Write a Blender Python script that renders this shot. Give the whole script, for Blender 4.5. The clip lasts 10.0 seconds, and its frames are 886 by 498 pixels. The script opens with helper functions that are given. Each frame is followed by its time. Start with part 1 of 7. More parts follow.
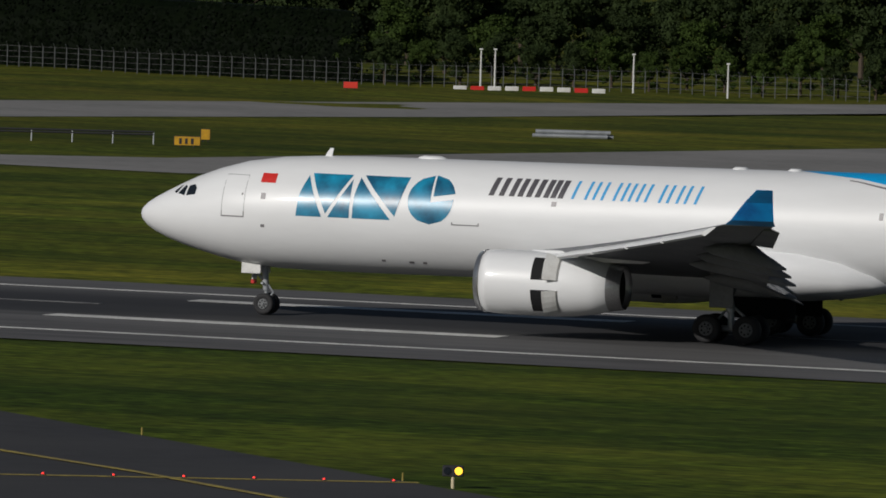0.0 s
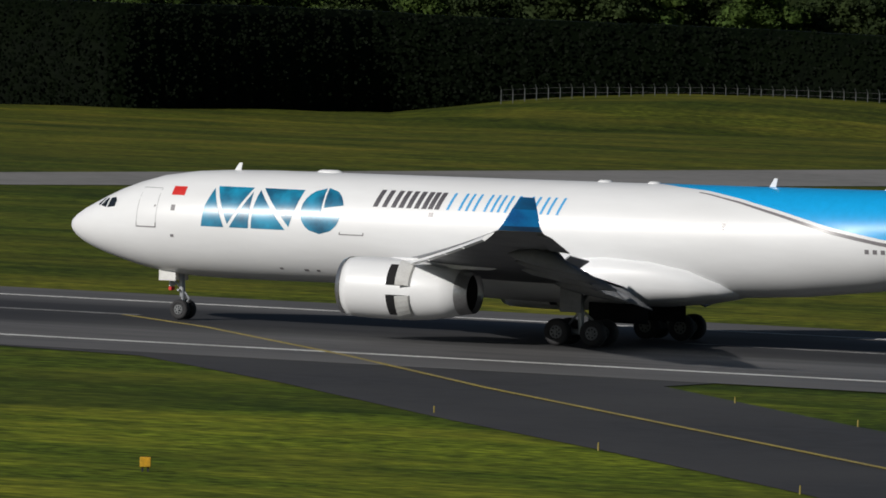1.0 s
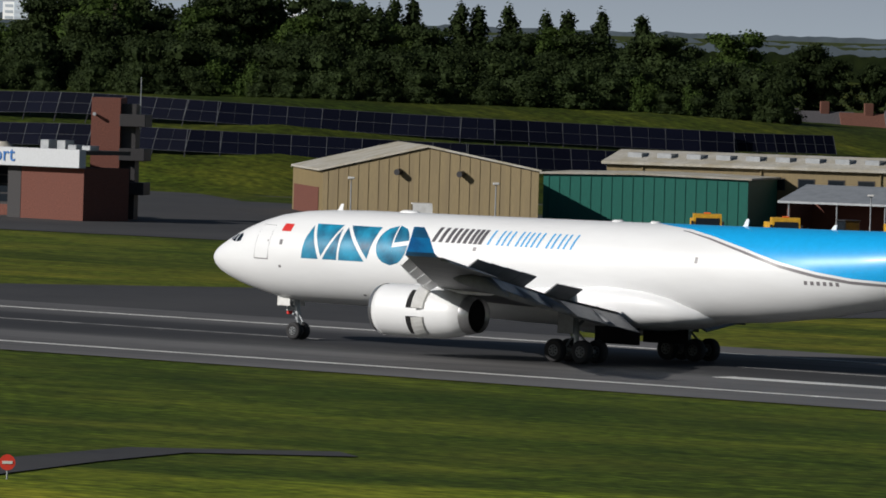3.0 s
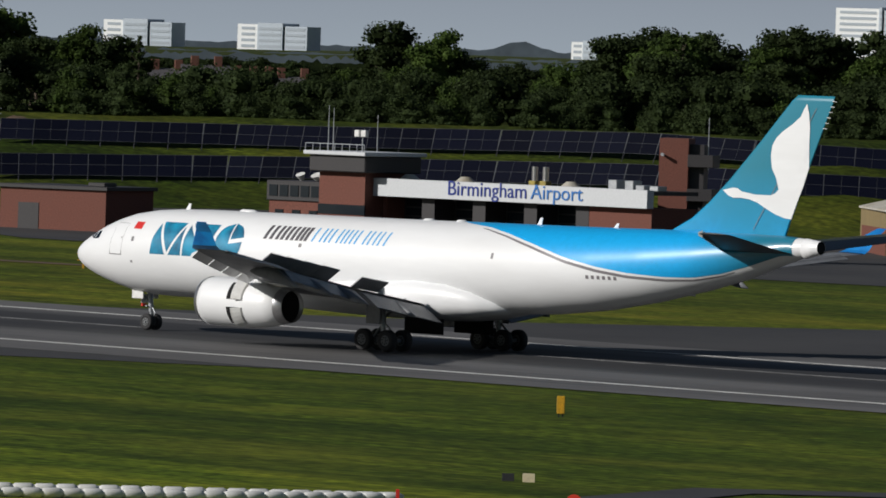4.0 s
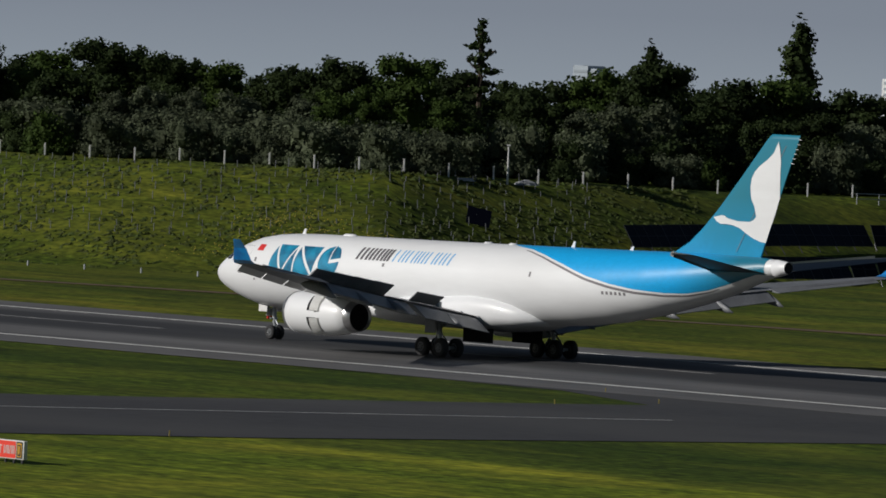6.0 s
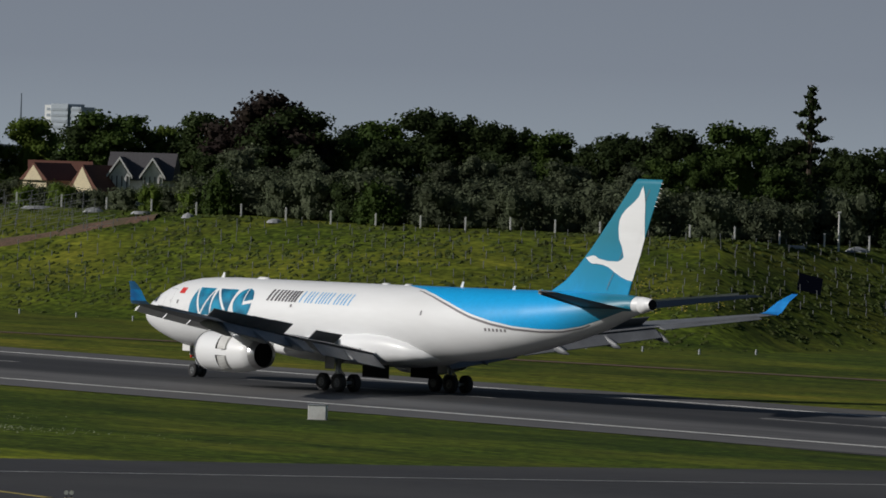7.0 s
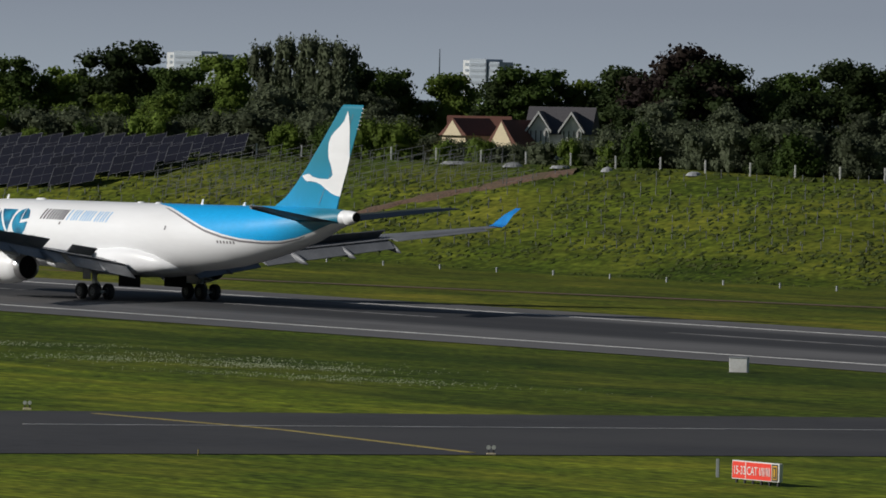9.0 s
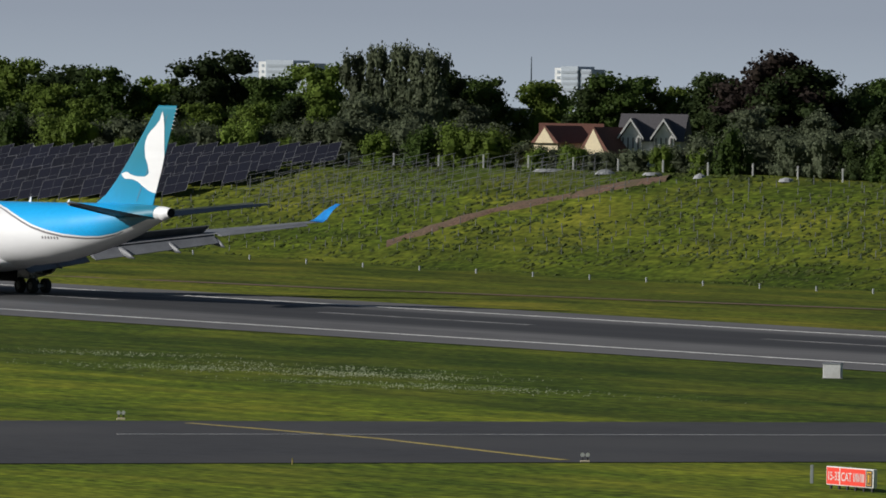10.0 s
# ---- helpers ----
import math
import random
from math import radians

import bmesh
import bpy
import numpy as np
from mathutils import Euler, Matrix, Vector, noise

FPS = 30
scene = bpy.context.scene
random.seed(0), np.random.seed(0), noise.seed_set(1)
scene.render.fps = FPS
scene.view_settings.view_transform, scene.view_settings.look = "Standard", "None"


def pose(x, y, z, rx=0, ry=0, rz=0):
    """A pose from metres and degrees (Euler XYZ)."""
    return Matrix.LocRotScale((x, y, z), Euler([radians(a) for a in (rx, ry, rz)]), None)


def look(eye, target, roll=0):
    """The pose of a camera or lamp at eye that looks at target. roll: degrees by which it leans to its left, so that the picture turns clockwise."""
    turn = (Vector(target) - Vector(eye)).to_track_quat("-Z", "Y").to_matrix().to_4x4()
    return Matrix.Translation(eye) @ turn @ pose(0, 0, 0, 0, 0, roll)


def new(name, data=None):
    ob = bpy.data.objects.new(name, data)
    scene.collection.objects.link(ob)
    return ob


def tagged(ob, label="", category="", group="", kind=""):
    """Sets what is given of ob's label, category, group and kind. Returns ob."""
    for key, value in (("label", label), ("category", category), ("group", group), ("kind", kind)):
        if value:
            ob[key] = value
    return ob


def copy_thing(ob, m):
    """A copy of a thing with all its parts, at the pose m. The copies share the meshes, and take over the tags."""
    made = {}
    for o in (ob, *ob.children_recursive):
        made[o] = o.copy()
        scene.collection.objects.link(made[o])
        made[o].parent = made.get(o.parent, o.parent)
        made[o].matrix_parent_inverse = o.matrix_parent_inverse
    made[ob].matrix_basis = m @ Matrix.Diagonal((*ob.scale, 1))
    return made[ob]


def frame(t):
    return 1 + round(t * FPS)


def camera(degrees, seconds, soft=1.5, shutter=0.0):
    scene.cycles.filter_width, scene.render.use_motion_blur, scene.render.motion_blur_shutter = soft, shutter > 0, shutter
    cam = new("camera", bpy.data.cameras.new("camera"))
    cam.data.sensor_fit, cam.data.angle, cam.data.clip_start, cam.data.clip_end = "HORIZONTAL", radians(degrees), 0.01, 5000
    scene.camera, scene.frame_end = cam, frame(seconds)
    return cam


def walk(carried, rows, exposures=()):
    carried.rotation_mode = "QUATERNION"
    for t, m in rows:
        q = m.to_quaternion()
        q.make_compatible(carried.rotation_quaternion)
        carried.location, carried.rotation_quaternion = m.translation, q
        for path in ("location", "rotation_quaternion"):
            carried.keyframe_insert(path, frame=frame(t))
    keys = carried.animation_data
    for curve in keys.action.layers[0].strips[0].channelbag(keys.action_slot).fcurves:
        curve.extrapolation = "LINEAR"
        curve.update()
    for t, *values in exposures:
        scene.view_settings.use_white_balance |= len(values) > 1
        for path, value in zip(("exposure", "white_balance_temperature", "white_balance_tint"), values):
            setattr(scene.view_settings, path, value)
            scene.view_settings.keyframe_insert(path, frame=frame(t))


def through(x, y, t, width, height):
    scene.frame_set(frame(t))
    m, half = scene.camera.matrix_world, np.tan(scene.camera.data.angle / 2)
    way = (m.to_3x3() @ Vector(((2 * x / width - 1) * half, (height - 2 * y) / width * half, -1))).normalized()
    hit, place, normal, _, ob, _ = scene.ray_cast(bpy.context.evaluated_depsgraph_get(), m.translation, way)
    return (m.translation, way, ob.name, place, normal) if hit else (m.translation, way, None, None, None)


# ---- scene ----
# ---------------------------------------------------------------- camera
EYE_Z = 19.22          # height of the viewing deck's eye over the datum
SLOPE = 0.005987       # the runway climbs towards -x
RWY_Y = 415.3          # the aircraft's track along the runway


def cam_pose(yaw, pitch, roll):
    return pose(0, 0, EYE_Z, 90 + pitch, 0, yaw) @ pose(0, 0, 0, 0, 0, roll)


PAN = [(0.0, 18.679, -2.232, 1.566), (0.3, 21.217, -2.072, 1.117), (0.5, 22.572, -2.016, 1.267), (0.7, 24.063, -2.011, 1.049),
       (1.0, 26.020, -1.984, 1.403), (1.5, 28.888, -1.921, 1.996), (2.0, 32.578, -1.844, 1.766), (2.2, 34.057, -1.816, 1.951),
       (3.3, 40.128, -1.367, 2.064), (3.5, 40.740, -1.367, 2.577), (4.0, 42.533, -1.311, 1.847), (4.5, 44.350, -1.064, 1.031),
       (5.0, 46.100, -0.884, 1.681), (5.5, 48.545, -1.049, 1.770), (6.0, 50.212, -0.977, 2.236), (6.2, 50.593, -0.882, 2.056),
       (7.3, 53.103, -0.652, 1.366), (7.5, 53.482, -0.738, 0.992), (8.0, 53.713, -0.805, 1.106), (8.5, 54.443, -0.918, 1.220),
       (9.0, 54.984, -0.979, 1.166), (9.5, 55.180, -0.971, 1.040), (10.0, 55.574, -0.939, 0.822)]
cam = camera(5.62, 10.0, soft=1.7)
walk(cam, [(t, cam_pose(a, b, c)) for t, a, b, c in PAN],
     exposures=[(0.0, -0.76), (0.5, -0.52), (1.0, -0.38), (2.0, -0.3), (3.4, -0.15), (4.2, -0.28), (5.0, -0.5), (5.6, -0.52), (6.2, -0.42), (7.5, -0.48), (8.5, -0.32), (9.2, -0.22), (10.0, 0.04)])
ROLLOUT = [(0.0, -156.1), (0.3, -176.88), (0.5, -190.59), (0.7, -204.17), (1.0, -224.34), (1.5, -257.42), (2.0, -289.91), (2.2, -302.74),
           (3.3, -371.38), (3.5, -383.42), (4.0, -412.93), (4.5, -441.77), (5.0, -469.95), (5.5, -497.47), (6.0, -524.29), (6.2, -534.8),
           (7.3, -590.08), (7.5, -599.74), (8.0, -623.31), (8.5, -646.0), (9.0, -667.88), (9.5, -689.09), (10.0, -709.76)]

# ---------------------------------------------------------------- light
SUN_TO = Vector((-0.46, -0.89, 0.0)).normalized()
SUN_EL = radians(26)
world = bpy.data.worlds.new("sky")
scene.world = world
world.use_nodes = True
wn = world.node_tree.nodes
sky = wn.new("ShaderNodeTexSky")
sky.sky_type = "NISHITA"
sky.sun_disc = False
sky.sun_elevation = SUN_EL
sky.sun_rotation = math.atan2(SUN_TO.x, SUN_TO.y)
sky.air_density, sky.dust_density, sky.ozone_density = 1.0, 0.4, 2.0
world.node_tree.links.new(sky.outputs[0], wn["Background"].inputs[0])
wn["Background"].inputs[1].default_value = 0.036
sun = new("sun", bpy.data.lights.new("sun", "SUN"))
sun.data.energy, sun.data.angle, sun.data.color = 4.5, radians(0.53), (1.0, 0.96, 0.91)
sun_dir = Vector((SUN_TO.x * math.cos(SUN_EL), SUN_TO.y * math.cos(SUN_EL), math.sin(SUN_EL)))
sun.matrix_world = look(sun_dir * 200, (0, 0, 0))

# ---------------------------------------------------------------- materials


def mat(name, base, rough=0.6, metal=0.0, var=0.15, scale=3.0, bump=0.0, second=None, mix=0.5, fine=9.0, coat=0.0, island=0.0, stretch=(1, 1, 1), objvar=0.0):
    """A surface with variation at two scales; second: a colour of patches."""
    m = bpy.data.materials.new(name)
    m.use_nodes = True
    nt = m.node_tree
    N, L = nt.nodes, nt.links
    b = N["Principled BSDF"]
    b.inputs["Roughness"].default_value, b.inputs["Metallic"].default_value = rough, metal
    b.inputs["Coat Weight"].default_value = coat
    b.inputs["Coat Roughness"].default_value = 0.08
    tc = N.new("ShaderNodeTexCoord")
    mp = N.new("ShaderNodeMapping")
    mp.inputs["Scale"].default_value = stretch
    L.new(tc.outputs["Object"], mp.inputs[0])
    n1 = N.new("ShaderNodeTexNoise")
    n1.inputs["Scale"].default_value, n1.inputs["Detail"].default_value = scale, 6
    n2 = N.new("ShaderNodeTexNoise")
    n2.inputs["Scale"].default_value, n2.inputs["Detail"].default_value = scale * fine, 4
    L.new(mp.outputs[0], n1.inputs[0]), L.new(mp.outputs[0], n2.inputs[0])
    ramp = N.new("ShaderNodeValToRGB")
    lo, hi = [c * (1 - var) for c in base], [min(1, c * (1 + var)) for c in base]
    ramp.color_ramp.elements[0].color, ramp.color_ramp.elements[1].color = (*lo, 1), (*hi, 1)
    ramp.color_ramp.elements[0].position, ramp.color_ramp.elements[1].position = 0.32, 0.68
    L.new(n2.outputs[0], ramp.inputs[0])
    out = ramp.outputs[0]
    if second:
        r2 = N.new("ShaderNodeValToRGB")
        r2.color_ramp.elements[0].position, r2.color_ramp.elements[1].position = 0.5 - 0.25 * mix, 0.8 - 0.25 * mix
        L.new(n1.outputs[0], r2.inputs[0])
        mx = N.new("ShaderNodeMixRGB")
        mx.inputs[2].default_value = (*second, 1)
        L.new(r2.outputs[0], mx.inputs[0]), L.new(out, mx.inputs[1])
        out = mx.outputs[0]
    for amount, node, sock in ((island, "ShaderNodeNewGeometry", "Random Per Island"), (objvar, "ShaderNodeObjectInfo", "Random")):
        if amount:
            ge = N.new(node)
            mr = N.new("ShaderNodeMapRange")
            mr.inputs[3].default_value, mr.inputs[4].default_value = 1 - amount, 1 + amount
            L.new(ge.outputs[sock], mr.inputs[0])
            mu = N.new("ShaderNodeMixRGB")
            mu.blend_type, mu.inputs[0].default_value = "MULTIPLY", 1
            L.new(out, mu.inputs[1]), L.new(mr.outputs[0], mu.inputs[2])
            out = mu.outputs[0]
    L.new(out, b.inputs["Base Color"])
    if bump:
        bp = N.new("ShaderNodeBump")
        bp.inputs["Strength"].default_value, bp.inputs["Distance"].default_value = min(1, bump), 0.05
        L.new(n2.outputs[0], bp.inputs["Height"]), L.new(bp.outputs[0], b.inputs["Normal"])
    return m


def grass_mat():
    """Airfield grass: mown and unmown strips along the runway, tufts, dry patches."""
    m = mat("grass", (0.043, 0.070, 0.010), 0.9, var=0.5, scale=0.07, fine=20, second=(0.080, 0.100, 0.018), mix=0.28, stretch=(0.8, 1.2, 1), bump=0.9)
    nt = m.node_tree
    N, L = nt.nodes, nt.links
    b = N["Principled BSDF"]
    b.inputs["Specular IOR Level"].default_value = 0.1
    tc = N.new("ShaderNodeTexCoord")
    def factor(sc, detail, lo, hi, c0, c1):
        prev = b.inputs["Base Color"].links[0].from_socket
        mp = N.new("ShaderNodeMapping")
        mp.inputs["Scale"].default_value = sc
        n = N.new("ShaderNodeTexNoise")
        n.inputs["Scale"].default_value, n.inputs["Detail"].default_value = 1.0, detail
        r = N.new("ShaderNodeValToRGB")
        r.color_ramp.elements[0].position, r.color_ramp.elements[1].position = lo, hi
        r.color_ramp.elements[0].color, r.color_ramp.elements[1].color = (*c0, 1), (*c1, 1)
        mu = N.new("ShaderNodeMixRGB")
        mu.blend_type, mu.inputs[0].default_value = "MULTIPLY", 1
        L.new(tc.outputs["Object"], mp.inputs[0]), L.new(mp.outputs[0], n.inputs[0]), L.new(n.outputs[0], r.inputs[0])
        L.new(prev, mu.inputs[1]), L.new(r.outputs[0], mu.inputs[2])
        L.new(mu.outputs[0], b.inputs["Base Color"])
    factor((0.006, 0.05, 0.0), 3, 0.36, 0.64, (0.66, 0.72, 0.66), (1.38, 1.25, 1.1))
    factor((0.09, 0.28, 0.1), 5, 0.35, 0.65, (0.75, 0.78, 0.75), (1.25, 1.2, 1.1))
    factor((0.9, 1.6, 1.2), 5, 0.3, 0.7, (0.5, 0.55, 0.5), (1.55, 1.45, 1.3))
    factor((0.03, 0.8, 0.2), 4, 0.35, 0.65, (0.78, 0.8, 0.78), (1.22, 1.18, 1.1))
    # mown zones by their distance from the runway
    prev = b.inputs["Base Color"].links[0].from_socket
    sp, no, ad, mr, rp = N.new("ShaderNodeSeparateXYZ"), N.new("ShaderNodeTexNoise"), N.new("ShaderNodeMath"), N.new("ShaderNodeMapRange"), N.new("ShaderNodeValToRGB")
    no.inputs["Scale"].default_value = 0.03
    ad.operation = "MULTIPLY_ADD"
    ad.inputs[1].default_value = 4.0
    L.new(tc.outputs["Object"], sp.inputs[0]), L.new(tc.outputs["Object"], no.inputs[0])
    L.new(no.outputs[0], ad.inputs[0]), L.new(sp.outputs["Y"], ad.inputs[2]), L.new(ad.outputs[0], mr.inputs[0])
    mr.inputs[1].default_value, mr.inputs[2].default_value = 200.0, 1000.0
    e = rp.color_ramp.elements
    e[0].position, e[0].color = 0.0, (1.04, 1.08, 0.88, 1)
    e[1].position, e[1].color = 1.0, (1.3, 1.08, 1.0, 1)
    for y, c in ((325, (1.04, 1.08, 0.88)), (400, (1.04, 1.08, 0.88)), (445, (1.8, 1.5, 1.3)), (468, (1.7, 1.45, 1.2)), (474, (1.4, 1.25, 1.05)), (515, (1.4, 1.25, 1.05)), (522, (1.38, 1.29, 1.16)), (640, (1.08, 1.03, 0.95)), (700, (1.48, 1.2, 1.05))):
        k = e.new((y - 200) / 800)
        k.color = (*c, 1)
    mu = N.new("ShaderNodeMixRGB")
    mu.blend_type, mu.inputs[0].default_value = "MULTIPLY", 1
    L.new(mr.outputs[0], rp.inputs[0]), L.new(prev, mu.inputs[1]), L.new(rp.outputs[0], mu.inputs[2])
    L.new(mu.outputs[0], b.inputs["Base Color"])
    # closer-mown strips: one towards the viewer, one beside the first taxiway, with clear edges
    prev = mu.outputs[0]
    def below(slope, lo, hi):
        sx, rr = N.new("ShaderNodeMath"), N.new("ShaderNodeMapRange")
        sx.operation = "MULTIPLY_ADD"
        sx.inputs[1].default_value = slope
        L.new(sp.outputs["X"], sx.inputs[0]), L.new(ad.outputs[0], sx.inputs[2]), L.new(sx.outputs[0], rr.inputs[0])
        rr.inputs[1].default_value, rr.inputs[2].default_value, rr.inputs[3].default_value, rr.inputs[4].default_value = lo, hi, 1.0, 0.0
        return rr.outputs[0]
    def joined(op, p, q):
        n = N.new("ShaderNodeMath")
        n.operation = op
        for i, v in enumerate((p, q)):
            if isinstance(v, float):
                n.inputs[i].default_value = v
            else:
                L.new(v, n.inputs[i])
        return n.outputs[0]
    west = below(1.074, 165.0, 168.0)
    mown = joined("MAXIMUM", below(0.105, 270.3, 272.3), joined("MULTIPLY", below(-0.64, 458.5, 461.0), west))
    m3 = N.new("ShaderNodeMixRGB")
    m3.blend_type = "MULTIPLY"
    m3.inputs[2].default_value = (2.25, 1.95, 1.6, 1)
    L.new(mown, m3.inputs[0]), L.new(prev, m3.inputs[1])
    # darker, bluer grass colour on the slopes round the solar arrays
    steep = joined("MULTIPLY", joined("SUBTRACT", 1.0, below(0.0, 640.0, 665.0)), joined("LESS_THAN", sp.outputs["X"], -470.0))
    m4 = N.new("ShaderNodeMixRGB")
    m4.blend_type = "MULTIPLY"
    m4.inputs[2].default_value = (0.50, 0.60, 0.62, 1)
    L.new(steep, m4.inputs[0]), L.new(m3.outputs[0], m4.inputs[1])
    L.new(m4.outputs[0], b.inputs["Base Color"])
    return m


def runway_mat():
    """Grooved asphalt with the tyres' rubber along the middle and joints along the lanes."""
    m = mat("runway_asphalt", (0.092, 0.09, 0.09), 0.8, var=0.25, scale=0.08, fine=12, second=(0.14, 0.138, 0.136), mix=0.3, stretch=(0.15, 1, 1))
    nt = m.node_tree
    N, L = nt.nodes, nt.links
    b = N["Principled BSDF"]
    prev = b.inputs["Base Color"].links[0].from_socket
    tc = N.new("ShaderNodeTexCoord")
    sep = N.new("ShaderNodeSeparateXYZ")
    L.new(tc.outputs["Object"], sep.inputs[0])
    r = N.new("ShaderNodeValToRGB")
    mr = N.new("ShaderNodeMapRange")
    mr.inputs[1].default_value, mr.inputs[2].default_value = 383.0, 443.0
    no = N.new("ShaderNodeTexNoise")
    no.inputs["Scale"].default_value, no.inputs["Detail"].default_value = 1.0, 5
    mp = N.new("ShaderNodeMapping")
    mp.inputs["Scale"].default_value = (0.012, 0.45, 1)
    L.new(tc.outputs["Object"], mp.inputs[0]), L.new(mp.outputs[0], no.inputs[0])
    ad = N.new("ShaderNodeMath")
    ad.operation = "MULTIPLY_ADD"
    ad.inputs[1].default_value, ad.inputs[2].default_value = 6.0, -3.0
    L.new(no.outputs[0], ad.inputs[0])
    su = N.new("ShaderNodeMath")
    su.operation = "ADD"
    L.new(sep.outputs["Y"], su.inputs[0]), L.new(ad.outputs[0], su.inputs[1])
    L.new(su.outputs[0], mr.inputs[0])
    e = r.color_ramp.elements
    e[0].position, e[0].color = 0.0, (0, 0, 0, 1)
    e[1].position, e[1].color = 1.0, (0, 0, 0, 1)
    for p, v in ((0.34, 0.0), (0.42, 0.88), (0.50, 0.97), (0.55, 0.86), (0.62, 0.97), (0.70, 0.88), (0.80, 0.0)):
        k = e.new(p)
        k.color = (v, v, v, 1)
    L.new(mr.outputs[0], r.inputs[0])
    mx = N.new("ShaderNodeMixRGB")
    mx.inputs[2].default_value = (0.016, 0.016, 0.018, 1)
    L.new(r.outputs[0], mx.inputs[0]), L.new(prev, mx.inputs[1])
    L.new(mx.outputs[0], b.inputs["Base Color"])
    return m


def leaf_mat(name, base, second, island=0.28, through=0.3):
    """Leaves: matt, and partly lit through from behind."""
    m = mat(name, base, 0.65, var=0.3, scale=0.6, fine=5, second=second, mix=0.5, island=island, objvar=0.22)
    N, L = m.node_tree.nodes, m.node_tree.links
    b = N["Principled BSDF"]
    b.inputs["Specular IOR Level"].default_value = 0.06
    tr, mx = N.new("ShaderNodeBsdfTranslucent"), N.new("ShaderNodeMixShader")
    mx.inputs[0].default_value = through
    L.new(b.inputs["Base Color"].links[0].from_socket, tr.inputs[0])
    L.new(b.outputs[0], mx.inputs[1]), L.new(tr.outputs[0], mx.inputs[2])
    L.new(mx.outputs[0], N["Material Output"].inputs[0])
    return m


def gradient_paint(m, axis, lo, hi, colour):
    """Sprayed colour fade along one axis of the object, from its own paint to another."""
    N, L = m.node_tree.nodes, m.node_tree.links
    b = N["Principled BSDF"]
    prev = b.inputs["Base Color"].links[0].from_socket
    tc, sp, mr, mx = N.new("ShaderNodeTexCoord"), N.new("ShaderNodeSeparateXYZ"), N.new("ShaderNodeMapRange"), N.new("ShaderNodeMixRGB")
    mr.inputs[1].default_value, mr.inputs[2].default_value = lo, hi
    mx.inputs[2].default_value = (*colour, 1)
    L.new(tc.outputs["Object"], sp.inputs[0]), L.new(sp.outputs[axis], mr.inputs[0]), L.new(mr.outputs[0], mx.inputs[0])
    L.new(prev, mx.inputs[1]), L.new(mx.outputs[0], b.inputs["Base Color"])
    return m


GRASS = grass_mat()
RUNWAY = runway_mat()
ASPHALT = mat("taxiway_asphalt", (0.026, 0.026, 0.029), 0.85, var=0.28, scale=0.05, fine=14, second=(0.043, 0.042, 0.043), mix=0.5)
CONCRETE = mat("pale_concrete", (0.20, 0.195, 0.185), 0.85, var=0.18, scale=0.06, fine=14, second=(0.26, 0.25, 0.24), mix=0.4, stretch=(1, 1, 1))
LINE = mat("line_paint", (0.62, 0.62, 0.6), 0.7, var=0.2, scale=0.5, second=(0.42, 0.42, 0.4), mix=0.3)
WORN_LINE = mat("worn_line_paint", (0.26, 0.26, 0.255), 0.75, var=0.3, scale=0.5, second=(0.09, 0.09, 0.09), mix=0.5)
YLINE = mat("yellow_line_paint", (0.33, 0.26, 0.06), 0.8, var=0.3, scale=0.4, second=(0.25, 0.2, 0.07), mix=0.3)
SOIL = mat("bare_soil", (0.115, 0.068, 0.045), 0.95, var=0.4, scale=0.35, second=(0.080, 0.066, 0.032), mix=0.3, bump=0.6)
WHITE = mat("aircraft_white", (0.80, 0.81, 0.82), 0.42, var=0.015, scale=0.25, fine=6, second=(0.74, 0.745, 0.75), mix=0.25, coat=0.12, stretch=(0.4, 1, 2))
BLUE = gradient_paint(mat("aircraft_blue", (0.006, 0.38, 0.80), 0.38, var=0.04, scale=0.3, coat=0.15), "X", 53.0, 58.5, (0.012, 0.17, 0.26))
TEAL = gradient_paint(mat("fin_teal", (0.006, 0.29, 0.56), 0.36, var=0.06, scale=0.25, second=(0.008, 0.27, 0.48), mix=0.5, coat=0.2), "Z", 8.6, 12.5, (0.014, 0.20, 0.29))
WINGLET_BLUE = mat("winglet_blue", (0.012, 0.16, 0.48), 0.3, var=0.1, scale=0.8, second=(0.01, 0.27, 0.68), mix=0.5, coat=0.4)
# set below the true wing grey, so that shade on the undersides is in it
GREY_WING = mat("wing_grey", (0.17, 0.178, 0.19), 0.5, var=0.1, scale=0.6, second=(0.12, 0.125, 0.135), mix=0.3)
# tailplane grey with the shade of its underside put into the colour
TAILPLANE_SHADE = mat("tailplane_shade_grey", (0.055, 0.058, 0.065), 0.45, var=0.1, scale=0.6)
BARE_METAL = mat("bare_metal", (0.55, 0.55, 0.56), 0.3, metal=0.9, var=0.1, scale=1.5)
DARK_METAL = mat("dark_metal", (0.05, 0.05, 0.055), 0.5, metal=0.4, var=0.2, scale=2)
RUBBER = mat("tyre_rubber", (0.022, 0.022, 0.024), 0.8, var=0.2, scale=4)
# black that stands for the darkness inside openings, vents and bays
BLACK = mat("black_void", (0.006, 0.006, 0.007), 0.9, var=0.1)
GLASS = mat("dark_glazing", (0.015, 0.02, 0.026), 0.08, var=0.1, scale=1)
LOGO_DARK = mat("logo_blue", (0.010, 0.10, 0.19), 0.3, var=0.1, scale=0.8, second=(0.012, 0.30, 0.50), mix=0.55, coat=0.4)
TEXT_GREY = mat("lettering_grey", (0.085, 0.08, 0.09), 0.4, var=0.05)
TEXT_BLUE = mat("lettering_blue", (0.05, 0.36, 0.72), 0.4, var=0.05)
LIVERY_STRIPE = mat("livery_grey_stripe", (0.2, 0.19, 0.2), 0.35, var=0.05)
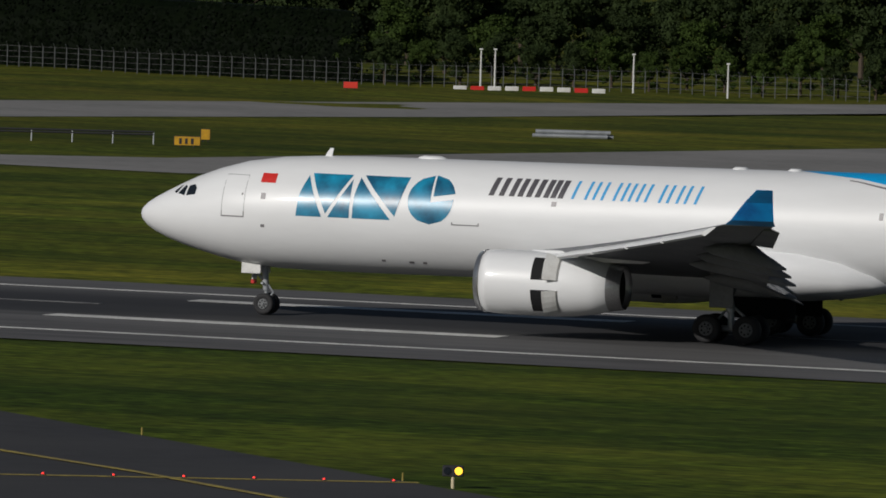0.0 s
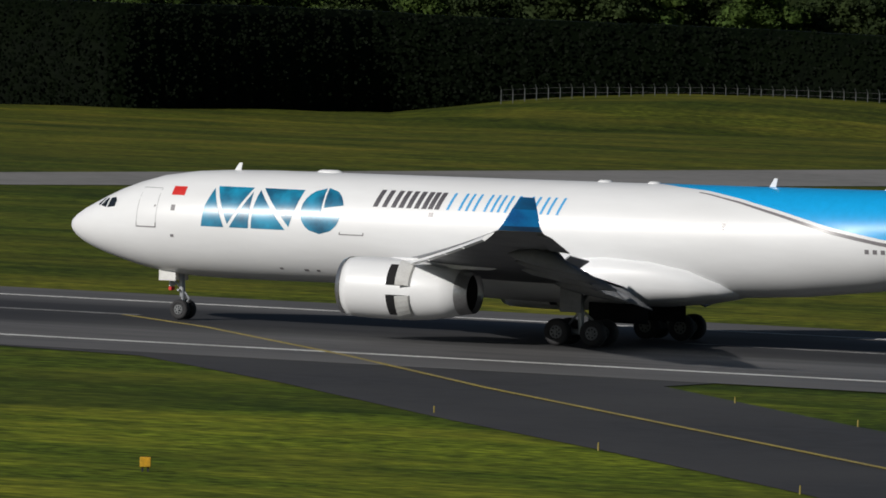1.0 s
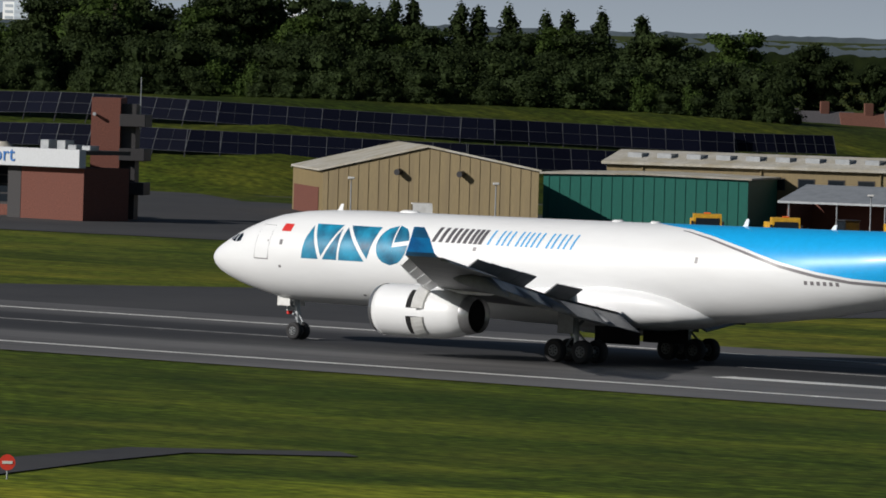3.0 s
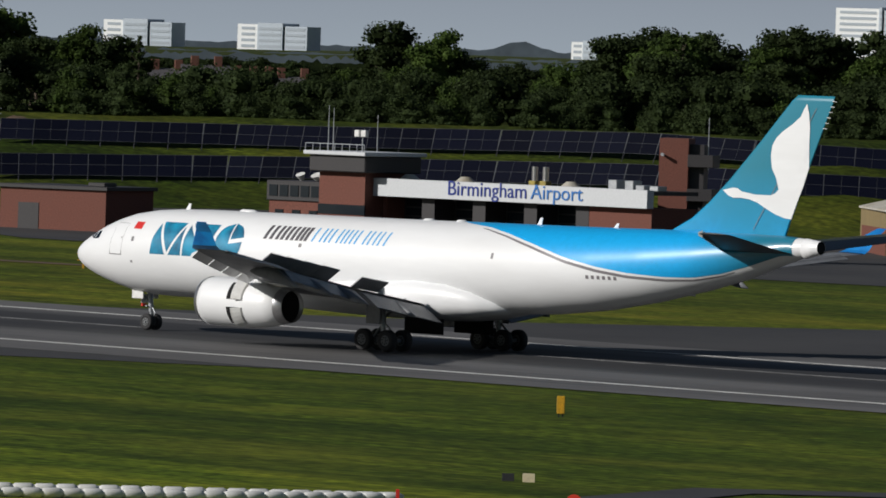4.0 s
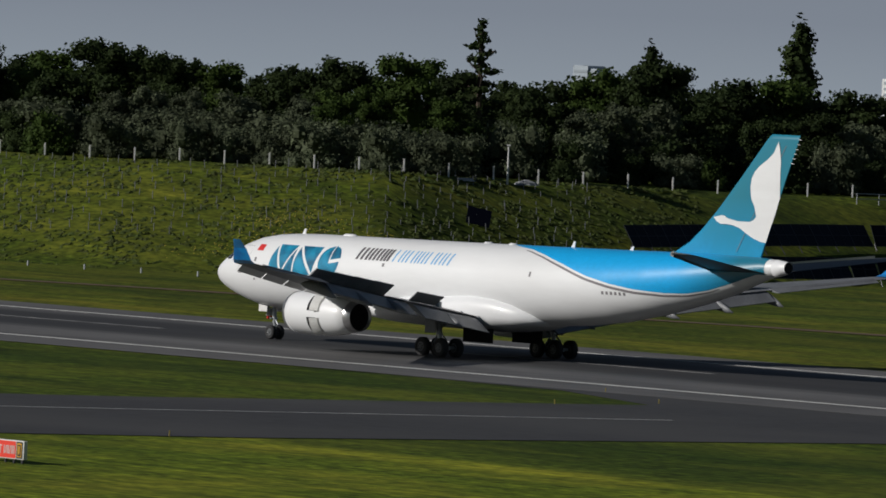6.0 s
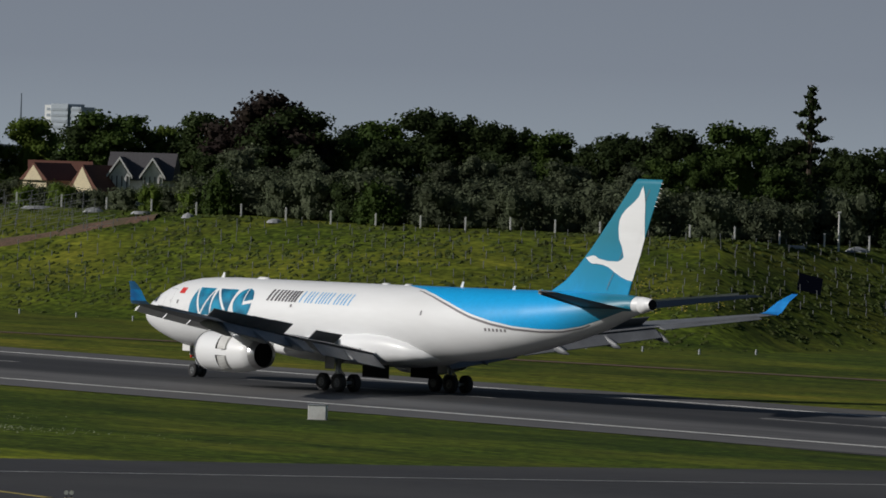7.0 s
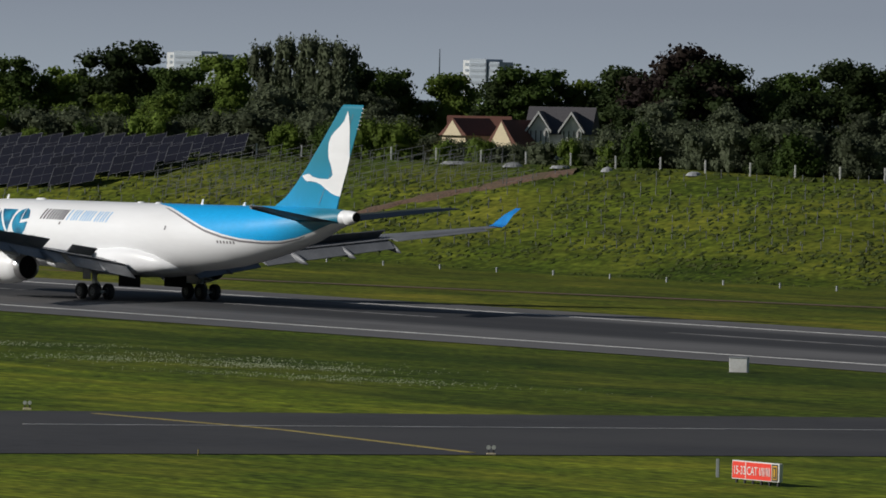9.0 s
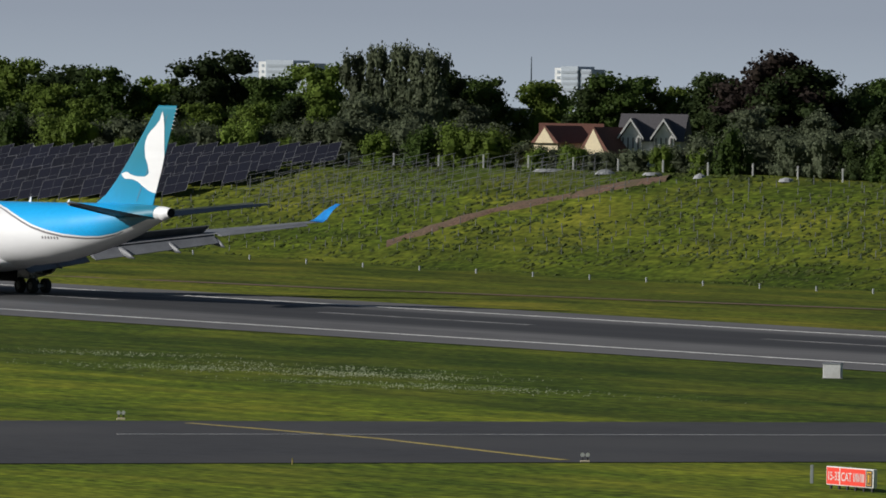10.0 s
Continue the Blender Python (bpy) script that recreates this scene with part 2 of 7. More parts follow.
RED = mat("red_paint", (0.62, 0.025, 0.02), 0.45, var=0.08, scale=2)
SIGN_RED = mat("sign_red", (0.75, 0.05, 0.03), 0.5, var=0.06, scale=2)
YELLOW = mat("yellow_paint", (0.66, 0.36, 0.02), 0.5, var=0.15, scale=1.2, second=(0.40, 0.22, 0.03), mix=0.35)
ORANGE = mat("orange_cloth", (0.95, 0.16, 0.02), 0.7, var=0.08, scale=3)
WHITE_PAINT = mat("white_paint", (0.72, 0.72, 0.70), 0.55, var=0.06, scale=1.5, second=(0.58, 0.57, 0.54), mix=0.25)
GALV = mat("galvanised_steel", (0.42, 0.44, 0.46), 0.45, metal=0.5, var=0.1, scale=1.2, second=(0.33, 0.35, 0.37), mix=0.4)
BRICK = mat("red_brick", (0.145, 0.050, 0.034), 0.85, var=0.25, scale=1.2, fine=6, second=(0.14, 0.05, 0.035), mix=0.4)
DARK_CLAD = mat("dark_cladding", (0.028, 0.026, 0.028), 0.6, var=0.15, scale=1)
TAN_CLAD = mat("tan_cladding", (0.235, 0.178, 0.085), 0.6, var=0.12, scale=0.5, fine=8, second=(0.20, 0.15, 0.075), mix=0.4, stretch=(3, 3, 0.3))
PALE_ROOF = mat("pale_roofing", (0.44, 0.42, 0.37), 0.75, var=0.15, scale=0.4, second=(0.33, 0.29, 0.2), mix=0.35)
GREEN_CLAD = mat("green_cladding", (0.010, 0.13, 0.10), 0.5, var=0.12, scale=0.5, stretch=(3, 3, 0.3))
FASCIA = mat("fascia_panel", (0.56, 0.58, 0.60), 0.5, var=0.04, scale=0.6)
SIGN_BLUE = mat("sign_dark_blue", (0.01, 0.03, 0.22), 0.5, var=0.05)
SIGN_LIGHT_BLUE = mat("sign_mid_blue", (0.02, 0.15, 0.45), 0.5, var=0.05)
PANEL = mat("solar_cell", (0.005, 0.006, 0.013), 0.4, var=0.15, scale=0.8, objvar=0.25)
PANEL.node_tree.nodes["Principled BSDF"].inputs["Specular IOR Level"].default_value = 0.05
PANEL_FRAME = mat("panel_frame", (0.065, 0.07, 0.08), 0.7, metal=0.0, var=0.08)
# one block's sunlit and shaded faces, painted as two tones
TOWER_SUNLIT = mat("tower_block_sunlit", (0.78, 0.80, 0.80), 0.7, var=0.05, scale=0.2)
TOWER_SHADE_GREY = mat("tower_block_shade_grey", (0.44, 0.50, 0.56), 0.7, var=0.08, scale=0.2)
SLATE = mat("roof_slate", (0.085, 0.08, 0.085), 0.7, var=0.2, scale=0.8)
CLAY = mat("roof_clay", (0.15, 0.062, 0.042), 0.8, var=0.2, scale=0.8)
CREAM = mat("cream_render", (0.70, 0.60, 0.40), 0.8, var=0.08, scale=0.8)
SHEETING = mat("pale_sheeting", (0.30, 0.31, 0.32), 0.7, var=0.2, scale=2.0)
FLOWER_WHITE = mat("white_petals", (0.26, 0.29, 0.19), 0.8, var=0.2, scale=3)
FLOWER_YELLOW = mat("yellow_petals", (0.36, 0.29, 0.03), 0.8, var=0.2, scale=3)
RACK = mat("weathered_steel", (0.15, 0.158, 0.165), 0.6, metal=0.3, var=0.2, scale=1.5)
MAST = mat("mast_paint", (0.30, 0.32, 0.35), 0.5, var=0.06, scale=1.5, second=(0.25, 0.27, 0.29), mix=0.3)
TOWER_BAND = mat("tower_block_windows", (0.36, 0.41, 0.46), 0.4, var=0.1, scale=0.5)
BARK = mat("bark", (0.075, 0.055, 0.04), 0.9, var=0.3, scale=2, bump=0.4)
LEAF_DARK = leaf_mat("dark_foliage", (0.026, 0.040, 0.015), (0.040, 0.058, 0.019))
LEAF_MID = leaf_mat("green_foliage", (0.042, 0.070, 0.017), (0.062, 0.096, 0.022))
LEAF_LIGHT = leaf_mat("fresh_foliage", (0.088, 0.132, 0.024), (0.115, 0.160, 0.030))
LEAF_GREY = leaf_mat("willow_foliage", (0.084, 0.102, 0.060), (0.108, 0.126, 0.076))
LEAF_COPPER = leaf_mat("copper_foliage", (0.026, 0.019, 0.018), (0.036, 0.028, 0.022))
TUSSOCK = leaf_mat("tussock_grass", (0.082, 0.116, 0.032), (0.12, 0.135, 0.048), 0.3, 0.45)
# hedge green taken down almost to black: the shade on it is in the colour
LEAF_HEDGE_SHADE = leaf_mat("shaded_hedge_foliage", (0.004, 0.0075, 0.003), (0.006, 0.011, 0.0035), 0.15)
# grey-blue of far things: the haze before them is mixed into the colour
HAZE_BLUE = mat("distant_haze_blue", (0.105, 0.135, 0.165), 0.95, var=0.2, scale=0.01)

# ---------------------------------------------------------------- helpers for building


def polar(az, r):
    """Place on the plan, by the bearing from the runway's normal (anticlockwise, degrees) and the distance."""
    return -r * math.sin(radians(az)), r * math.cos(radians(az))


def lerp_table(table, v):
    for (a, b), (c, d) in zip(table, table[1:]):
        if v <= c:
            k = max(0.0, min(1.0, (v - a) / (c - a)))
            return b + (d - b) * k
    return table[-1][1]


BANK_FOOT = [(29.5, 1010), (31.5, 990), (33, 960), (36, 915), (40, 900), (44, 925), (46.7, 930), (48.5, 892), (50.6, 840), (52.3, 855), (53.1, 868),
             (55.3, 915), (58, 983), (61, 1075), (66, 1280)]
BANK_CREST = [(29.5, -1.15), (31.5, -0.97), (33, -0.82), (34.75, -0.70), (36.5, -0.62), (38, -0.56), (40, -0.54), (44, -0.52), (46, -0.54), (48.5, -0.54),
              (50.6, -0.50), (53, -0.48), (55, -0.43), (57, -0.40), (60, -0.38), (66, -0.36)]
BANK_DEPTH = 46.0


def ground_z(x, y):
    z = -SLOPE * (max(-1000.0, min(300.0, x)) + 400)
    r, az = math.hypot(x, y), math.degrees(math.atan2(-x, y))
    if r > 700 and 29.5 < az < 66:
        foot = lerp_table(BANK_FOOT, az)
        if r > foot:
            crest = EYE_Z + (foot + BANK_DEPTH) * math.tan(radians(lerp_table(BANK_CREST, az)))
            k = min(1.0, (r - foot) / BANK_DEPTH)
            k = k * (1.12 - 0.12 * k) if k < 1 else 1.0
            edge = min(1.0, (az - 29.5) / 2.0, (66 - az) / 3.0)
            z += max(0.0, crest - z) * k * edge
    if r > 1150:
        far = min(1.0, (r - 1150) / 1500.0)
        z += (13.0 - z) * far
    if 830 < r and 10 < az < 68:
        z += (0.22 * noise.noise((x * 0.09, y * 0.09, 3.1)) + 0.5 * noise.noise((x * 0.02, y * 0.02, 7.7))) * min(1.0, (r - 830) / 60)
    return z


def part(name, bm, material, parent=None, label="", smooth=False, at=None):
    """Links a bmesh as one mesh object under a thing or a part."""
    me = bpy.data.meshes.new(name)
    bm.to_mesh(me)
    bm.free()
    for mt in (material if isinstance(material, (list, tuple)) else [material]):
        me.materials.append(mt)
    if smooth:
        me.polygons.foreach_set("use_smooth", [True] * len(me.polygons))
    ob = new(name, me)
    if parent:
        ob.parent = parent
    if at is not None:
        ob.matrix_basis = at
    if label:
        ob["label"] = label
    return ob


def thing(name, m, label, category, group="", kind=""):
    ob = new(name)
    ob.empty_display_size = 0.5
    ob.matrix_basis = m
    return tagged(ob, label, category, group, kind)


def box(bm, x0, y0, z0, x1, y1, z1, bevel=0.0, m=None, mi=0):
    vs = [bm.verts.new((x, y, z)) for z in (z0, z1) for x, y in ((x0, y0), (x1, y0), (x1, y1), (x0, y1))]
    fs = [bm.faces.new([vs[i] for i in q]) for q in ((3, 2, 1, 0), (4, 5, 6, 7), (0, 1, 5, 4), (1, 2, 6, 5), (2, 3, 7, 6), (3, 0, 4, 7))]
    for f in fs:
        f.material_index = mi
    if bevel:
        es = list({e for f in fs for e in f.edges})
        out = bmesh.ops.bevel(bm, geom=es, offset=bevel, segments=1, affect="EDGES")
        vs = list({v for f in out["faces"] for v in f.verts} | {v for v in vs if v.is_valid})
    if m is not None:
        bmesh.ops.transform(bm, matrix=m, verts=[v for v in vs if v.is_valid])
    return bm


def nb(*a, **k):
    return box(bmesh.new(), *a, **k)


def tube(bm, p0, p1, r0, r1=None, n=12, cap=True):
    p0, p1 = Vector(p0), Vector(p1)
    r1 = r0 if r1 is None else r1
    q = (p1 - p0).to_track_quat("Z", "Y").to_matrix()
    rings = []
    for p, r in ((p0, r0), (p1, r1)):
        rings.append([bm.verts.new(p + q @ Vector((r * math.cos(2 * math.pi * i / n), r * math.sin(2 * math.pi * i / n), 0))) for i in range(n)])
    for i in range(n):
        bm.faces.new((rings[0][i], rings[0][(i + 1) % n], rings[1][(i + 1) % n], rings[1][i]))
    if cap:
        bm.faces.new(rings[0][::-1]), bm.faces.new(rings[1])
    return bm


def loft(bm, rings, cap0=True, cap1=True):
    vv = [[bm.verts.new(p) for p in r] for r in rings]
    n = len(vv[0])
    for a, b in zip(vv, vv[1:]):
        for i in range(n):
            bm.faces.new((a[i], a[(i + 1) % n], b[(i + 1) % n], b[i]))
    if cap0:
        bm.faces.new(vv[0][::-1])
    if cap1:
        bm.faces.new(vv[-1])
    return bm


def prism(bm, pts, z0, z1, mi=0):
    lo, hi = [bm.verts.new((x, y, z0)) for x, y in pts], [bm.verts.new((x, y, z1)) for x, y in pts]
    n = len(pts)
    for i in range(n):
        bm.faces.new((lo[i], lo[(i + 1) % n], hi[(i + 1) % n], hi[i])).material_index = mi
    bm.faces.new(lo[::-1]).material_index = mi
    bm.faces.new(hi).material_index = mi
    return bm


def spot(az, r, dz=0.0):
    x, y = polar(az, r)
    return x, y, ground_z(x, y) + dz


# ---------------------------------------------------------------- ground
def build_ground():
    azs = [a for a in np.arange(10.0, 68.0, 0.2)]
    azs += [a for a in np.arange(68.0, 370.0, 4.0)]
    rs = [0.01, 8, 30, 80, 140, 200, 250] + list(np.arange(280, 820, 30)) + list(np.arange(825, 1010, 6)) + list(np.arange(1020, 1200, 20)) + [1300, 1500, 1800, 2300, 3000, 3800, 4800]
    bm = bmesh.new()
    grid = []
    for a in azs:
        row = []
        for r in rs:
            x, y = polar(a, r)
            z = ground_z(x, y)
            row.append(bm.verts.new((x, y, z)))
        grid.append(row)
    n = len(grid)
    for i in range(n):
        a, b = grid[i], grid[(i + 1) % n]
        for j in range(len(rs) - 1):
            bm.faces.new((a[j], a[j + 1], b[j + 1], b[j]))
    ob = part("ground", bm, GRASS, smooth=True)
    return tagged(ob, "mown green airfield grass rising into an embankment", "grass", kind="structure")


def paving(name, pts, material, label, category, dz=0.03):
    """A thin slab laid on the ground, cut into strips that follow its slope."""
    bm = bmesh.new()
    vs = [bm.verts.new((x, y, 0)) for x, y in pts]
    bm.faces.new(vs)
    bmesh.ops.triangulate(bm, faces=bm.faces[:])
    for v in bm.verts:
        v.co.z = -SLOPE * (max(-1000.0, v.co.x) + 400) + dz
    bmesh.ops.recalc_face_normals(bm, faces=bm.faces[:])
    if sum(f.normal.z for f in bm.faces) < 0:
        bmesh.ops.reverse_faces(bm, faces=bm.faces[:])
    top = bm.faces[:]
    ex = bmesh.ops.extrude_face_region(bm, geom=top)
    for v in [g for g in ex["geom"] if isinstance(g, bmesh.types.BMVert)]:
        v.co.z += 0.012
    ob = part(name, bm, material)
    return tagged(ob, label, category, kind="structure")


def strip_pts(line, w):
    out1, out2 = [], []
    for i, p in enumerate(line):
        a, b = Vector(line[max(0, i - 1)]), Vector(line[min(len(line) - 1, i + 1)])
        d = (b - a).normalized()
        nrm = Vector((-d.y, d.x)) * w / 2
        out1.append((p[0] + nrm.x, p[1] + nrm.y)), out2.append((p[0] - nrm.x, p[1] - nrm.y))
    return out1 + out2[::-1]


build_ground()
paving("runway", [(x, 383.6) for x in range(-1500, 301, 100)] + [(x, 441.0) for x in range(300, -1501, -100)], RUNWAY,
       "grey asphalt runway with dark rubber streaks along its middle", "runway", 0.06)
paving("taxiway", [(-173, 384.5), (-173.5, 379), (-154, 356.5), (-137.5, 339.5), (-121, 322.5), (-105, 306), (-60, 260), (0, 200), (0, 165), (-70, 238), (-107, 279),
                   (-125.7, 299.4), (-137.5, 313), (-154.5, 331.5), (-168, 345.3), (-186, 365), (-202, 381), (-216, 384.5)], ASPHALT,
       "dark asphalt taxiway leading off the runway", "taxiway")
paving("taxiway_2", [(-340, 384.5), (-363, 384), (-379, 375), (-386.5, 355), (-388, 310), (-399, 252), (-415, 170), (-470, 170), (-445, 281), (-432, 335), (-428, 374), (-446, 382), (-478, 384.5)],
       ASPHALT, "dark asphalt taxiway joining the runway at a right angle", "taxiway")
paving("taxiway_3", [(-371, 602), (-345, 626), (-327.7, 690), (-304.7, 773), (-280, 831), (-254, 893), (-225, 965), (-205, 965),
                     (-243.7, 856), (-263, 779.5), (-285, 722), (-308, 648.6), (-330, 599), (-340, 584)], CONCRETE,
       "pale concrete taxiway winding away behind the runway", "taxiway")
paving("taxiway_5", [(-440, 440), (-417, 458), (-403, 490), (-412, 575), (-371, 602), (-340, 584), (-351, 568), (-359, 505), (-367, 468), (-345, 440)], ASPHALT,
       "dark asphalt exit on the far side of the runway", "taxiway")
paving("taxiway_4", [(-306, 644), (-247, 627), (-237, 636), (-210, 738), (-150, 800), (-130, 760), (-187, 659), (-224, 605), (-239, 607), (-283, 622)], CONCRETE,
       "pale concrete taxiway behind the runway grass", "taxiway", 0.05)
paving("apron", [(-395, 615), (-420, 578), (-520, 558), (-560, 556), (-640, 600), (-640, 690), (-540, 720), (-480, 775), (-430, 745)], ASPHALT, "dark asphalt yard round the airfield buildings", "yard", 0.045)
paving("service_track", strip_pts([(-900, 440), (-760, 452), (-690, 463), (-625, 484), (-560, 500), (-500, 508)], 2.6), SOIL, "narrow worn track through the grass", "track", 0.05)
paving("footpath", strip_pts([(-235, 258), (-256, 281), (-264, 300), (-267.5, 311), (-262, 318)], 4.0), ASPHALT, "narrow dark asphalt path in the grass", "path", 0.05)


def marks():
    k = 0
    for y, lab in ((392.4, ""), (432.6, "")):
        paving("runway_edge_line", [(x, y - 0.35) for x in range(-1500, 301, 150)] + [(x, y + 0.35) for x in range(300, -1501, -150)], LINE, "white painted line along the runway edge", "line", 0.075)
    for i in range(-12, 8):
        x = -409 + 62.5 * i
        paving("centreline_dash", [(x - 31, 417.4), (x, 417.4), (x, 418.1), (x - 31, 418.1)], WORN_LINE, "worn white centreline dash on the runway", "line", 0.08)
    for x in (-157, -307):
        for y in (404.6, 424.6):
            paving("touchdown_bar", [(x, y), (x + 23, y), (x + 23, y + 1.9), (x, y + 1.9)], LINE, "broad white touchdown bar on the runway", "line", 0.08)
    paving("taxi_line", strip_pts([(-222, 417), (-213, 409), (-195.5, 390), (-178, 369.5), (-152, 341.4), (-127.7, 315), (-113.6, 302.3), (-80, 268)], 0.32), YLINE, "thin yellow taxi guide line", "line", 0.085)
    paving("taxi_line", strip_pts([(-441, 284.5), (-421, 284.3), (-396, 279.6)], 0.55), YLINE, "thin yellow line across the taxiway", "line", 0.05)
    paving("taxi_line", strip_pts([(-429, 272), (-417, 324), (-410, 360)], 0.3), LINE, "faint pale line along the taxiway", "line", 0.05)
    paving("taxi_line", strip_pts([(-119, 296.4), (-103.8, 305.0)], 0.4), YLINE, "yellow stop bar line across the taxiway", "line", 0.055)


marks()

# ---------------------------------------------------------------- the aircraft (x runs aft from the nose, port is -y, z from the ground)
FUS = [  # x, top, bottom, half width
    (0.0, 4.78, 4.62, 0.08), (0.12, 5.02, 4.38, 0.34), (0.4, 5.28, 4.1, 0.62), (0.9, 5.60, 3.80, 0.97), (1.5, 5.92, 3.54, 1.28), (2.3, 6.33, 3.26, 1.60), (3.1, 6.70, 3.03, 1.88),
    (4.2, 7.11, 2.75, 2.2), (5.6, 7.50, 2.47, 2.5), (7.4, 7.77, 2.32, 2.70), (9.2, 7.89, 2.28, 2.79), (12, 7.97, 2.28, 2.82), (20, 8.03, 2.34, 2.82), (30, 8.12, 2.44, 2.82),
    (38, 8.20, 2.54, 2.82), (42, 8.25, 2.78, 2.80), (46, 8.30, 3.22, 2.68), (50, 8.37, 3.92, 2.40), (54, 8.41, 4.82, 1.92), (57, 8.42, 5.62, 1.45), (60, 8.40, 6.68, 0.88), (61.4, 8.32, 7.12, 0.62),
    (62.3, 8.16, 7.40, 0.42)]


def fus_at(x):
    for a, b in zip(FUS, FUS[1:]):
        if x <= b[0]:
            k = max(0.0, (x - a[0]) / (b[0] - a[0]))
            return [p + (q - p) * k for p, q in zip(a, b)][1:]
    return list(FUS[-1][1:])


def fus_y(x, z):
    top, bot, w = fus_at(x)
    c, h = (top + bot) / 2, (top - bot) / 2
    return w * math.sqrt(max(0.0, 1 - min(1.0, abs((z - c) / h)) ** 2))


def livery_z(x):
    """Lower edge of the blue after-body."""
    return lerp_table([(31.0, 8.22), (34, 8.15), (37, 7.93), (39, 7.62), (41.5, 7.1), (44.4, 6.4), (47, 5.95), (49.3, 5.68), (52, 5.56), (54, 5.62), (56, 5.95), (58, 6.5), (60.3, 7.25)], x)


def skin(bm, poly, side=-1, off=0.012, step=0.16):
    """Lays a convex figure given by (x, z) on the fuselage's side."""
    zs = [p[1] for p in poly]
    n = max(1, int((max(zs) - min(zs)) / step))
    def span(z):
        xs = []
        for (xa, za), (xb, zb) in zip(poly, poly[1:] + poly[:1]):
            if abs(za - zb) < 1e-9:
                if abs(z - za) < 1e-6:
                    xs += [xa, xb]
            elif min(za, zb) - 1e-9 <= z <= max(za, zb) + 1e-9:
                xs.append(xa + (xb - xa) * (z - za) / (zb - za))
        return min(xs), max(xs)
    rows = []
    for i in range(n + 1):
        z = min(zs) + (max(zs) - min(zs)) * i / n
        z = min(max(z, min(zs) + 1e-7), max(zs) - 1e-7)
        a, b = span(z)
        rows.append([bm.verts.new((x, side * (fus_y(x, z) + off), z)) for x in (a, (a + b) / 2, b)])
    for r, s in zip(rows, rows[1:]):
        for j in range(2):
            f = (r[j], r[j + 1], s[j + 1], s[j])
            bm.faces.new(f if side < 0 else f[::-1])
    return bm


def foil(x0, chord, y, z, thick, n=10, twist=0.0):
    """A wing section: a closed ring in the plane of y."""
    pts = []
    for i in range(2 * n):
        u = i / n if i <= n else (2 * n - i) / n
        s = 1 if i <= n else -1
        xx = 0.5 * (1 - math.cos(math.pi * u))
        t = thick * chord * 2.9 * (0.2969 * math.sqrt(xx) - 0.126 * xx - 0.3516 * xx ** 2 + 0.2843 * xx ** 3 - 0.1015 * xx ** 4) / 0.58
        zz = s * t * (0.6 if s > 0 else 0.4) - math.sin(twist) * xx * chord
        pts.append((x0 + xx * chord, y, z + zz))
    return pts


def wing_le(p):
    return 20.0 + (p - 2.8) * 0.7045


def wing_te(p):
    return 33.3 + max(0, p - 2.8) * 0.06 if p < 10 else 33.73 + (p - 10) * 0.381


def wing_z(p):
    return 3.55 + (p - 2.8) * 0.094 + max(0, p - 2.8) ** 2 * 0.0007


def te_drop(p, u=1.0):
    """Height of the wing's mean surface at the fraction u of the chord."""
    return wing_z(p) - math.sin(radians(3 - 0.12 * p)) * u * (wing_te(p) - wing_le(p))


def panel_quad(bm, a, b, c, d, t):
    """A thin solid plate between four corners."""
    a, b, c, d = (Vector(v) for v in (a, b, c, d))
    n = (b - a).cross(d - a).normalized() * t
    lo, hi = [bm.verts.new(v) for v in (a, b, c, d)], [bm.verts.new(v + n) for v in (a, b, c, d)]
    bm.faces.new(lo[::-1]), bm.faces.new(hi)
    for i in range(4):
        bm.faces.new((lo[i], lo[(i + 1) % 4], hi[(i + 1) % 4], hi[i]))
    return bm


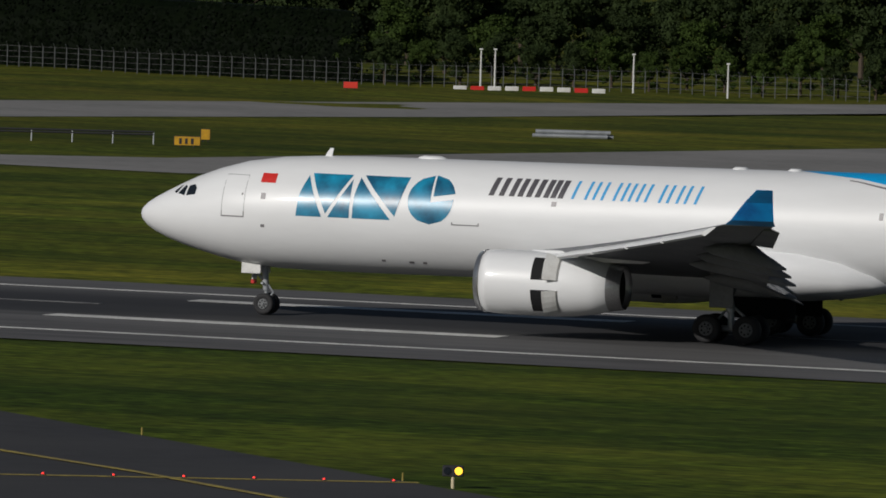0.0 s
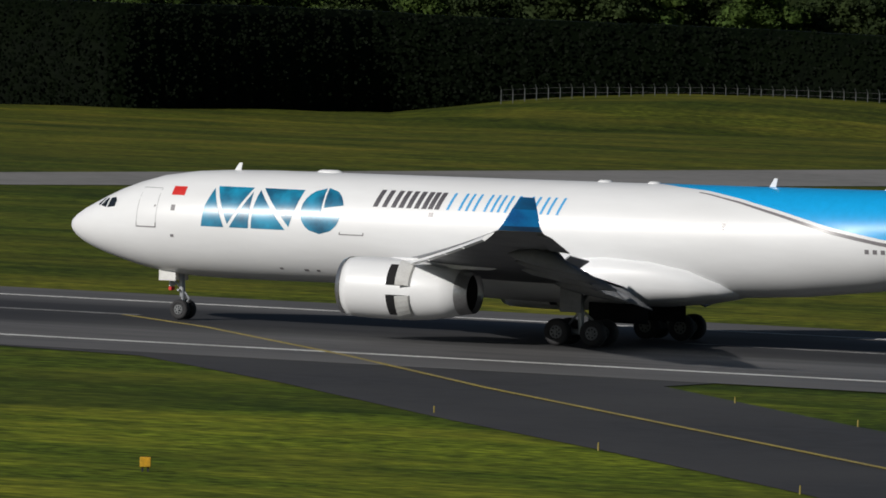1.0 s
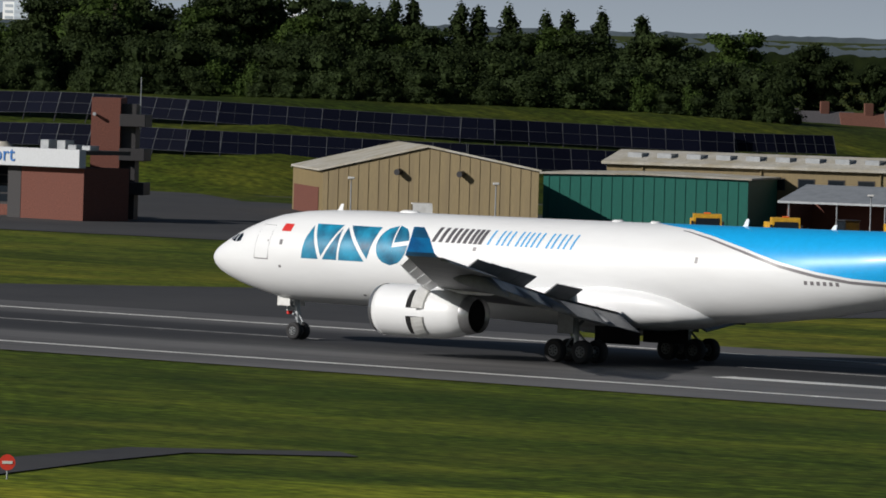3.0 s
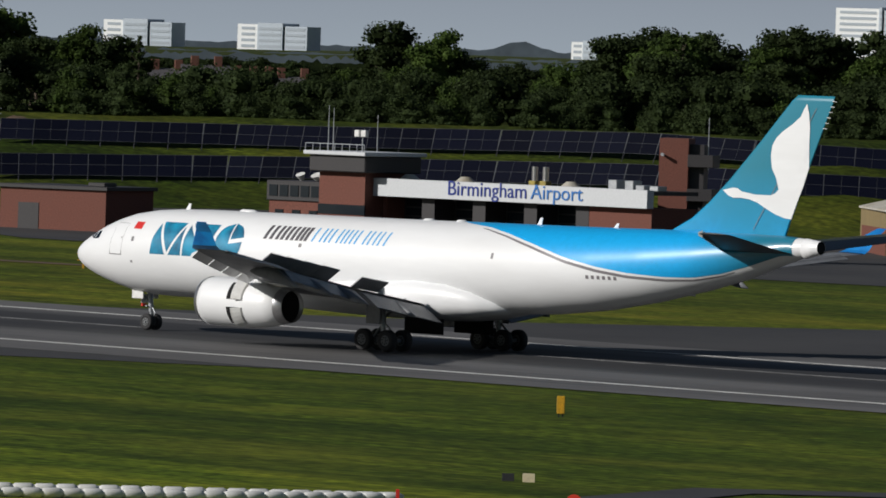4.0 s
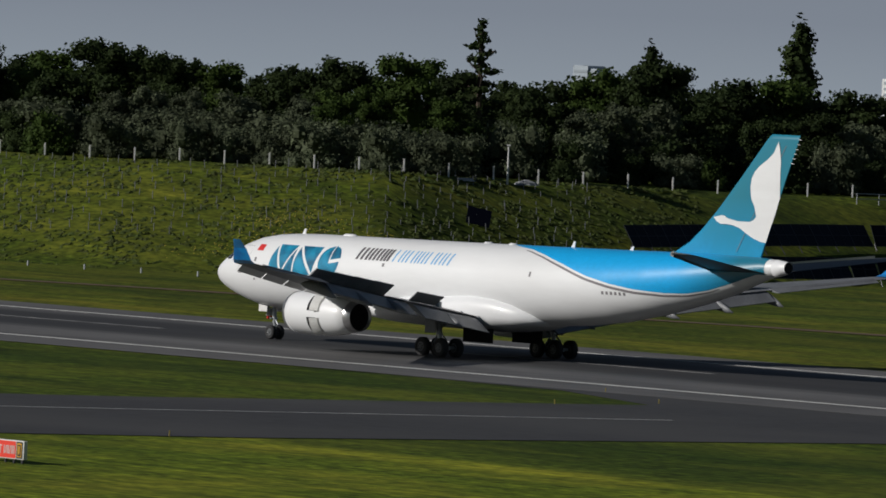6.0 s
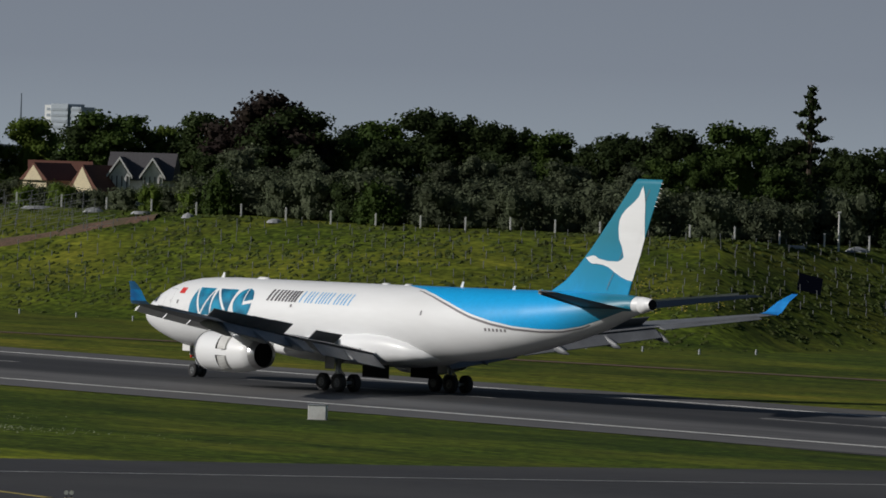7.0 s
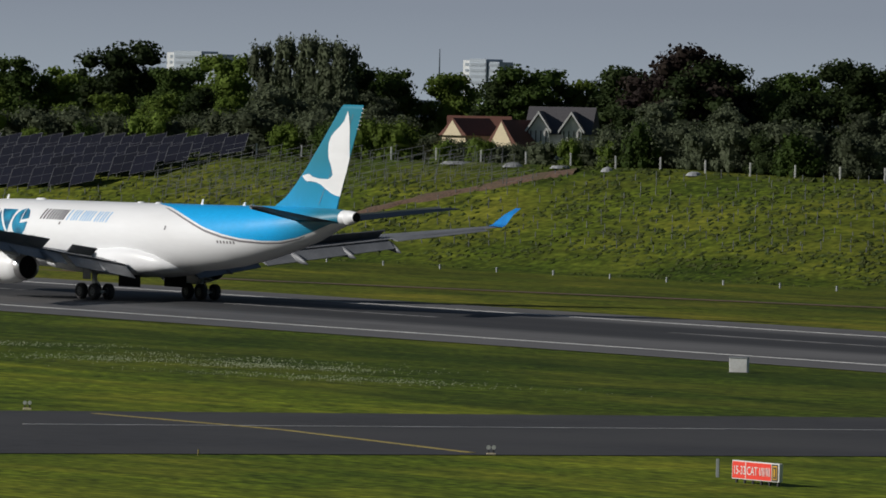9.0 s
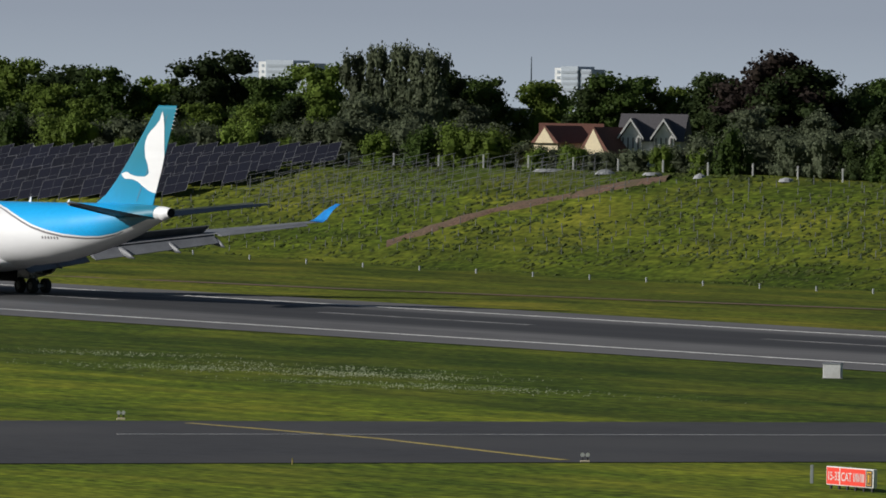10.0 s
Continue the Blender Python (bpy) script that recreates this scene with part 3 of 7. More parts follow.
def build_aircraft():
    plane = thing("cargo_airliner", pose(ROLLOUT[0][1], RWY_Y, 0), "white twin-engined cargo airliner with blue after-body rolling on the runway", "aircraft")
    # fuselage
    bm = bmesh.new()
    xs = [x for x in [0, .05, .12, .25, .4, .65, .9, 1.2, 1.5, 1.9, 2.3, 2.7, 3.1, 3.6, 4.2, 4.9, 5.6, 6.5, 7.4, 8.3, 9.2, 10.5, 12]] + list(np.arange(14, 38, 2.0)) + list(np.arange(38, 61.5, 1.0)) + [61.4, 61.9, 62.3]
    rings = []
    for x in xs:
        top, bot, w = fus_at(x)
        c, h = (top + bot) / 2, (top - bot) / 2
        rings.append([(x, w * math.sin(2 * math.pi * i / 64), c + h * math.cos(2 * math.pi * i / 64)) for i in range(64)])
    body = part("fuselage", loft(bm, rings), WHITE, plane, "glossy white fuselage", smooth=True)
    cone = bmesh.new()
    loft(cone, [[(x, w * 1.03 * math.sin(2 * math.pi * i / 24), z + w * 1.03 * math.cos(2 * math.pi * i / 24)) for i in range(24)] for x, z, w in ((61.6, 7.72, 0.60), (62.4, 7.78, 0.46), (62.75, 7.8, 0.40))], cap1=False)
    part("tail_cone", cone, WHITE, plane, smooth=True)
    part("exhaust_outlet", tube(bmesh.new(), (62.35, 0, 7.78), (62.74, 0, 7.8), 0.36, 0.38, 20), BLACK, plane, "black auxiliary power exhaust")
    # blue after-body, both sides in one skin
    for side, nm in ((-1, "blue_afterbody"), (1, "blue_afterbody")):
        bm = bmesh.new()
        rows = []
        for x in np.arange(31.0, 61.2, 0.4):
            top, bot, w = fus_at(x)
            c, h = (top + bot) / 2, (top - bot) / 2
            a0 = math.acos(max(-1, min(1, (livery_z(x) - c) / h)))
            rows.append([bm.verts.new((x, side * (w + 0.012) * math.sin(a0 * k / 14), c + (h + 0.012) * math.cos(a0 * k / 14))) for k in range(15)])
        for r, s in zip(rows, rows[1:]):
            for j in range(14):
                f = (r[j], r[j + 1], s[j + 1], s[j])
                bm.faces.new(f[::-1] if side < 0 else f)
        part(nm, bm, BLUE, body, "bright blue painted after-body", smooth=True)
        bm = bmesh.new()
        prev = None
        for x in np.arange(36.5, 57.2, 0.4):
            k = math.sin(math.pi * (x - 36.5) / 20.8)
            z1, z0 = livery_z(x) - 0.10 - 0.06 * k, livery_z(x) - 0.14 - 0.20 * k
            cur = [bm.verts.new((x, side * (fus_y(x, z) + 0.012), z)) for z in (z0, z1)]
            if prev:
                bm.faces.new((prev[0], cur[0], cur[1], prev[1]))
            prev = cur
        part("livery_stripe", bm, LIVERY_STRIPE, body, "thin grey livery stripe", smooth=True)
    # side markings (port and starboard)
    for side in (-1, 1):
        def piece(poly):
            part("emblem_piece", skin(bmesh.new(), poly, side), LOGO_DARK, body, "blue piece of the side emblem", smooth=True)
        L, R, B, T = 9.0, 17.05, 5.02, 7.1
        def q(u, v):
            return (L + (R - L) * u, B + (T - B) * v)
        for tri in (((0.0, 0.0), (0.012, 0.5), (0.055, 0.95), (0.165, 0.0)), ((0.075, 1.0), (0.335, 1.0), (0.190, 0.08)), ((0.205, 0.0), (0.342, 0.0), (0.342, 0.90)),
                    ((0.362, 0.0), (0.364, 0.5), (0.388, 0.95), (0.605, 0.0)), ((0.410, 1.0), (0.700, 1.0), (0.632, 0.08))):
            piece([q(*p) for p in tri])
        cx, cz, rr = 15.86, 6.06, 1.17
        pie = [(cx + rr * math.cos(a), cz + rr * math.sin(a)) for a in np.linspace(math.pi * 0.5, math.pi * 1.5, 16)]
        piece(pie)
        piece([(cx + rr * math.cos(a), cz + rr * math.sin(a)) for a in np.linspace(-math.pi * 0.5, math.pi * 0.02, 10)] + [(cx, cz + 0.04)])
        piece([(cx + 0.13, cz + 0.18)] + [(cx + 0.10 + (rr - 0.02) * math.cos(a), cz + 0.10 + (rr - 0.08) * math.sin(a)) for a in np.linspace(0.08, math.pi * 0.5, 9)])
        # wording drawn as slanted plain bars
        x = 18.75
        for widths, colour, tone in (((1.3, 1.15, 1.0), TEXT_GREY, "grey"), ((0.8, 0.16, 0.75, 0.5, 0.16, 0.85, 0.62, 0.66), TEXT_BLUE, "blue")):
            for w in widths:
                lb = bmesh.new()
                z0, z1, sl, st = 6.42, 7.28, 0.24, (0.27 if tone == "grey" else 0.14)
                n = 1 if w < 0.3 else (3 if tone == "grey" else 2)
                for k in range(n):
                    a = x + (w - st) * k / max(1, n - 1)
                    skin(lb, [(a, z0), (a + st, z0), (a + st + sl, z1), (a + sl, z1)], side)
                part("wording_bar", lb, colour, body, tone + " slanted bars in place of wording")
                x += w + (0.16 if tone == "grey" else 0.26)
            x += 0.25
        flag = bmesh.new()
        skin(flag, [(6.95, 6.55), (7.75, 6.55), (7.75, 7.0), (6.95, 7.0)], side)
        part("flag", flag, RED, body, "small red flag")
        fm = bmesh.new()
        skin(fm, [(7.2 + 0.11 * math.cos(a), 6.78 + 0.13 * math.sin(a)) for a in np.linspace(0, 6.28, 9)[:-1]], side, 0.02)
        part("flag_mark", fm, WHITE_PAINT, body)
        for k in range(6):
            rg = bmesh.new()
            skin(rg, [(46.2 + k * 0.42, 5.18), (46.42 + k * 0.42, 5.18), (46.42 + k * 0.42, 5.40), (46.2 + k * 0.42, 5.40)], side, step=0.3)
            part("marking_bar", rg, LIVERY_STRIPE, body, "small grey bar")
        # cockpit panes
        for poly in (((2.30, 5.78), (2.75, 5.72), (2.80, 6.16), (2.66, 6.22)), ((2.86, 5.72), (3.38, 5.74), (3.40, 6.12), (3.24, 6.28), (2.92, 6.26)), ((1.98, 5.80), (2.22, 5.78), (2.50, 6.22), (2.38, 6.18))):
            w = bmesh.new()
            skin(w, list(poly), side, 0.015, 0.08)
            part("cockpit_pane", w, GLASS, body, "dark cockpit pane")
        # doors: thin outlines, sills and small fittings
        dr = bmesh.new()
        for poly in (((5.0, 4.82), (6.25, 4.82), (6.25, 4.88), (5.0, 4.88)), ((5.0, 4.88), (5.04, 4.88), (5.04, 5.1), (5.0, 5.1)), ((6.2, 4.88), (6.25, 4.88), (6.25, 5.1), (6.2, 5.1)),
                     ((17.0, 4.90), (18.4, 4.90), (18.4, 4.95), (17.0, 4.95)), ((17.0, 4.95), (17.05, 4.95), (17.05, 5.05), (17.0, 5.05)), ((18.35, 4.95), (18.4, 4.95), (18.4, 5.05), (18.35, 5.05)),
                     ((7.1, 5.75), (7.35, 5.75), (7.35, 6.05), (7.1, 6.05)), ((7.15, 4.38), (7.35, 4.38), (7.35, 4.52), (7.15, 4.52)), ((22.0, 6.02), (22.25, 6.02), (22.25, 6.25), (22.0, 6.25)),
                     ((38.4, 6.05), (38.6, 6.05), (38.6, 6.4), (38.4, 6.4)), ((6.05, 5.9), (6.13, 5.9), (6.13, 6.0), (6.05, 6.0)), ((13.2, 2.95), (13.4, 2.95), (13.4, 3.05), (13.2, 3.05)), ((14.6, 2.92), (14.85, 2.92), (14.85, 3.02), (14.6, 3.02)), ((15.3, 2.92), (15.5, 2.92), (15.5, 3.02), (15.3, 3.02))):
            dr = bmesh.new()
            skin(dr, list(poly), side, 0.012, 0.2)
            part("door_fitting", dr, LIVERY_STRIPE, body, "small grey sill or port")
        ol = bmesh.new()
        for poly in (((5.0, 5.1), (5.02, 5.1), (5.02, 6.85), (5.0, 6.85)), ((6.22, 5.1), (6.24, 5.1), (6.24, 6.85), (6.22, 6.85)), ((5.0, 6.85), (6.24, 6.85), (6.24, 6.87), (5.0, 6.87))):
            skin(ol, list(poly), side, 0.008, 0.3)
        part("door_seam", ol, GREY_WING, body)
    # belly fairing
    bm = bmesh.new()
    rings = []
    for x, w, zt, zb in ((18.2, 1.2, 3.3, 2.5), (19.5, 2.2, 3.7, 2.22), (22, 2.85, 4.0, 2.05), (25, 3.1, 4.3, 1.95), (29, 3.2, 4.6, 1.9), (32, 3.2, 4.85, 1.88), (34.5, 3.05, 4.75, 1.95), (36.5, 2.75, 4.3, 2.15), (38, 2.1, 3.6, 2.45), (38.9, 0.9, 3.0, 2.75)):
        rings.append([(x, w * math.copysign(abs(math.cos(a)) ** 0.7, math.cos(a)), (zt + zb) / 2 + (zt - zb) / 2 * math.copysign(abs(math.sin(a)) ** 0.8, math.sin(a))) for a in [2 * math.pi * i / 36 for i in range(36)]])
    part("belly_fairing", loft(bm, rings), WHITE, plane, "white belly fairing", smooth=True)
    # wings
    for s in (-1, 1):
        bm = bmesh.new()
        rings = []
        for p in (1.5, 2.8, 6, 9.4, 12, 16, 20, 24, 27, 29.2, 29.8):
            le, te = wing_le(p), wing_te(p)
            rings.append(foil(le, te - le, s * p, wing_z(p), 0.13 - 0.03 * p / 30, twist=radians(3 - 0.12 * p)))
        wing = part("wing", loft(bm, rings if s > 0 else rings), GREY_WING, plane, "grey swept wing", smooth=True)
        # slats: drooped nose pieces
        for a, b in ((4.0, 8.6), (10.4, 14.6), (14.8, 19.0), (19.2, 23.4), (23.6, 28.4)):
            bm = bmesh.new()
            rr = []
            for p in (a, b):
                x0, z0, ch = wing_le(p) - 0.55, wing_z(p) - 0.38, 0.17 * (wing_te(p) - wing_le(p)) * 0.55 + 0.5
                k = 1.7 if p < 9 else 1.0
                rr.append([(x0 + ch * k * u, s * p, z0 + h * k) for u, h in ((0, 0), (0.15, 0.17), (0.5, 0.30), (1.0, 0.44), (0.6, 0.18), (0.2, -0.06))])
            part("slat", loft(bm, rr), WHITE, wing, "pale extended slat")
        # flaps
        for a, b, ch0, ch1 in ((3.2, 9.3, 2.6, 2.4), (10.0, 20.6, 2.3, 1.7)):
            bm = bmesh.new()
            rr = []
            for p, ch in ((a, ch0), (b, ch1)):
                x0, z0 = wing_te(p) - 0.75, te_drop(p) - 0.10
                dx, dz = ch * math.cos(radians(23)), ch * math.sin(radians(23))
                rr.append([(x0 + dx * u + 0.5 * h, s * p, z0 - dz * u + h) for u, h in ((0, 0), (0.1, 0.2), (0.35, 0.26), (1.0, 0.03), (1.0, -0.02), (0.4, -0.08), (0.08, -0.12))])
            part("flap", loft(bm, rr), GREY_WING, wing, "grey lowered flap", smooth=False)
        bm = bmesh.new()
        rr = []
        for p in (20.9, 28.4):
            x0, z0, ch = wing_te(p) - 0.1, te_drop(p) + 0.02, 1.1 - (p - 20.9) * 0.06
            rr.append([(x0 - 0.25, s * p, z0 + 0.10), (x0 + ch * 0.75, s * p, z0 - 0.18), (x0 + ch * 0.75, s * p, z0 - 0.21), (x0 - 0.25, s * p, z0 - 0.12)])
        part("aileron", loft(bm, rr), GREY_WING, wing, "grey aileron")
        # spoilers stand up
        for a, b, ch in ((5.4, 8.0, 1.15), (10.6, 13.17, 1.4), (13.2, 15.77, 1.35), (15.8, 18.27, 1.3), (18.3, 20.7, 1.25)):
            bm = bmesh.new()
            c = []
            for p in (a, b):
                x0, z0 = wing_te(p) - 2.0, te_drop(p, 0.82) + 0.017 * (wing_te(p) - wing_le(p))
                c.append(((x0, s * p, z0), (x0 + ch * math.cos(radians(34)), s * p, z0 + ch * math.sin(radians(34)))))
            panel_quad(bm, c[0][0], c[1][0], c[1][1], c[0][1], 0.07)
            part("spoiler", bm, GREY_WING, wing, "raised spoiler panel")
        # flap track fairings
        for p, ln in ((6.2, 4.6), (12.6, 5.2), (16.8, 4.6), (20.8, 4.0)):
            bm = bmesh.new()
            x0, z0 = wing_te(p) - 2.6, te_drop(p) - 0.32
            rr = []
            for u, w in ((0, 0.04), (0.12, 0.2), (0.35, 0.32), (0.6, 0.34), (0.85, 0.2), (1.0, 0.04)):
                drop = 0.25 * u + max(0, u - 0.5) * 1.1
                rr.append([(x0 + ln * u, s * p + w * 0.7 * math.cos(2 * math.pi * i / 12), z0 - drop + w * 1.2 * math.sin(2 * math.pi * i / 12)) for i in range(12)])
            part("flap_fairing", loft(bm, rr), GREY_WING, wing, "canoe-shaped flap fairing", smooth=True)
        # winglet
        bm = bmesh.new()
        rr = []
        for x0, ch, p, z in ((38.95, 2.35, 29.75, wing_z(29.8) - 0.02), (39.35, 2.0, 30.15, wing_z(29.8) + 0.22), (40.15, 1.32, 30.75, wing_z(29.8) + 1.05), (40.9, 0.75, 31.45, wing_z(29.8) + 1.65)):
            ring = foil(x0, ch, 0, 0, 0.09, n=6)
            rr.append([(q[0], s * (p - q[2] * 0.9), z + q[2] * 0.3) for q in ring])
        part("winglet", loft(bm, rr), WINGLET_BLUE, wing, "upright blue winglet", smooth=False)
        # engine
        ax = s * 9.37
        eng = part("engine", nacelle(ax), WHITE, plane, "white engine nacelle", smooth=True)
        part("intake_lip", ring_shell(ax, [(20.88, 1.28), (20.82, 1.34), (20.86, 1.42), (21.1, 1.50)]), BARE_METAL, eng, "polished intake lip", smooth=True)
        part("nozzle", ring_shell(ax, [(27.1, 1.16), (28.0, 1.02), (28.02, 0.98), (27.3, 1.04)]), BARE_METAL, eng, "grey metal nozzle ring", smooth=True)
        part("nozzle_interior", tube(bmesh.new(), (27.3, ax, 2.57), (27.7, ax, 2.57), 1.03, 0.95, 32), BLACK, eng, "black engine outlet")
        part("fan", tube(bmesh.new(), (21.9, ax, 2.62), (22.1, ax, 2.62), 1.27, 1.27, 32), DARK_METAL, eng, "dark fan face")
        part("spinner", tube(bmesh.new(), (21.2, ax, 2.62), (21.9, ax, 2.62), 0.03, 0.4, 20), DARK_METAL, eng)
        for k, ang in enumerate((-32, 32, 148, 212)):
            # opened reverser door: black patch painted for the opening's shade, the tilted door over it
            bm = bmesh.new()
            a0, a1 = radians(ang - 23), radians(ang + 23)
            hole = []
            for i in range(7):
                a = a0 + (a1 - a0) * i / 6
                hole.append([(x, ax - math.cos(a) * r, 2.60 - math.sin(a) * r) for x, r in ((23.75, 1.55), (25.05, 1.535))])
            vv = [[bm.verts.new(v) for v in h] for h in hole]
            for u, v in zip(vv, vv[1:]):
                bm.faces.new((u[0], u[1], v[1], v[0]))
            part("reverser_opening", bm, BLACK, eng, "black patch for the dark inside the reverser opening")
            bm = bmesh.new()
            rr = []
            for i in range(6):
                a = a0 + (a1 - a0) * i / 5
                o = [(24.40, 1.86), (25.02, 1.60), (25.10, 1.50), (24.48, 1.74)]
                rr.append([(x, ax - math.cos(a) * r, 2.60 - math.sin(a) * r) for x, r in o])
            part("reverser_door", loft(bm, rr), WHITE_PAINT, eng, "tilted white reverser door")
        bm = bmesh.new()
        rr = []
        for x0, x1, z, w in ((22.3, 28.8, 3.75, 0.32), (23.4, 30.5, 4.2, 0.30), (25.0, 31.0, wing_z(9.4) + 0.02, 0.26)):
            rr.append([(x0, ax, z), (x0 + 0.8, ax - w, z), (x1 - 1.2, ax - w, z), (x1, ax, z), (x1 - 1.2, ax + w, z), (x0 + 0.8, ax + w, z)])
        part("pylon", loft(bm, rr), WHITE, plane, "white engine pylon")
        # tailplane
        bm = bmesh.new()
        rr = [foil(x0, ch, s * p, z, 0.10, n=8) for p, x0, ch, z in ((0.5, 55.4, 5.6, 7.35), (2, 56.3, 5.0, 7.55), (9.4, 61.1, 2.6, 8.55), (9.7, 61.6, 2.1, 8.6))]
        tp = part("tailplane", loft(bm, rr), TAILPLANE_SHADE, plane, "grey tailplane darkened for its underside's shade", smooth=True)
        part("tailplane_edge", loft(bmesh.new(), [[(x0 - 0.03, s * p, z - 0.1), (x0 - 0.05, s * p, z + 0.1), (x0 + 0.3, s * p, z + 0.23), (x0 + 0.3, s * p, z - 0.2)] for p, x0, z in ((1.6, 56.05, 7.5), (9.3, 61.02, 8.53))]), BARE_METAL, tp, "bare metal leading edge")
    # fin
    bm = bmesh.new()
    rr = []
    for z, x0, x1, t in ((8.0, 50.2, 59.9, 0.085), (8.5, 51.0, 60.0, 0.09), (9.2, 52.4, 60.25, 0.09), (10.2, 53.7, 60.65, 0.09), (11.7, 55.35, 61.25, 0.09), (14, 57.6, 62.2, 0.09), (16.6, 60.05, 63.3, 0.085), (16.95, 60.5, 63.42, 0.07)):
        rr.append([(q[0], q[2], z) for q in foil(x0, x1 - x0, 0, 0, t * 0.9, n=10)])
    fin = part("fin", loft(bm, rr), TEAL, plane, "teal fin", smooth=True)
    for s in (-1, 1):
        bm = bmesh.new()
        out = [(54.86, 11), (55.72, 11.17), (56.1, 11.14), (56.44, 10.97), (57.49, 10.82), (58.69, 10.82), (59.06, 10.97), (59.29, 11.19), (59.33, 11.48), (59.08, 11.9), (58.73, 12.46), (58.62, 13.21), (58.69, 13.82), (58.97, 14.29), (59.43, 14.69), (60.23, 15.18), (60.84, 15.66), (61.06, 16.09), (61.29, 16.45), (61.45, 15.96),
               (61.57, 15.07), (61.55, 14.18), (61.42, 13.53), (61.11, 12.91), (60.83, 12.48), (60.61, 12.01), (60.94, 12.2), (61.26, 12.38), (61.57, 12.57), (61.15, 11.42), (60.7, 10.4), (60.3, 9.43), (59.77, 9.49), (59.1, 9.68), (58.33, 10.02), (57.74, 10.33), (57.02, 10.52), (56.31, 10.58), (55.73, 10.56), (55.35, 10.69)]
        vs = []
        for x, z in out:
            vs.append(bm.verts.new((x, s * (fin_half(x, z) + 0.02), z)))
        f = bm.faces.new(vs)
        bmesh.ops.triangulate(bm, faces=[f])
        bmesh.ops.subdivide_edges(bm, edges=bm.edges[:], cuts=2, use_grid_fill=True)
        for v in bm.verts:
            v.co.y = s * (fin_half(v.co.x, v.co.z) + 0.02)
        bmesh.ops.recalc_face_normals(bm, faces=bm.faces[:])
        part("bird_emblem", bm, WHITE, fin, "white flying bird emblem")
    # rudder hinge line down each face of the fin
    for sd_ in (-1, 1):
        rl, prev = bmesh.new(), None
        for z in np.arange(8.7, 16.6, 0.5):
            x = 57.4 + (z - 8.7) * 0.615
            cur = [rl.verts.new((x + d, sd_ * (fin_half(x + d, z) + 0.012), z)) for d in (0, 0.05)]
            if prev:
                rl.faces.new((prev[0], prev[1], cur[1], cur[0]) if sd_ < 0 else (prev[1], prev[0], cur[0], cur[1]))
            prev = cur
        part("rudder_hinge", rl, LIVERY_STRIPE, fin)
    for k in range(6):
        z = 15.0 + k * 0.33
        part("discharge_wick", tube(bmesh.new(), (62.55 + (z - 15) * 0.42, 0, z), (62.85 + (z - 15) * 0.42, 0, z - 0.02), 0.03, 0.015, 6), WHITE_PAINT, fin)
    # aerials along the crown
    for x, h in ((9.6, 0.42), (39.9, 0.48), (46.2, 0.32)):
        bm = bmesh.new()
        z = fus_at(x)[0] - 0.03
        loft(bm, [[(x - 0.16, -0.03, z), (x + 0.22, -0.03, z), (x + 0.22, 0.03, z), (x - 0.16, 0.03, z)], [(x + 0.12, -0.02, z + h), (x + 0.3, -0.02, z + h), (x + 0.3, 0.02, z + h), (x + 0.12, 0.02, z + h)]])
        part("aerial", bm, WHITE, body, "white blade aerial")
    for x, ln, h in ((14.2, 1.6, 0.13), (30.2, 0.9, 0.1), (33.0, 0.8, 0.1)):
        bm = bmesh.new()
        z = fus_at(x)[0] - 0.06
        loft(bm, [[(x + ln * (0.5 + 0.5 * u * math.cos(a)), 0.35 * u * math.sin(a), z + hh) for a in np.linspace(0, 2 * math.pi, 17)[:-1]] for u, hh in ((1.0, 0), (0.9, h * 0.8), (0.6, h + 0.06))])
        part("radome", bm, WHITE, body, "low white radome", smooth=True)
    # landing gear
    nose = part("nose_gear", nose_leg(), GALV, plane, "nose gear leg with torque links")
    part("gear_door", nb(5.55, -0.72, 2.02, 6.55, -0.66, 2.62, 0.02), WHITE_PAINT, nose, "white nose gear door")
    part("gear_door", nb(5.55, 0.66, 2.02, 6.55, 0.72, 2.62, 0.02), WHITE_PAINT, nose, "white nose gear door")
    part("leg_placard", nb(5.95, -0.30, 1.72, 6.02, 0.30, 2.28, 0.01), WHITE_PAINT, nose, "white placard on the leg")
    part("placard_bar", nb(5.93, -0.2, 1.95, 5.95, -0.02, 2.15), TEXT_GREY, nose)
    part("taxi_light", nb(5.86, -0.2, 1.5, 6.05, 0.2, 1.7, 0.03), RED, nose, "red tag below the placard")
    wheels = []
    for y in (-0.36, 0.36):
        wheels.append(wheel(plane, 6.66, y, 0.54, 0.53, 0.40))
    for s in (-1, 1):
        leg = part("main_gear", main_leg(s), GALV, plane, "main gear leg with brace and bogie beam")
        part("gear_door", nb(31.1, s * 5.95 - 0.04, 1.7, 32.3, s * 5.95 + 0.04, 3.4, 0.03, m=None), GREY_WING, leg, "grey main gear door")
        # black here paints the belly's shade onto the door
        part("bay_door", nb(31.0, s * 2.3 - 0.05, 1.1, 34.3, s * 2.3 + 0.05, 2.1, 0.03), BLACK, leg, "lowered bay door, blackened for the shade under the belly")
        for dx in (-0.99, 0.99):
            for dy in (-0.70, 0.70):
                wheels.append(wheel(plane, 32.05 + dx, s * 5.34 + dy, 0.70, 0.69, 0.52))
    return plane, wheels


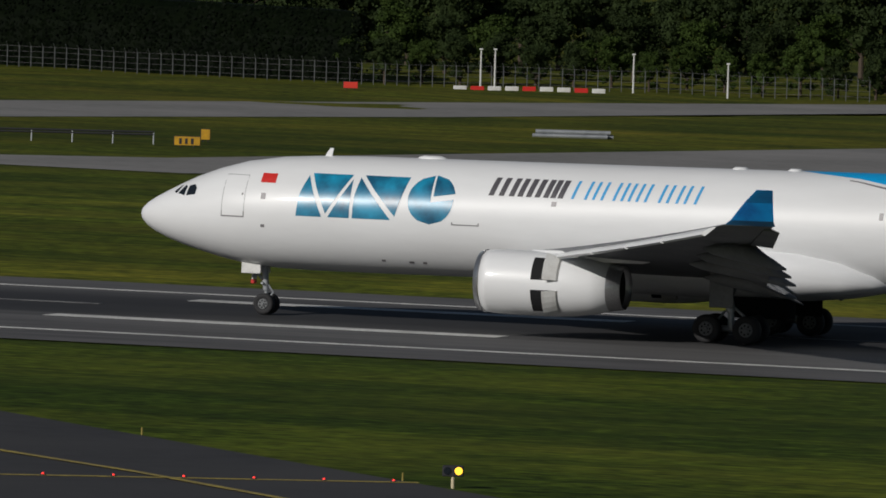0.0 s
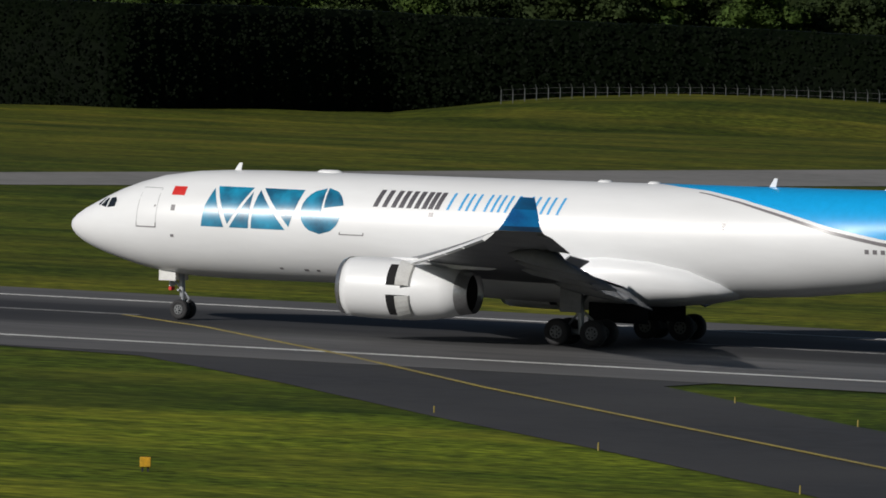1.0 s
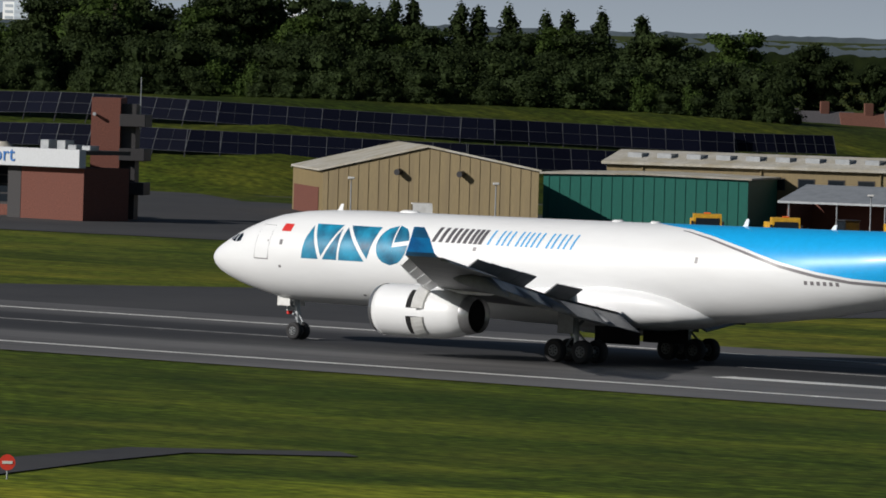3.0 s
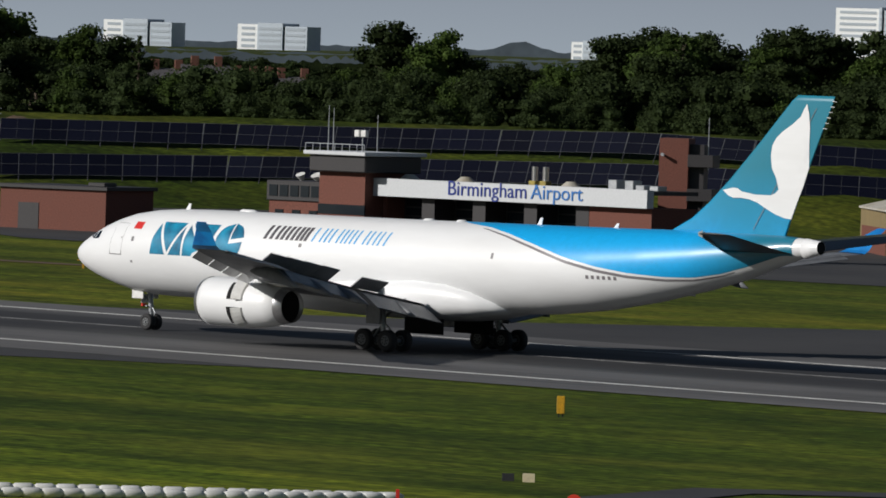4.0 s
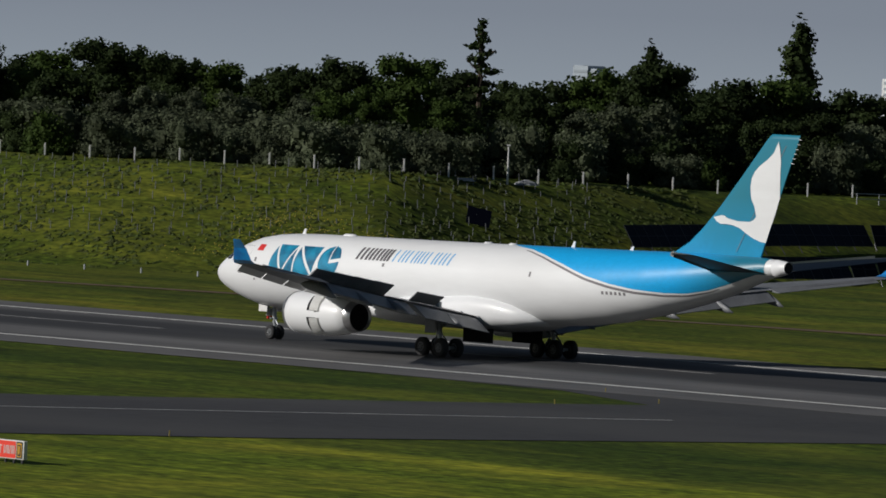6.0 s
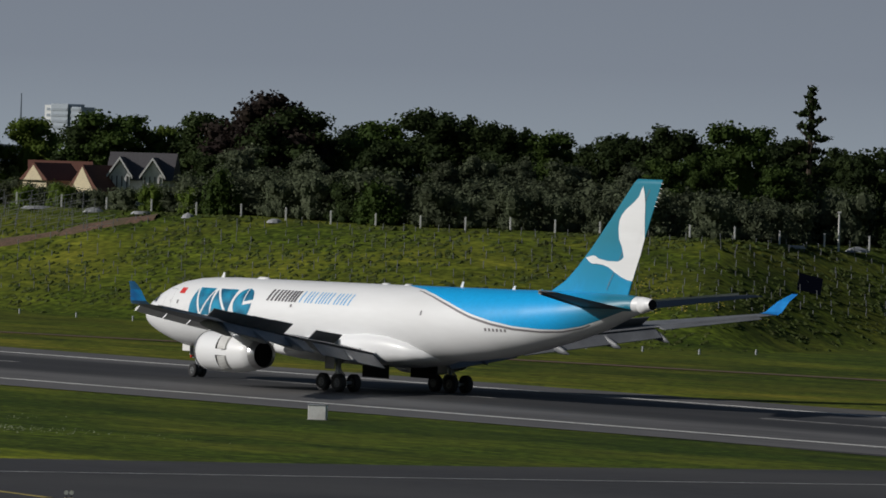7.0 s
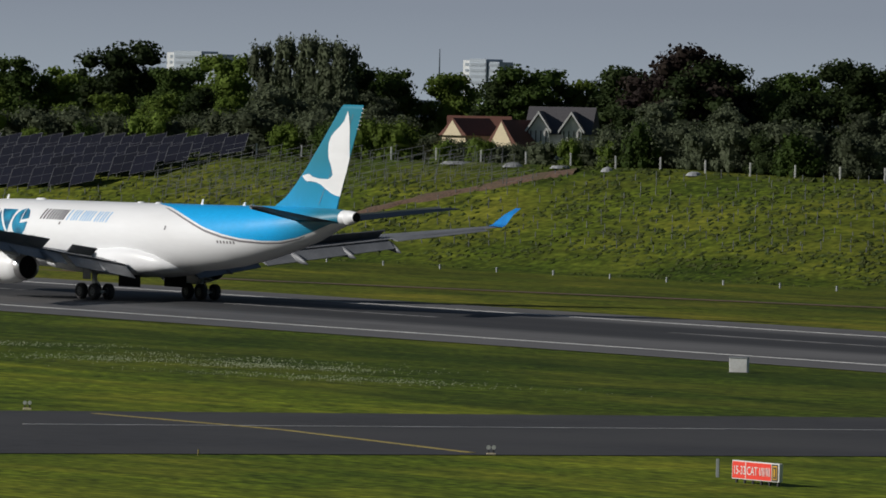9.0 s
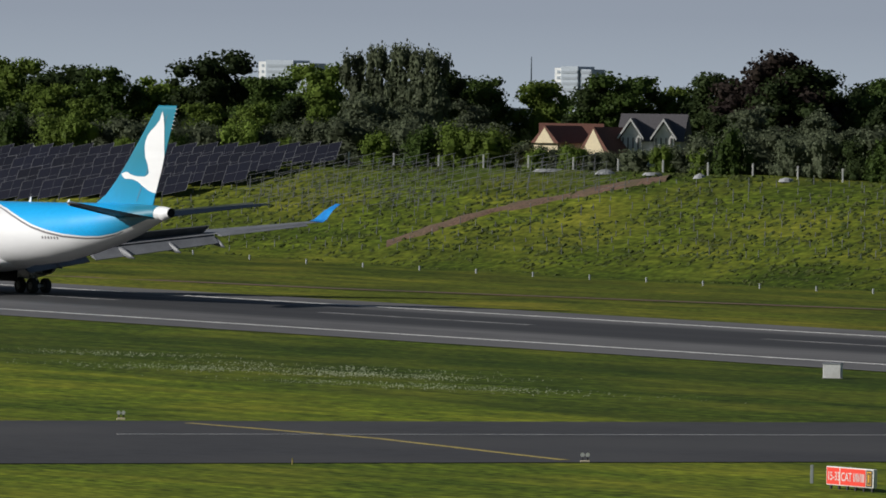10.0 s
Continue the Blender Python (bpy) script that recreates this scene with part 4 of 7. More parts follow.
def fin_half(x, z):
    rows = [(8.0, 50.2, 59.9), (8.5, 51.0, 60.0), (9.2, 52.4, 60.25), (10.2, 53.7, 60.65), (11.7, 55.35, 61.25), (14, 57.6, 62.2), (16.6, 60.05, 63.3), (16.95, 60.5, 63.42)]
    x0, x1 = lerp_table([(r[0], r[1]) for r in rows], z), lerp_table([(r[0], r[2]) for r in rows], z)
    u = max(0.0, min(1.0, (x - x0) / (x1 - x0)))
    return 0.081 * (x1 - x0) * 2.9 * (0.2969 * math.sqrt(u) - 0.126 * u - 0.3516 * u ** 2 + 0.2843 * u ** 3 - 0.1015 * u ** 4) / 0.58 * 0.6


def ring_shell(ax, prof, n=40):
    bm = bmesh.new()
    loft(bm, [[(x, ax + r * math.sin(2 * math.pi * i / n), 2.62 - 0.008 * (x - 21) + r * math.cos(2 * math.pi * i / n)) for i in range(n)] for x, r in prof], False, False)
    return bm


def nacelle(ax):
    prof = [(21.9, 1.27), (21.3, 1.26), (21.1, 1.46), (21.5, 1.505), (22.4, 1.535), (23.6, 1.54), (24.6, 1.53), (25.6, 1.46), (26.5, 1.32), (27.3, 1.15), (27.35, 1.08)]
    return ring_shell(ax, prof, 48)


def wheel(plane, x, y, z, r, w):
    w2 = w / 2
    prof = [(-w2 * 0.75, r * 0.5), (-w2, r * 0.66), (-w2, r * 0.86), (-w2 * 0.7, r * 0.98), (w2 * 0.7, r * 0.98), (w2, r * 0.86), (w2, r * 0.66), (w2 * 0.75, r * 0.5)]
    n = 28
    bm = bmesh.new()
    loft(bm, [[(q * math.sin(2 * math.pi * i / n), v, q * math.cos(2 * math.pi * i / n)) for i in range(n)] for v, q in prof])
    ty = part("wheel", bm, RUBBER, plane, "black tyre on a pale rim", smooth=True, at=pose(x, y, z))
    for v in (-w2 * 0.82, w2 * 0.82):
        rb = bmesh.new()
        o = math.copysign(0.03, v)
        tube(rb, (0, v, 0), (0, v + o, 0), r * 0.5, r * 0.44, 20)
        tube(rb, (0, v + o * 0.9, 0), (0, v + 3 * o, 0), r * 0.17, r * 0.13, 12)
        part("rim", rb, RACK, ty, "grey metal rim")
    hb = bmesh.new()
    for v in (-w2 * 0.82, w2 * 0.82):
        for k in range(7):
            a = 2 * math.pi * k / 7
            c = (r * 0.31 * math.cos(a), v + math.copysign(0.032, v), r * 0.31 * math.sin(a))
            tube(hb, c, (c[0], c[1] + math.copysign(0.012, v), c[2]), r * 0.075, r * 0.07, 8)
    tagged(part("rim_vent", hb, BLACK, ty), kind="stuff")
    return ty


def nose_leg():
    bm = bmesh.new()
    tube(bm, (6.45, 0, 3.0), (6.62, 0, 1.2), 0.16, 0.16, 14)
    tube(bm, (6.62, 0, 1.3), (6.66, 0, 0.5), 0.10, 0.10, 12)
    tube(bm, (6.66, -0.5, 0.54), (6.66, 0.5, 0.54), 0.09, 0.09, 12)
    tube(bm, (5.6, 0, 2.6), (6.58, 0, 1.55), 0.07, 0.07, 10)
    tube(bm, (6.7, 0, 1.5), (7.0, 0, 1.1), 0.05, 0.05, 8), tube(bm, (7.0, 0, 1.1), (6.72, 0, 0.75), 0.05, 0.05, 8)
    tube(bm, (6.5, -0.35, 1.55), (6.5, 0.35, 1.55), 0.06, 0.06, 8)
    return bm


def main_leg(s):
    bm = bmesh.new()
    y = s * 5.34
    tube(bm, (31.6, y * 0.98, 3.9), (32.0, y, 1.5), 0.24, 0.22, 16)
    tube(bm, (32.0, y, 1.6), (32.05, y, 0.7), 0.16, 0.16, 14)
    tube(bm, (30.95, y, 0.72), (33.15, y, 0.68), 0.15, 0.15, 12)
    for dx in (-0.99, 0.99):
        tube(bm, (32.05 + dx, y - 0.8, 0.7), (32.05 + dx, y + 0.8, 0.7), 0.11, 0.11, 12)
    tube(bm, (31.9, y, 2.0), (31.8, s * 3.2, 3.2), 0.10, 0.10, 10)
    tube(bm, (32.2, y, 1.7), (32.75, y, 1.25), 0.07, 0.07, 8), tube(bm, (32.75, y, 1.25), (32.2, y, 0.85), 0.07, 0.07, 8)
    tube(bm, (31.7, y - s * 0.1, 1.55), (31.15, y - s * 0.1, 0.85), 0.06, 0.06, 8)
    return bm


AIRCRAFT, WHEELS = build_aircraft()

# ---------------------------------------------------------------- trees
RNG = np.random.default_rng(7)


def leaf_mesh(name, lobes, count, size, material, inner=0.66):
    """Many small leaf sprays over a set of lobes (x, y, z, rx, ry, rz), with a ragged dark heart in each."""
    vs, fs = [], []
    weights = np.array([l[3] * l[4] + l[3] * l[5] for l in lobes])
    weights = weights / weights.sum()
    for (cx, cy, cz, rx, ry, rz), wgt in zip(lobes, weights):
        for _ in range(max(12, int(count * wgt))):
            d = RNG.normal(size=3)
            d /= np.linalg.norm(d)
            if d[2] < -0.35:
                d[2] *= -0.6
                d /= np.linalg.norm(d)
            k = RNG.uniform(0.62, 1.14)
            c = np.array((cx, cy, cz)) + d * (rx, ry, rz) * k
            nrm = d + RNG.normal(size=3) * 0.62
            nrm /= np.linalg.norm(nrm)
            u = np.cross(nrm, RNG.normal(size=3))
            u /= np.linalg.norm(u)
            v = np.cross(nrm, u)
            s = size * RNG.uniform(0.55, 1.35)
            i = len(vs)
            vs += [tuple(c + u * s), tuple(c + v * s * 0.7 + nrm * s * 0.15), tuple(c - u * s * 0.8), tuple(c - v * s * 0.75 + nrm * s * 0.1)]
            fs.append((i, i + 1, i + 2, i + 3))
        # heart
        i = len(vs)
        nu, nv = 6, 4
        for a in range(nv + 1):
            th = math.pi * a / nv
            for b in range(nu):
                ph = 2 * math.pi * b / nu
                w = inner * RNG.uniform(0.82, 1.05)
                vs.append((cx + rx * w * math.sin(th) * math.cos(ph), cy + ry * w * math.sin(th) * math.sin(ph), cz + rz * w * math.cos(th)))
        for a in range(nv):
            for b in range(nu):
                fs.append((i + a * nu + b, i + (a + 1) * nu + b, i + (a + 1) * nu + (b + 1) % nu, i + a * nu + (b + 1) % nu))
    me = bpy.data.meshes.new(name)
    me.from_pydata(vs, [], fs)
    me.materials.append(material)
    me.update()
    return me


def trunk_mesh(h, r, limbs, top):
    bm = bmesh.new()
    tube(bm, (0, 0, -0.6), (0, 0, h), r, r * 0.45, 8)
    for k in range(limbs):
        a = 2.4 * k + 0.5
        z0 = h * (0.45 + 0.5 * k / max(1, limbs))
        tube(bm, (0, 0, z0), (top * math.cos(a), top * math.sin(a), z0 + top * 0.9), r * 0.35, r * 0.1, 6)
    return bm


def make_tree(kind, material, label):
    """Unit trees about 10 m high, scaled when planted."""
    t = thing("bush" if kind == "bush" else "tree", pose(0, 0, -500), label, "bush" if kind == "bush" else "tree")
    lobes = []
    if kind == "broad":
        for k in range(32):
            a, z = RNG.uniform(0, 6.28), RNG.uniform(1.4, 9.0)
            rad = 3.3 * math.sqrt(max(0.05, 1 - ((z - 5.2) / 4.4) ** 2)) * RNG.uniform(0.55, 1.05)
            s = RNG.uniform(0.62, 1.3)
            lobes.append((rad * math.cos(a), rad * math.sin(a), z, s, s, s * 0.85))
        lobes += [(0, 0, 4.9, 2.4, 2.4, 3.6), (0.3, 0.2, 8.0, 1.5, 1.5, 1.25), (-0.9, 0.5, 7.2, 1.3, 1.3, 1.2), (0.8, -0.8, 7.0, 1.4, 1.4, 1.2)]
        part("trunk", trunk_mesh(4.5, 0.32, 6, 1.8), BARK, t)
    elif kind == "tall":
        for k in range(16):
            z = RNG.uniform(2.0, 9.3)
            rad = 1.9 * math.sqrt(max(0.05, 1 - ((z - 5.4) / 4.6) ** 2)) * RNG.uniform(0.4, 1.05)
            a = RNG.uniform(0, 6.28)
            s = RNG.uniform(0.7, 1.15)
            lobes.append((rad * math.cos(a), rad * math.sin(a), z, s, s, s * 1.25))
        lobes.append((0, 0, 5.4, 1.5, 1.5, 3.6))
        part("trunk", trunk_mesh(5, 0.26, 6, 1.2), BARK, t)
    elif kind == "poplar":
        for k in range(24):
            z = 1.4 + 7.9 * k / 23
            s = 0.85 * math.sqrt(max(0.10, 1 - ((z - 4.6) / 5.4) ** 2))
            lobes.append((RNG.uniform(-0.5, 0.5) * s, RNG.uniform(-0.5, 0.5) * s, z, s, s, 1.15))
        part("trunk", trunk_mesh(4, 0.2, 3, 0.5), BARK, t)
    elif kind == "conifer":
        for k in range(22):
            z = 1.2 + 8.6 * k / 21
            a, rad = 2.4 * k, (9.9 - z) * 0.21 * RNG.uniform(0.5, 1.25)
            lobes.append((rad * math.cos(a), rad * math.sin(a), z, 0.35 + rad * 0.62, 0.35 + rad * 0.62, 0.30))
        part("trunk", trunk_mesh(9.3, 0.28, 8, 1.0), BARK, t)
    else:  # bush
        for k in range(9):
            a, rad, z = RNG.uniform(0, 6.28), RNG.uniform(0.6, 3.6), RNG.uniform(2.0, 6.8)
            s = RNG.uniform(1.6, 2.6)
            lobes.append((rad * math.cos(a), rad * math.sin(a), z, s, s, s))
        lobes.append((0, 0, 3.0, 4.2, 4.2, 3.6))
        lobes += [(3.2 * math.cos(a), 3.2 * math.sin(a), 1.1, 1.8, 1.8, 1.5) for a in np.arange(0, 6.2, 0.9)]
        part("trunk", trunk_mesh(3, 0.25, 4, 1.0), BARK, t)
    count, size = {"broad": (3400, 0.185), "tall": (1700, 0.2), "poplar": (1700, 0.18), "conifer": (1400, 0.21), "bush": (1700, 0.28)}[kind]
    crown = new("crown", leaf_mesh("crown", lobes, count, size, material))
    crown.parent = t
    return t


TREES = {
    "dark": [make_tree("broad", LEAF_DARK, "dark green broadleaf tree in full leaf") for _ in range(3)],
    "mid": [make_tree("broad", LEAF_MID, "green broadleaf tree in full leaf") for _ in range(3)],
    "fresh": [make_tree("broad", LEAF_LIGHT, "fresh light green tree in the spring sun") for _ in range(2)],
    "willow": [make_tree("broad", LEAF_GREY, "soft grey-green willow-like tree") for _ in range(2)],
    "tall": [make_tree("tall", LEAF_GREY, "tall narrow grey-green tree") for _ in range(2)] + [make_tree("tall", LEAF_DARK, "tall narrow dark green tree")],
    "poplar": [make_tree("poplar", LEAF_DARK, "slim upright dark green poplar") for _ in range(2)],
    "copper": [make_tree("broad", LEAF_COPPER, "dark copper-leaved beech standing above the wood")],
    "conifer": [make_tree("conifer", LEAF_DARK, "dark ragged conifer above the wood")],
    "bush": [make_tree("bush", LEAF_MID, "rounded green bush on the bank"), make_tree("bush", LEAF_DARK, "rounded dark green bush"), make_tree("bush", LEAF_LIGHT, "rounded fresh green bush"), make_tree("bush", LEAF_GREY, "rounded soft grey-green bush")],
}
USED = set()


def plant(kind, az, r, height, which=None, wide=1.0):
    row = TREES[kind]
    src = row[int(RNG.integers(len(row))) if which is None else which]
    x, y, z = spot(az, r)
    k = height / {'poplar': 9.9, 'conifer': 9.8}.get(kind, 9.05)
    m = pose(x, y, z - 0.2, 0, 0, RNG.uniform(0, 360)) @ Matrix.Diagonal((k * wide, k * wide, k, 1))
    if src.name not in USED:
        USED.add(src.name)
        src.matrix_basis = m
        src["group"] = "trees round the airfield"
        return src
    save = src.scale.copy()
    src.scale = (1, 1, 1)
    ob = copy_thing(src, m)
    src.scale = save
    return ob


def height_to(az, r, el):
    """Height of a tree at that place whose top stands at that angle over the horizon."""
    return EYE_Z + r * math.tan(radians(el)) - spot(az, r)[2]


def plant_woods():
    # trees that stand up from the skyline: bearing, angle of the top
    east = [(19.3, -0.775), (19.0, -0.66), (18.7, -0.726), (18.4, -0.75), (18.1, -0.725), (17.8, -0.877), (17.5, -0.726), (17.1, -0.751), (16.7, -0.757), (16.3, -0.693), (15.9, -0.791), (15.4, -0.7), (14.8, -0.7)]
    middle = [(43.39, -0.225), (42.87, 0.103), (42.6, 0.05), (42.43, -0.075), (42.1, -0.114), (41.82, -0.101), (41.47, 0.076), (41.29, 0.12), (41.14, 0.073), (40.91, 0.108), (40.74, -0.053), (40.5, 0.048), (40.36, 0.162),
              (40.14, 0.136), (39.9, -0.02), (39.71, 0.137), (39.53, 0.056), (39.31, -0.06), (39.06, -0.04), (38.55, -0.08), (38.31, -0.05), (38.09, -0.06), (37.6, -0.05), (37.1, -0.05), (36.6, -0.1)]
    ramp = [(47.3, 0.10), (47.04, 0.129), (46.82, 0.072), (46.46, 0.103), (46.25, 0.035), (45.93, 0.095), (45.64, 0.226), (45.46, 0.157), (45.17, -0.042), (44.89, 0.017), (44.67, -0.026), (44.5, -0.17)]
    west = [(53.34, 0.243), (53.15, 0.106), (52.76, 0.156), (52.37, 0.26), (51.97, 0.192), (51.68, 0.123), (51.29, 0.144), (50.93, 0.204), (50.47, 0.203), (50.2, 0.15), (49.67, 0.097), (49.24, 0.207), (48.92, 0.253), (48.45, 0.16), (48.1, 0.151), (47.7, 0.12)]
    end = [(60.5, 0.2), (60.0, 0.22), (59.5, 0.2), (59.0, 0.2), (58.33, 0.209), (58.04, 0.177), (57.68, 0.164), (57.36, 0.115), (57.06, 0.281), (56.68, 0.125), (56.35, 0.2), (55.53, 0.177), (55.32, 0.162), (54.96, 0.114), (54.67, 0.118),
           (54.46, 0.157), (54.17, 0.089), (53.8, 0.193)]
    def sky_at(az):
        best = sorted(((abs(a - az), e) for row in (east, middle, ramp, west, end) for a, e in row))[:2]
        return sum(e for _, e in best) / 2
    for row, kinds in ((east, ("dark", "mid")), (middle, ("dark", "dark", "mid")), (ramp, ("dark", "mid")), (west, ("dark", "dark", "mid")), (end, ("mid", "fresh", "dark"))):
        for i, (az, el) in enumerate(row):
            r = (985 if az < 20 else lerp_table(BANK_FOOT, az) + BANK_DEPTH + 62) + RNG.uniform(-8, 14)
            plant(kinds[i % len(kinds)], az, r, height_to(az, r, el), wide=RNG.uniform(1.0, 1.3))
    for az, el in ((39.28, 0.121), (39.15, 0.116), (39.37, 0.063), (38.85, 0.106), (38.75, 0.09), (38.55, 0.1), (38.31, 0.057), (38.17, 0.074), (37.95, 0.08), (37.7, 0.06), (47.98, 0.544), (48.93, 0.36)):
        r = lerp_table(BANK_FOOT, az) + BANK_DEPTH + 95
        plant("poplar", az, r, height_to(az, r, el), wide=1.3)
    for az, el in ((53.5, 0.306), (53.36, 0.25)):
        r = lerp_table(BANK_FOOT, az) + BANK_DEPTH + 58
        plant("copper", az, r, height_to(az, r, el), wide=1.15)
    for az, el in ((50.02, 0.48), (44.5, -0.02), (41.05, 0.09)):
        r = lerp_table(BANK_FOOT, az) + BANK_DEPTH + 55
        plant("conifer", az, r, height_to(az, r, el))
    for az, el in ((56.15, 0.27), (56.0, 0.313), (55.85, 0.325), (55.73, 0.30), (55.62, 0.25)):
        r = lerp_table(BANK_FOOT, az) + BANK_DEPTH + 50
        plant("tall", az, r, height_to(az, r, el), which=int(RNG.integers(2)), wide=0.62)
    # the body of the woods: a middle row and a shrubby edge
    for az in np.arange(15.0, 19.6, 0.24):
        r = 955 + RNG.uniform(-6, 10)
        plant("mid" if RNG.random() < 0.5 else "dark", az, r, max(4.5, height_to(az, r, -0.95 + RNG.uniform(-0.1, 0.12))))
        r2 = 1040 + RNG.uniform(0, 30)
        plant("dark", az + 0.1, r2, height_to(az, r2, -0.50 + RNG.uniform(-0.1, 0.1)))
    for az in np.arange(19.7, 31.4, 0.36):
        r = 1065 + RNG.uniform(0, 25)
        plant("dark" if RNG.random() < 0.7 else "mid", az, r, height_to(az, r, -0.28 + RNG.uniform(-0.1, 0.08)), wide=1.15)
    for az in np.arange(31.4, 60.8, 0.30):
        if 43.3 < az < 44.5 or 53.95 < az < 55.15:
            continue
        base = lerp_table(BANK_FOOT, az) + BANK_DEPTH
        e = sky_at(az) if az > 36.5 else lerp_table([(31, -0.12), (34, -0.05), (36.5, -0.05)], az)
        kind = "dark" if az < 42 else ("willow" if 46.4 < az < 49.8 else ("fresh" if 56.3 < az else ("mid" if az < 51 else "willow")))
        if 34.3 < az < 37.0:
            r = base + 60
            plant("dark", az, r, max(5, height_to(az, r, -0.20 + RNG.uniform(-0.06, 0.06))))
            continue
        r = base + 30 + RNG.uniform(-6, 8)
        plant(kind if RNG.random() < 0.8 else "dark", az + RNG.uniform(-0.1, 0.1), r, max(4.0, height_to(az, r, e - RNG.uniform(0.13, 0.27))), wide=RNG.uniform(0.95, 1.25))
        r = base + 88 + RNG.uniform(-6, 10)
        plant("dark", az + RNG.uniform(-0.1, 0.1), r, max(4.0, height_to(az, r, e - RNG.uniform(0.04, 0.12))), wide=1.1)
    for az in np.arange(36.8, 60.6, 0.26):
        base = lerp_table(BANK_FOOT, az) + BANK_DEPTH
        if 44.95 < az < 45.35:
            continue
        low = 0.6 if 53.9 < az < 55.15 else 1.0
        if az < 46.5:
            r = base + 5 + RNG.uniform(-1.5, 2.5)
            plant("bush", az + RNG.uniform(-0.08, 0.08), r, RNG.uniform(2.4, 4.2), which=1, wide=RNG.uniform(1.1, 1.5))
        r = base + 22 + RNG.uniform(-3, 6)
        plant("bush", az + 0.13, r, low * RNG.uniform(4.5, 6.8), which=(1 if az < 50 else 3), wide=1.25)
        which = (1 if RNG.random() < 0.7 else 0) if az < 45 else (int(RNG.choice([0, 1, 3])) if az < 53.6 else (int(RNG.choice([0, 2, 2, 3]))))
        if 49.8 < az < 53.6 and RNG.random() < 0.8:
            which = 3
        r = base + 11 + RNG.uniform(-2, 7)
        plant("bush", az + RNG.uniform(-0.08, 0.08), r, low * RNG.uniform(3.2, 6.0) * (1.25 if which == 3 else 1.0), which=which, wide=RNG.uniform(0.75, 1.1))
    for az in np.arange(43.2, 44.7, 0.13):
        r = 1045 + RNG.uniform(-8, 20)
        plant("mid" if RNG.random() < 0.6 else "dark", az, r, max(3.5, height_to(az, r, -0.47 + RNG.uniform(-0.06, 0.05))), wide=1.3)
        plant("dark", az + 0.06, 1260, height_to(az, 1230, -0.17 + RNG.uniform(-0.05, 0.04)), wide=1.2)
    for az in np.arange(31.5, 34.3, 0.17):
        base = lerp_table(BANK_FOOT, az) + BANK_DEPTH
        plant("mid" if RNG.random() < 0.6 else "willow", az, base + 16 + RNG.uniform(-3, 9), RNG.uniform(7.5, 12.0), wide=1.0)
        plant("bush", az + 0.08, base + 9 + RNG.uniform(-2, 3), RNG.uniform(2.2, 3.8), which=int(RNG.choice([0, 1, 3])), wide=1.2)


plant_woods()
for row_ in TREES.values():
    for src_ in row_:
        if src_.name not in USED:
            for o_ in (*src_.children_recursive, src_):
                bpy.data.objects.remove(o_)

# ---------------------------------------------------------------- dense hedge on its bund


def build_hedge():
    """An ivy-clad bund: a ridge of earth with a thick coat of leaves and grass on its flat top."""
    path = [(19.3, 955, 7.4), (20.8, 966, 7.9), (22.3, 985, 8.8), (24, 985, 10.0), (26.5, 972, 10.8), (28.1, 945, 10.9), (29.6, 950, 11.0), (30.2, 955, 11.0), (30.65, 958, 10.4), (30.95, 960, 8.0), (31.2, 962, 3.2), (31.35, 964, 0.8)]
    core = bmesh.new()
    rings = []
    # near-black coat paints the shaded stretch, lighter coat the sunlit west end
    coats = (([], [], LEAF_HEDGE_SHADE, "foliage"), ([], [], LEAF_DARK, "end_foliage"))
    azs = np.arange(19.3, 31.36, 0.12)
    for az in azs:
        r = lerp_table([(a, b) for a, b, _ in path], az)
        h = lerp_table([(a, c) for a, _, c in path], az)
        x, y, z = spot(az, r)
        ux, uy = x / r, y / r
        prof = [(0.0, -0.08), (0.6, 0.30), (1.9, 0.62), (4.2, 0.92), (5.6, 1.0), (14.0, 1.0), (20.0, -0.08)]
        rings.append([(x + ux * d, y + uy * d, z + h * k) for d, k in prof])
        for _ in range(280):
            k = RNG.uniform(0.0, 1.0)
            d = lerp_table([(0.0, 0.1), (0.3, 0.6), (0.62, 1.9), (0.92, 4.2), (1.0, 5.6)], k)
            c = np.array((x + ux * d + RNG.normal() * 0.9, y + uy * d + RNG.normal() * 0.15 - 0.12, z + h * k + RNG.normal() * 0.12 + 0.35 * noise.noise((x * 0.2, y * 0.2, k * 3))))
            nrm = np.array((-ux, -uy, 0.45)) + RNG.normal(size=3) * 0.16
            nrm /= np.linalg.norm(nrm)
            u = np.cross(nrm, RNG.normal(size=3))
            u /= np.linalg.norm(u)
            v = np.cross(nrm, u)
            s = 0.19 * RNG.uniform(0.6, 1.4)
            leaves_v, leaves_f = coats[1 if az + RNG.normal() * 0.25 > 29.9 else 0][:2]
            i = len(leaves_v)
            leaves_v += [tuple(c + u * s), tuple(c + v * s), tuple(c - u * s), tuple(c - v * s)]
            leaves_f.append((i, i + 1, i + 2, i + 3))
    hedge = thing("hedge", pose(0, 0, 0), "tall ivy-clad hedge bank with a flat top, its green darkened for shade", "hedge")
    loft(core, rings)
    bmesh.ops.recalc_face_normals(core, faces=core.faces[:])
    part("bank_core", core, LEAF_HEDGE_SHADE, hedge)
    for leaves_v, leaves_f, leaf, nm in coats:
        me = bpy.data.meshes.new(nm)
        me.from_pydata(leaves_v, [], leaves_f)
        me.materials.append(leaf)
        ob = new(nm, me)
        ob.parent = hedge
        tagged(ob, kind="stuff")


build_hedge()

# ---------------------------------------------------------------- buildings of the airfield


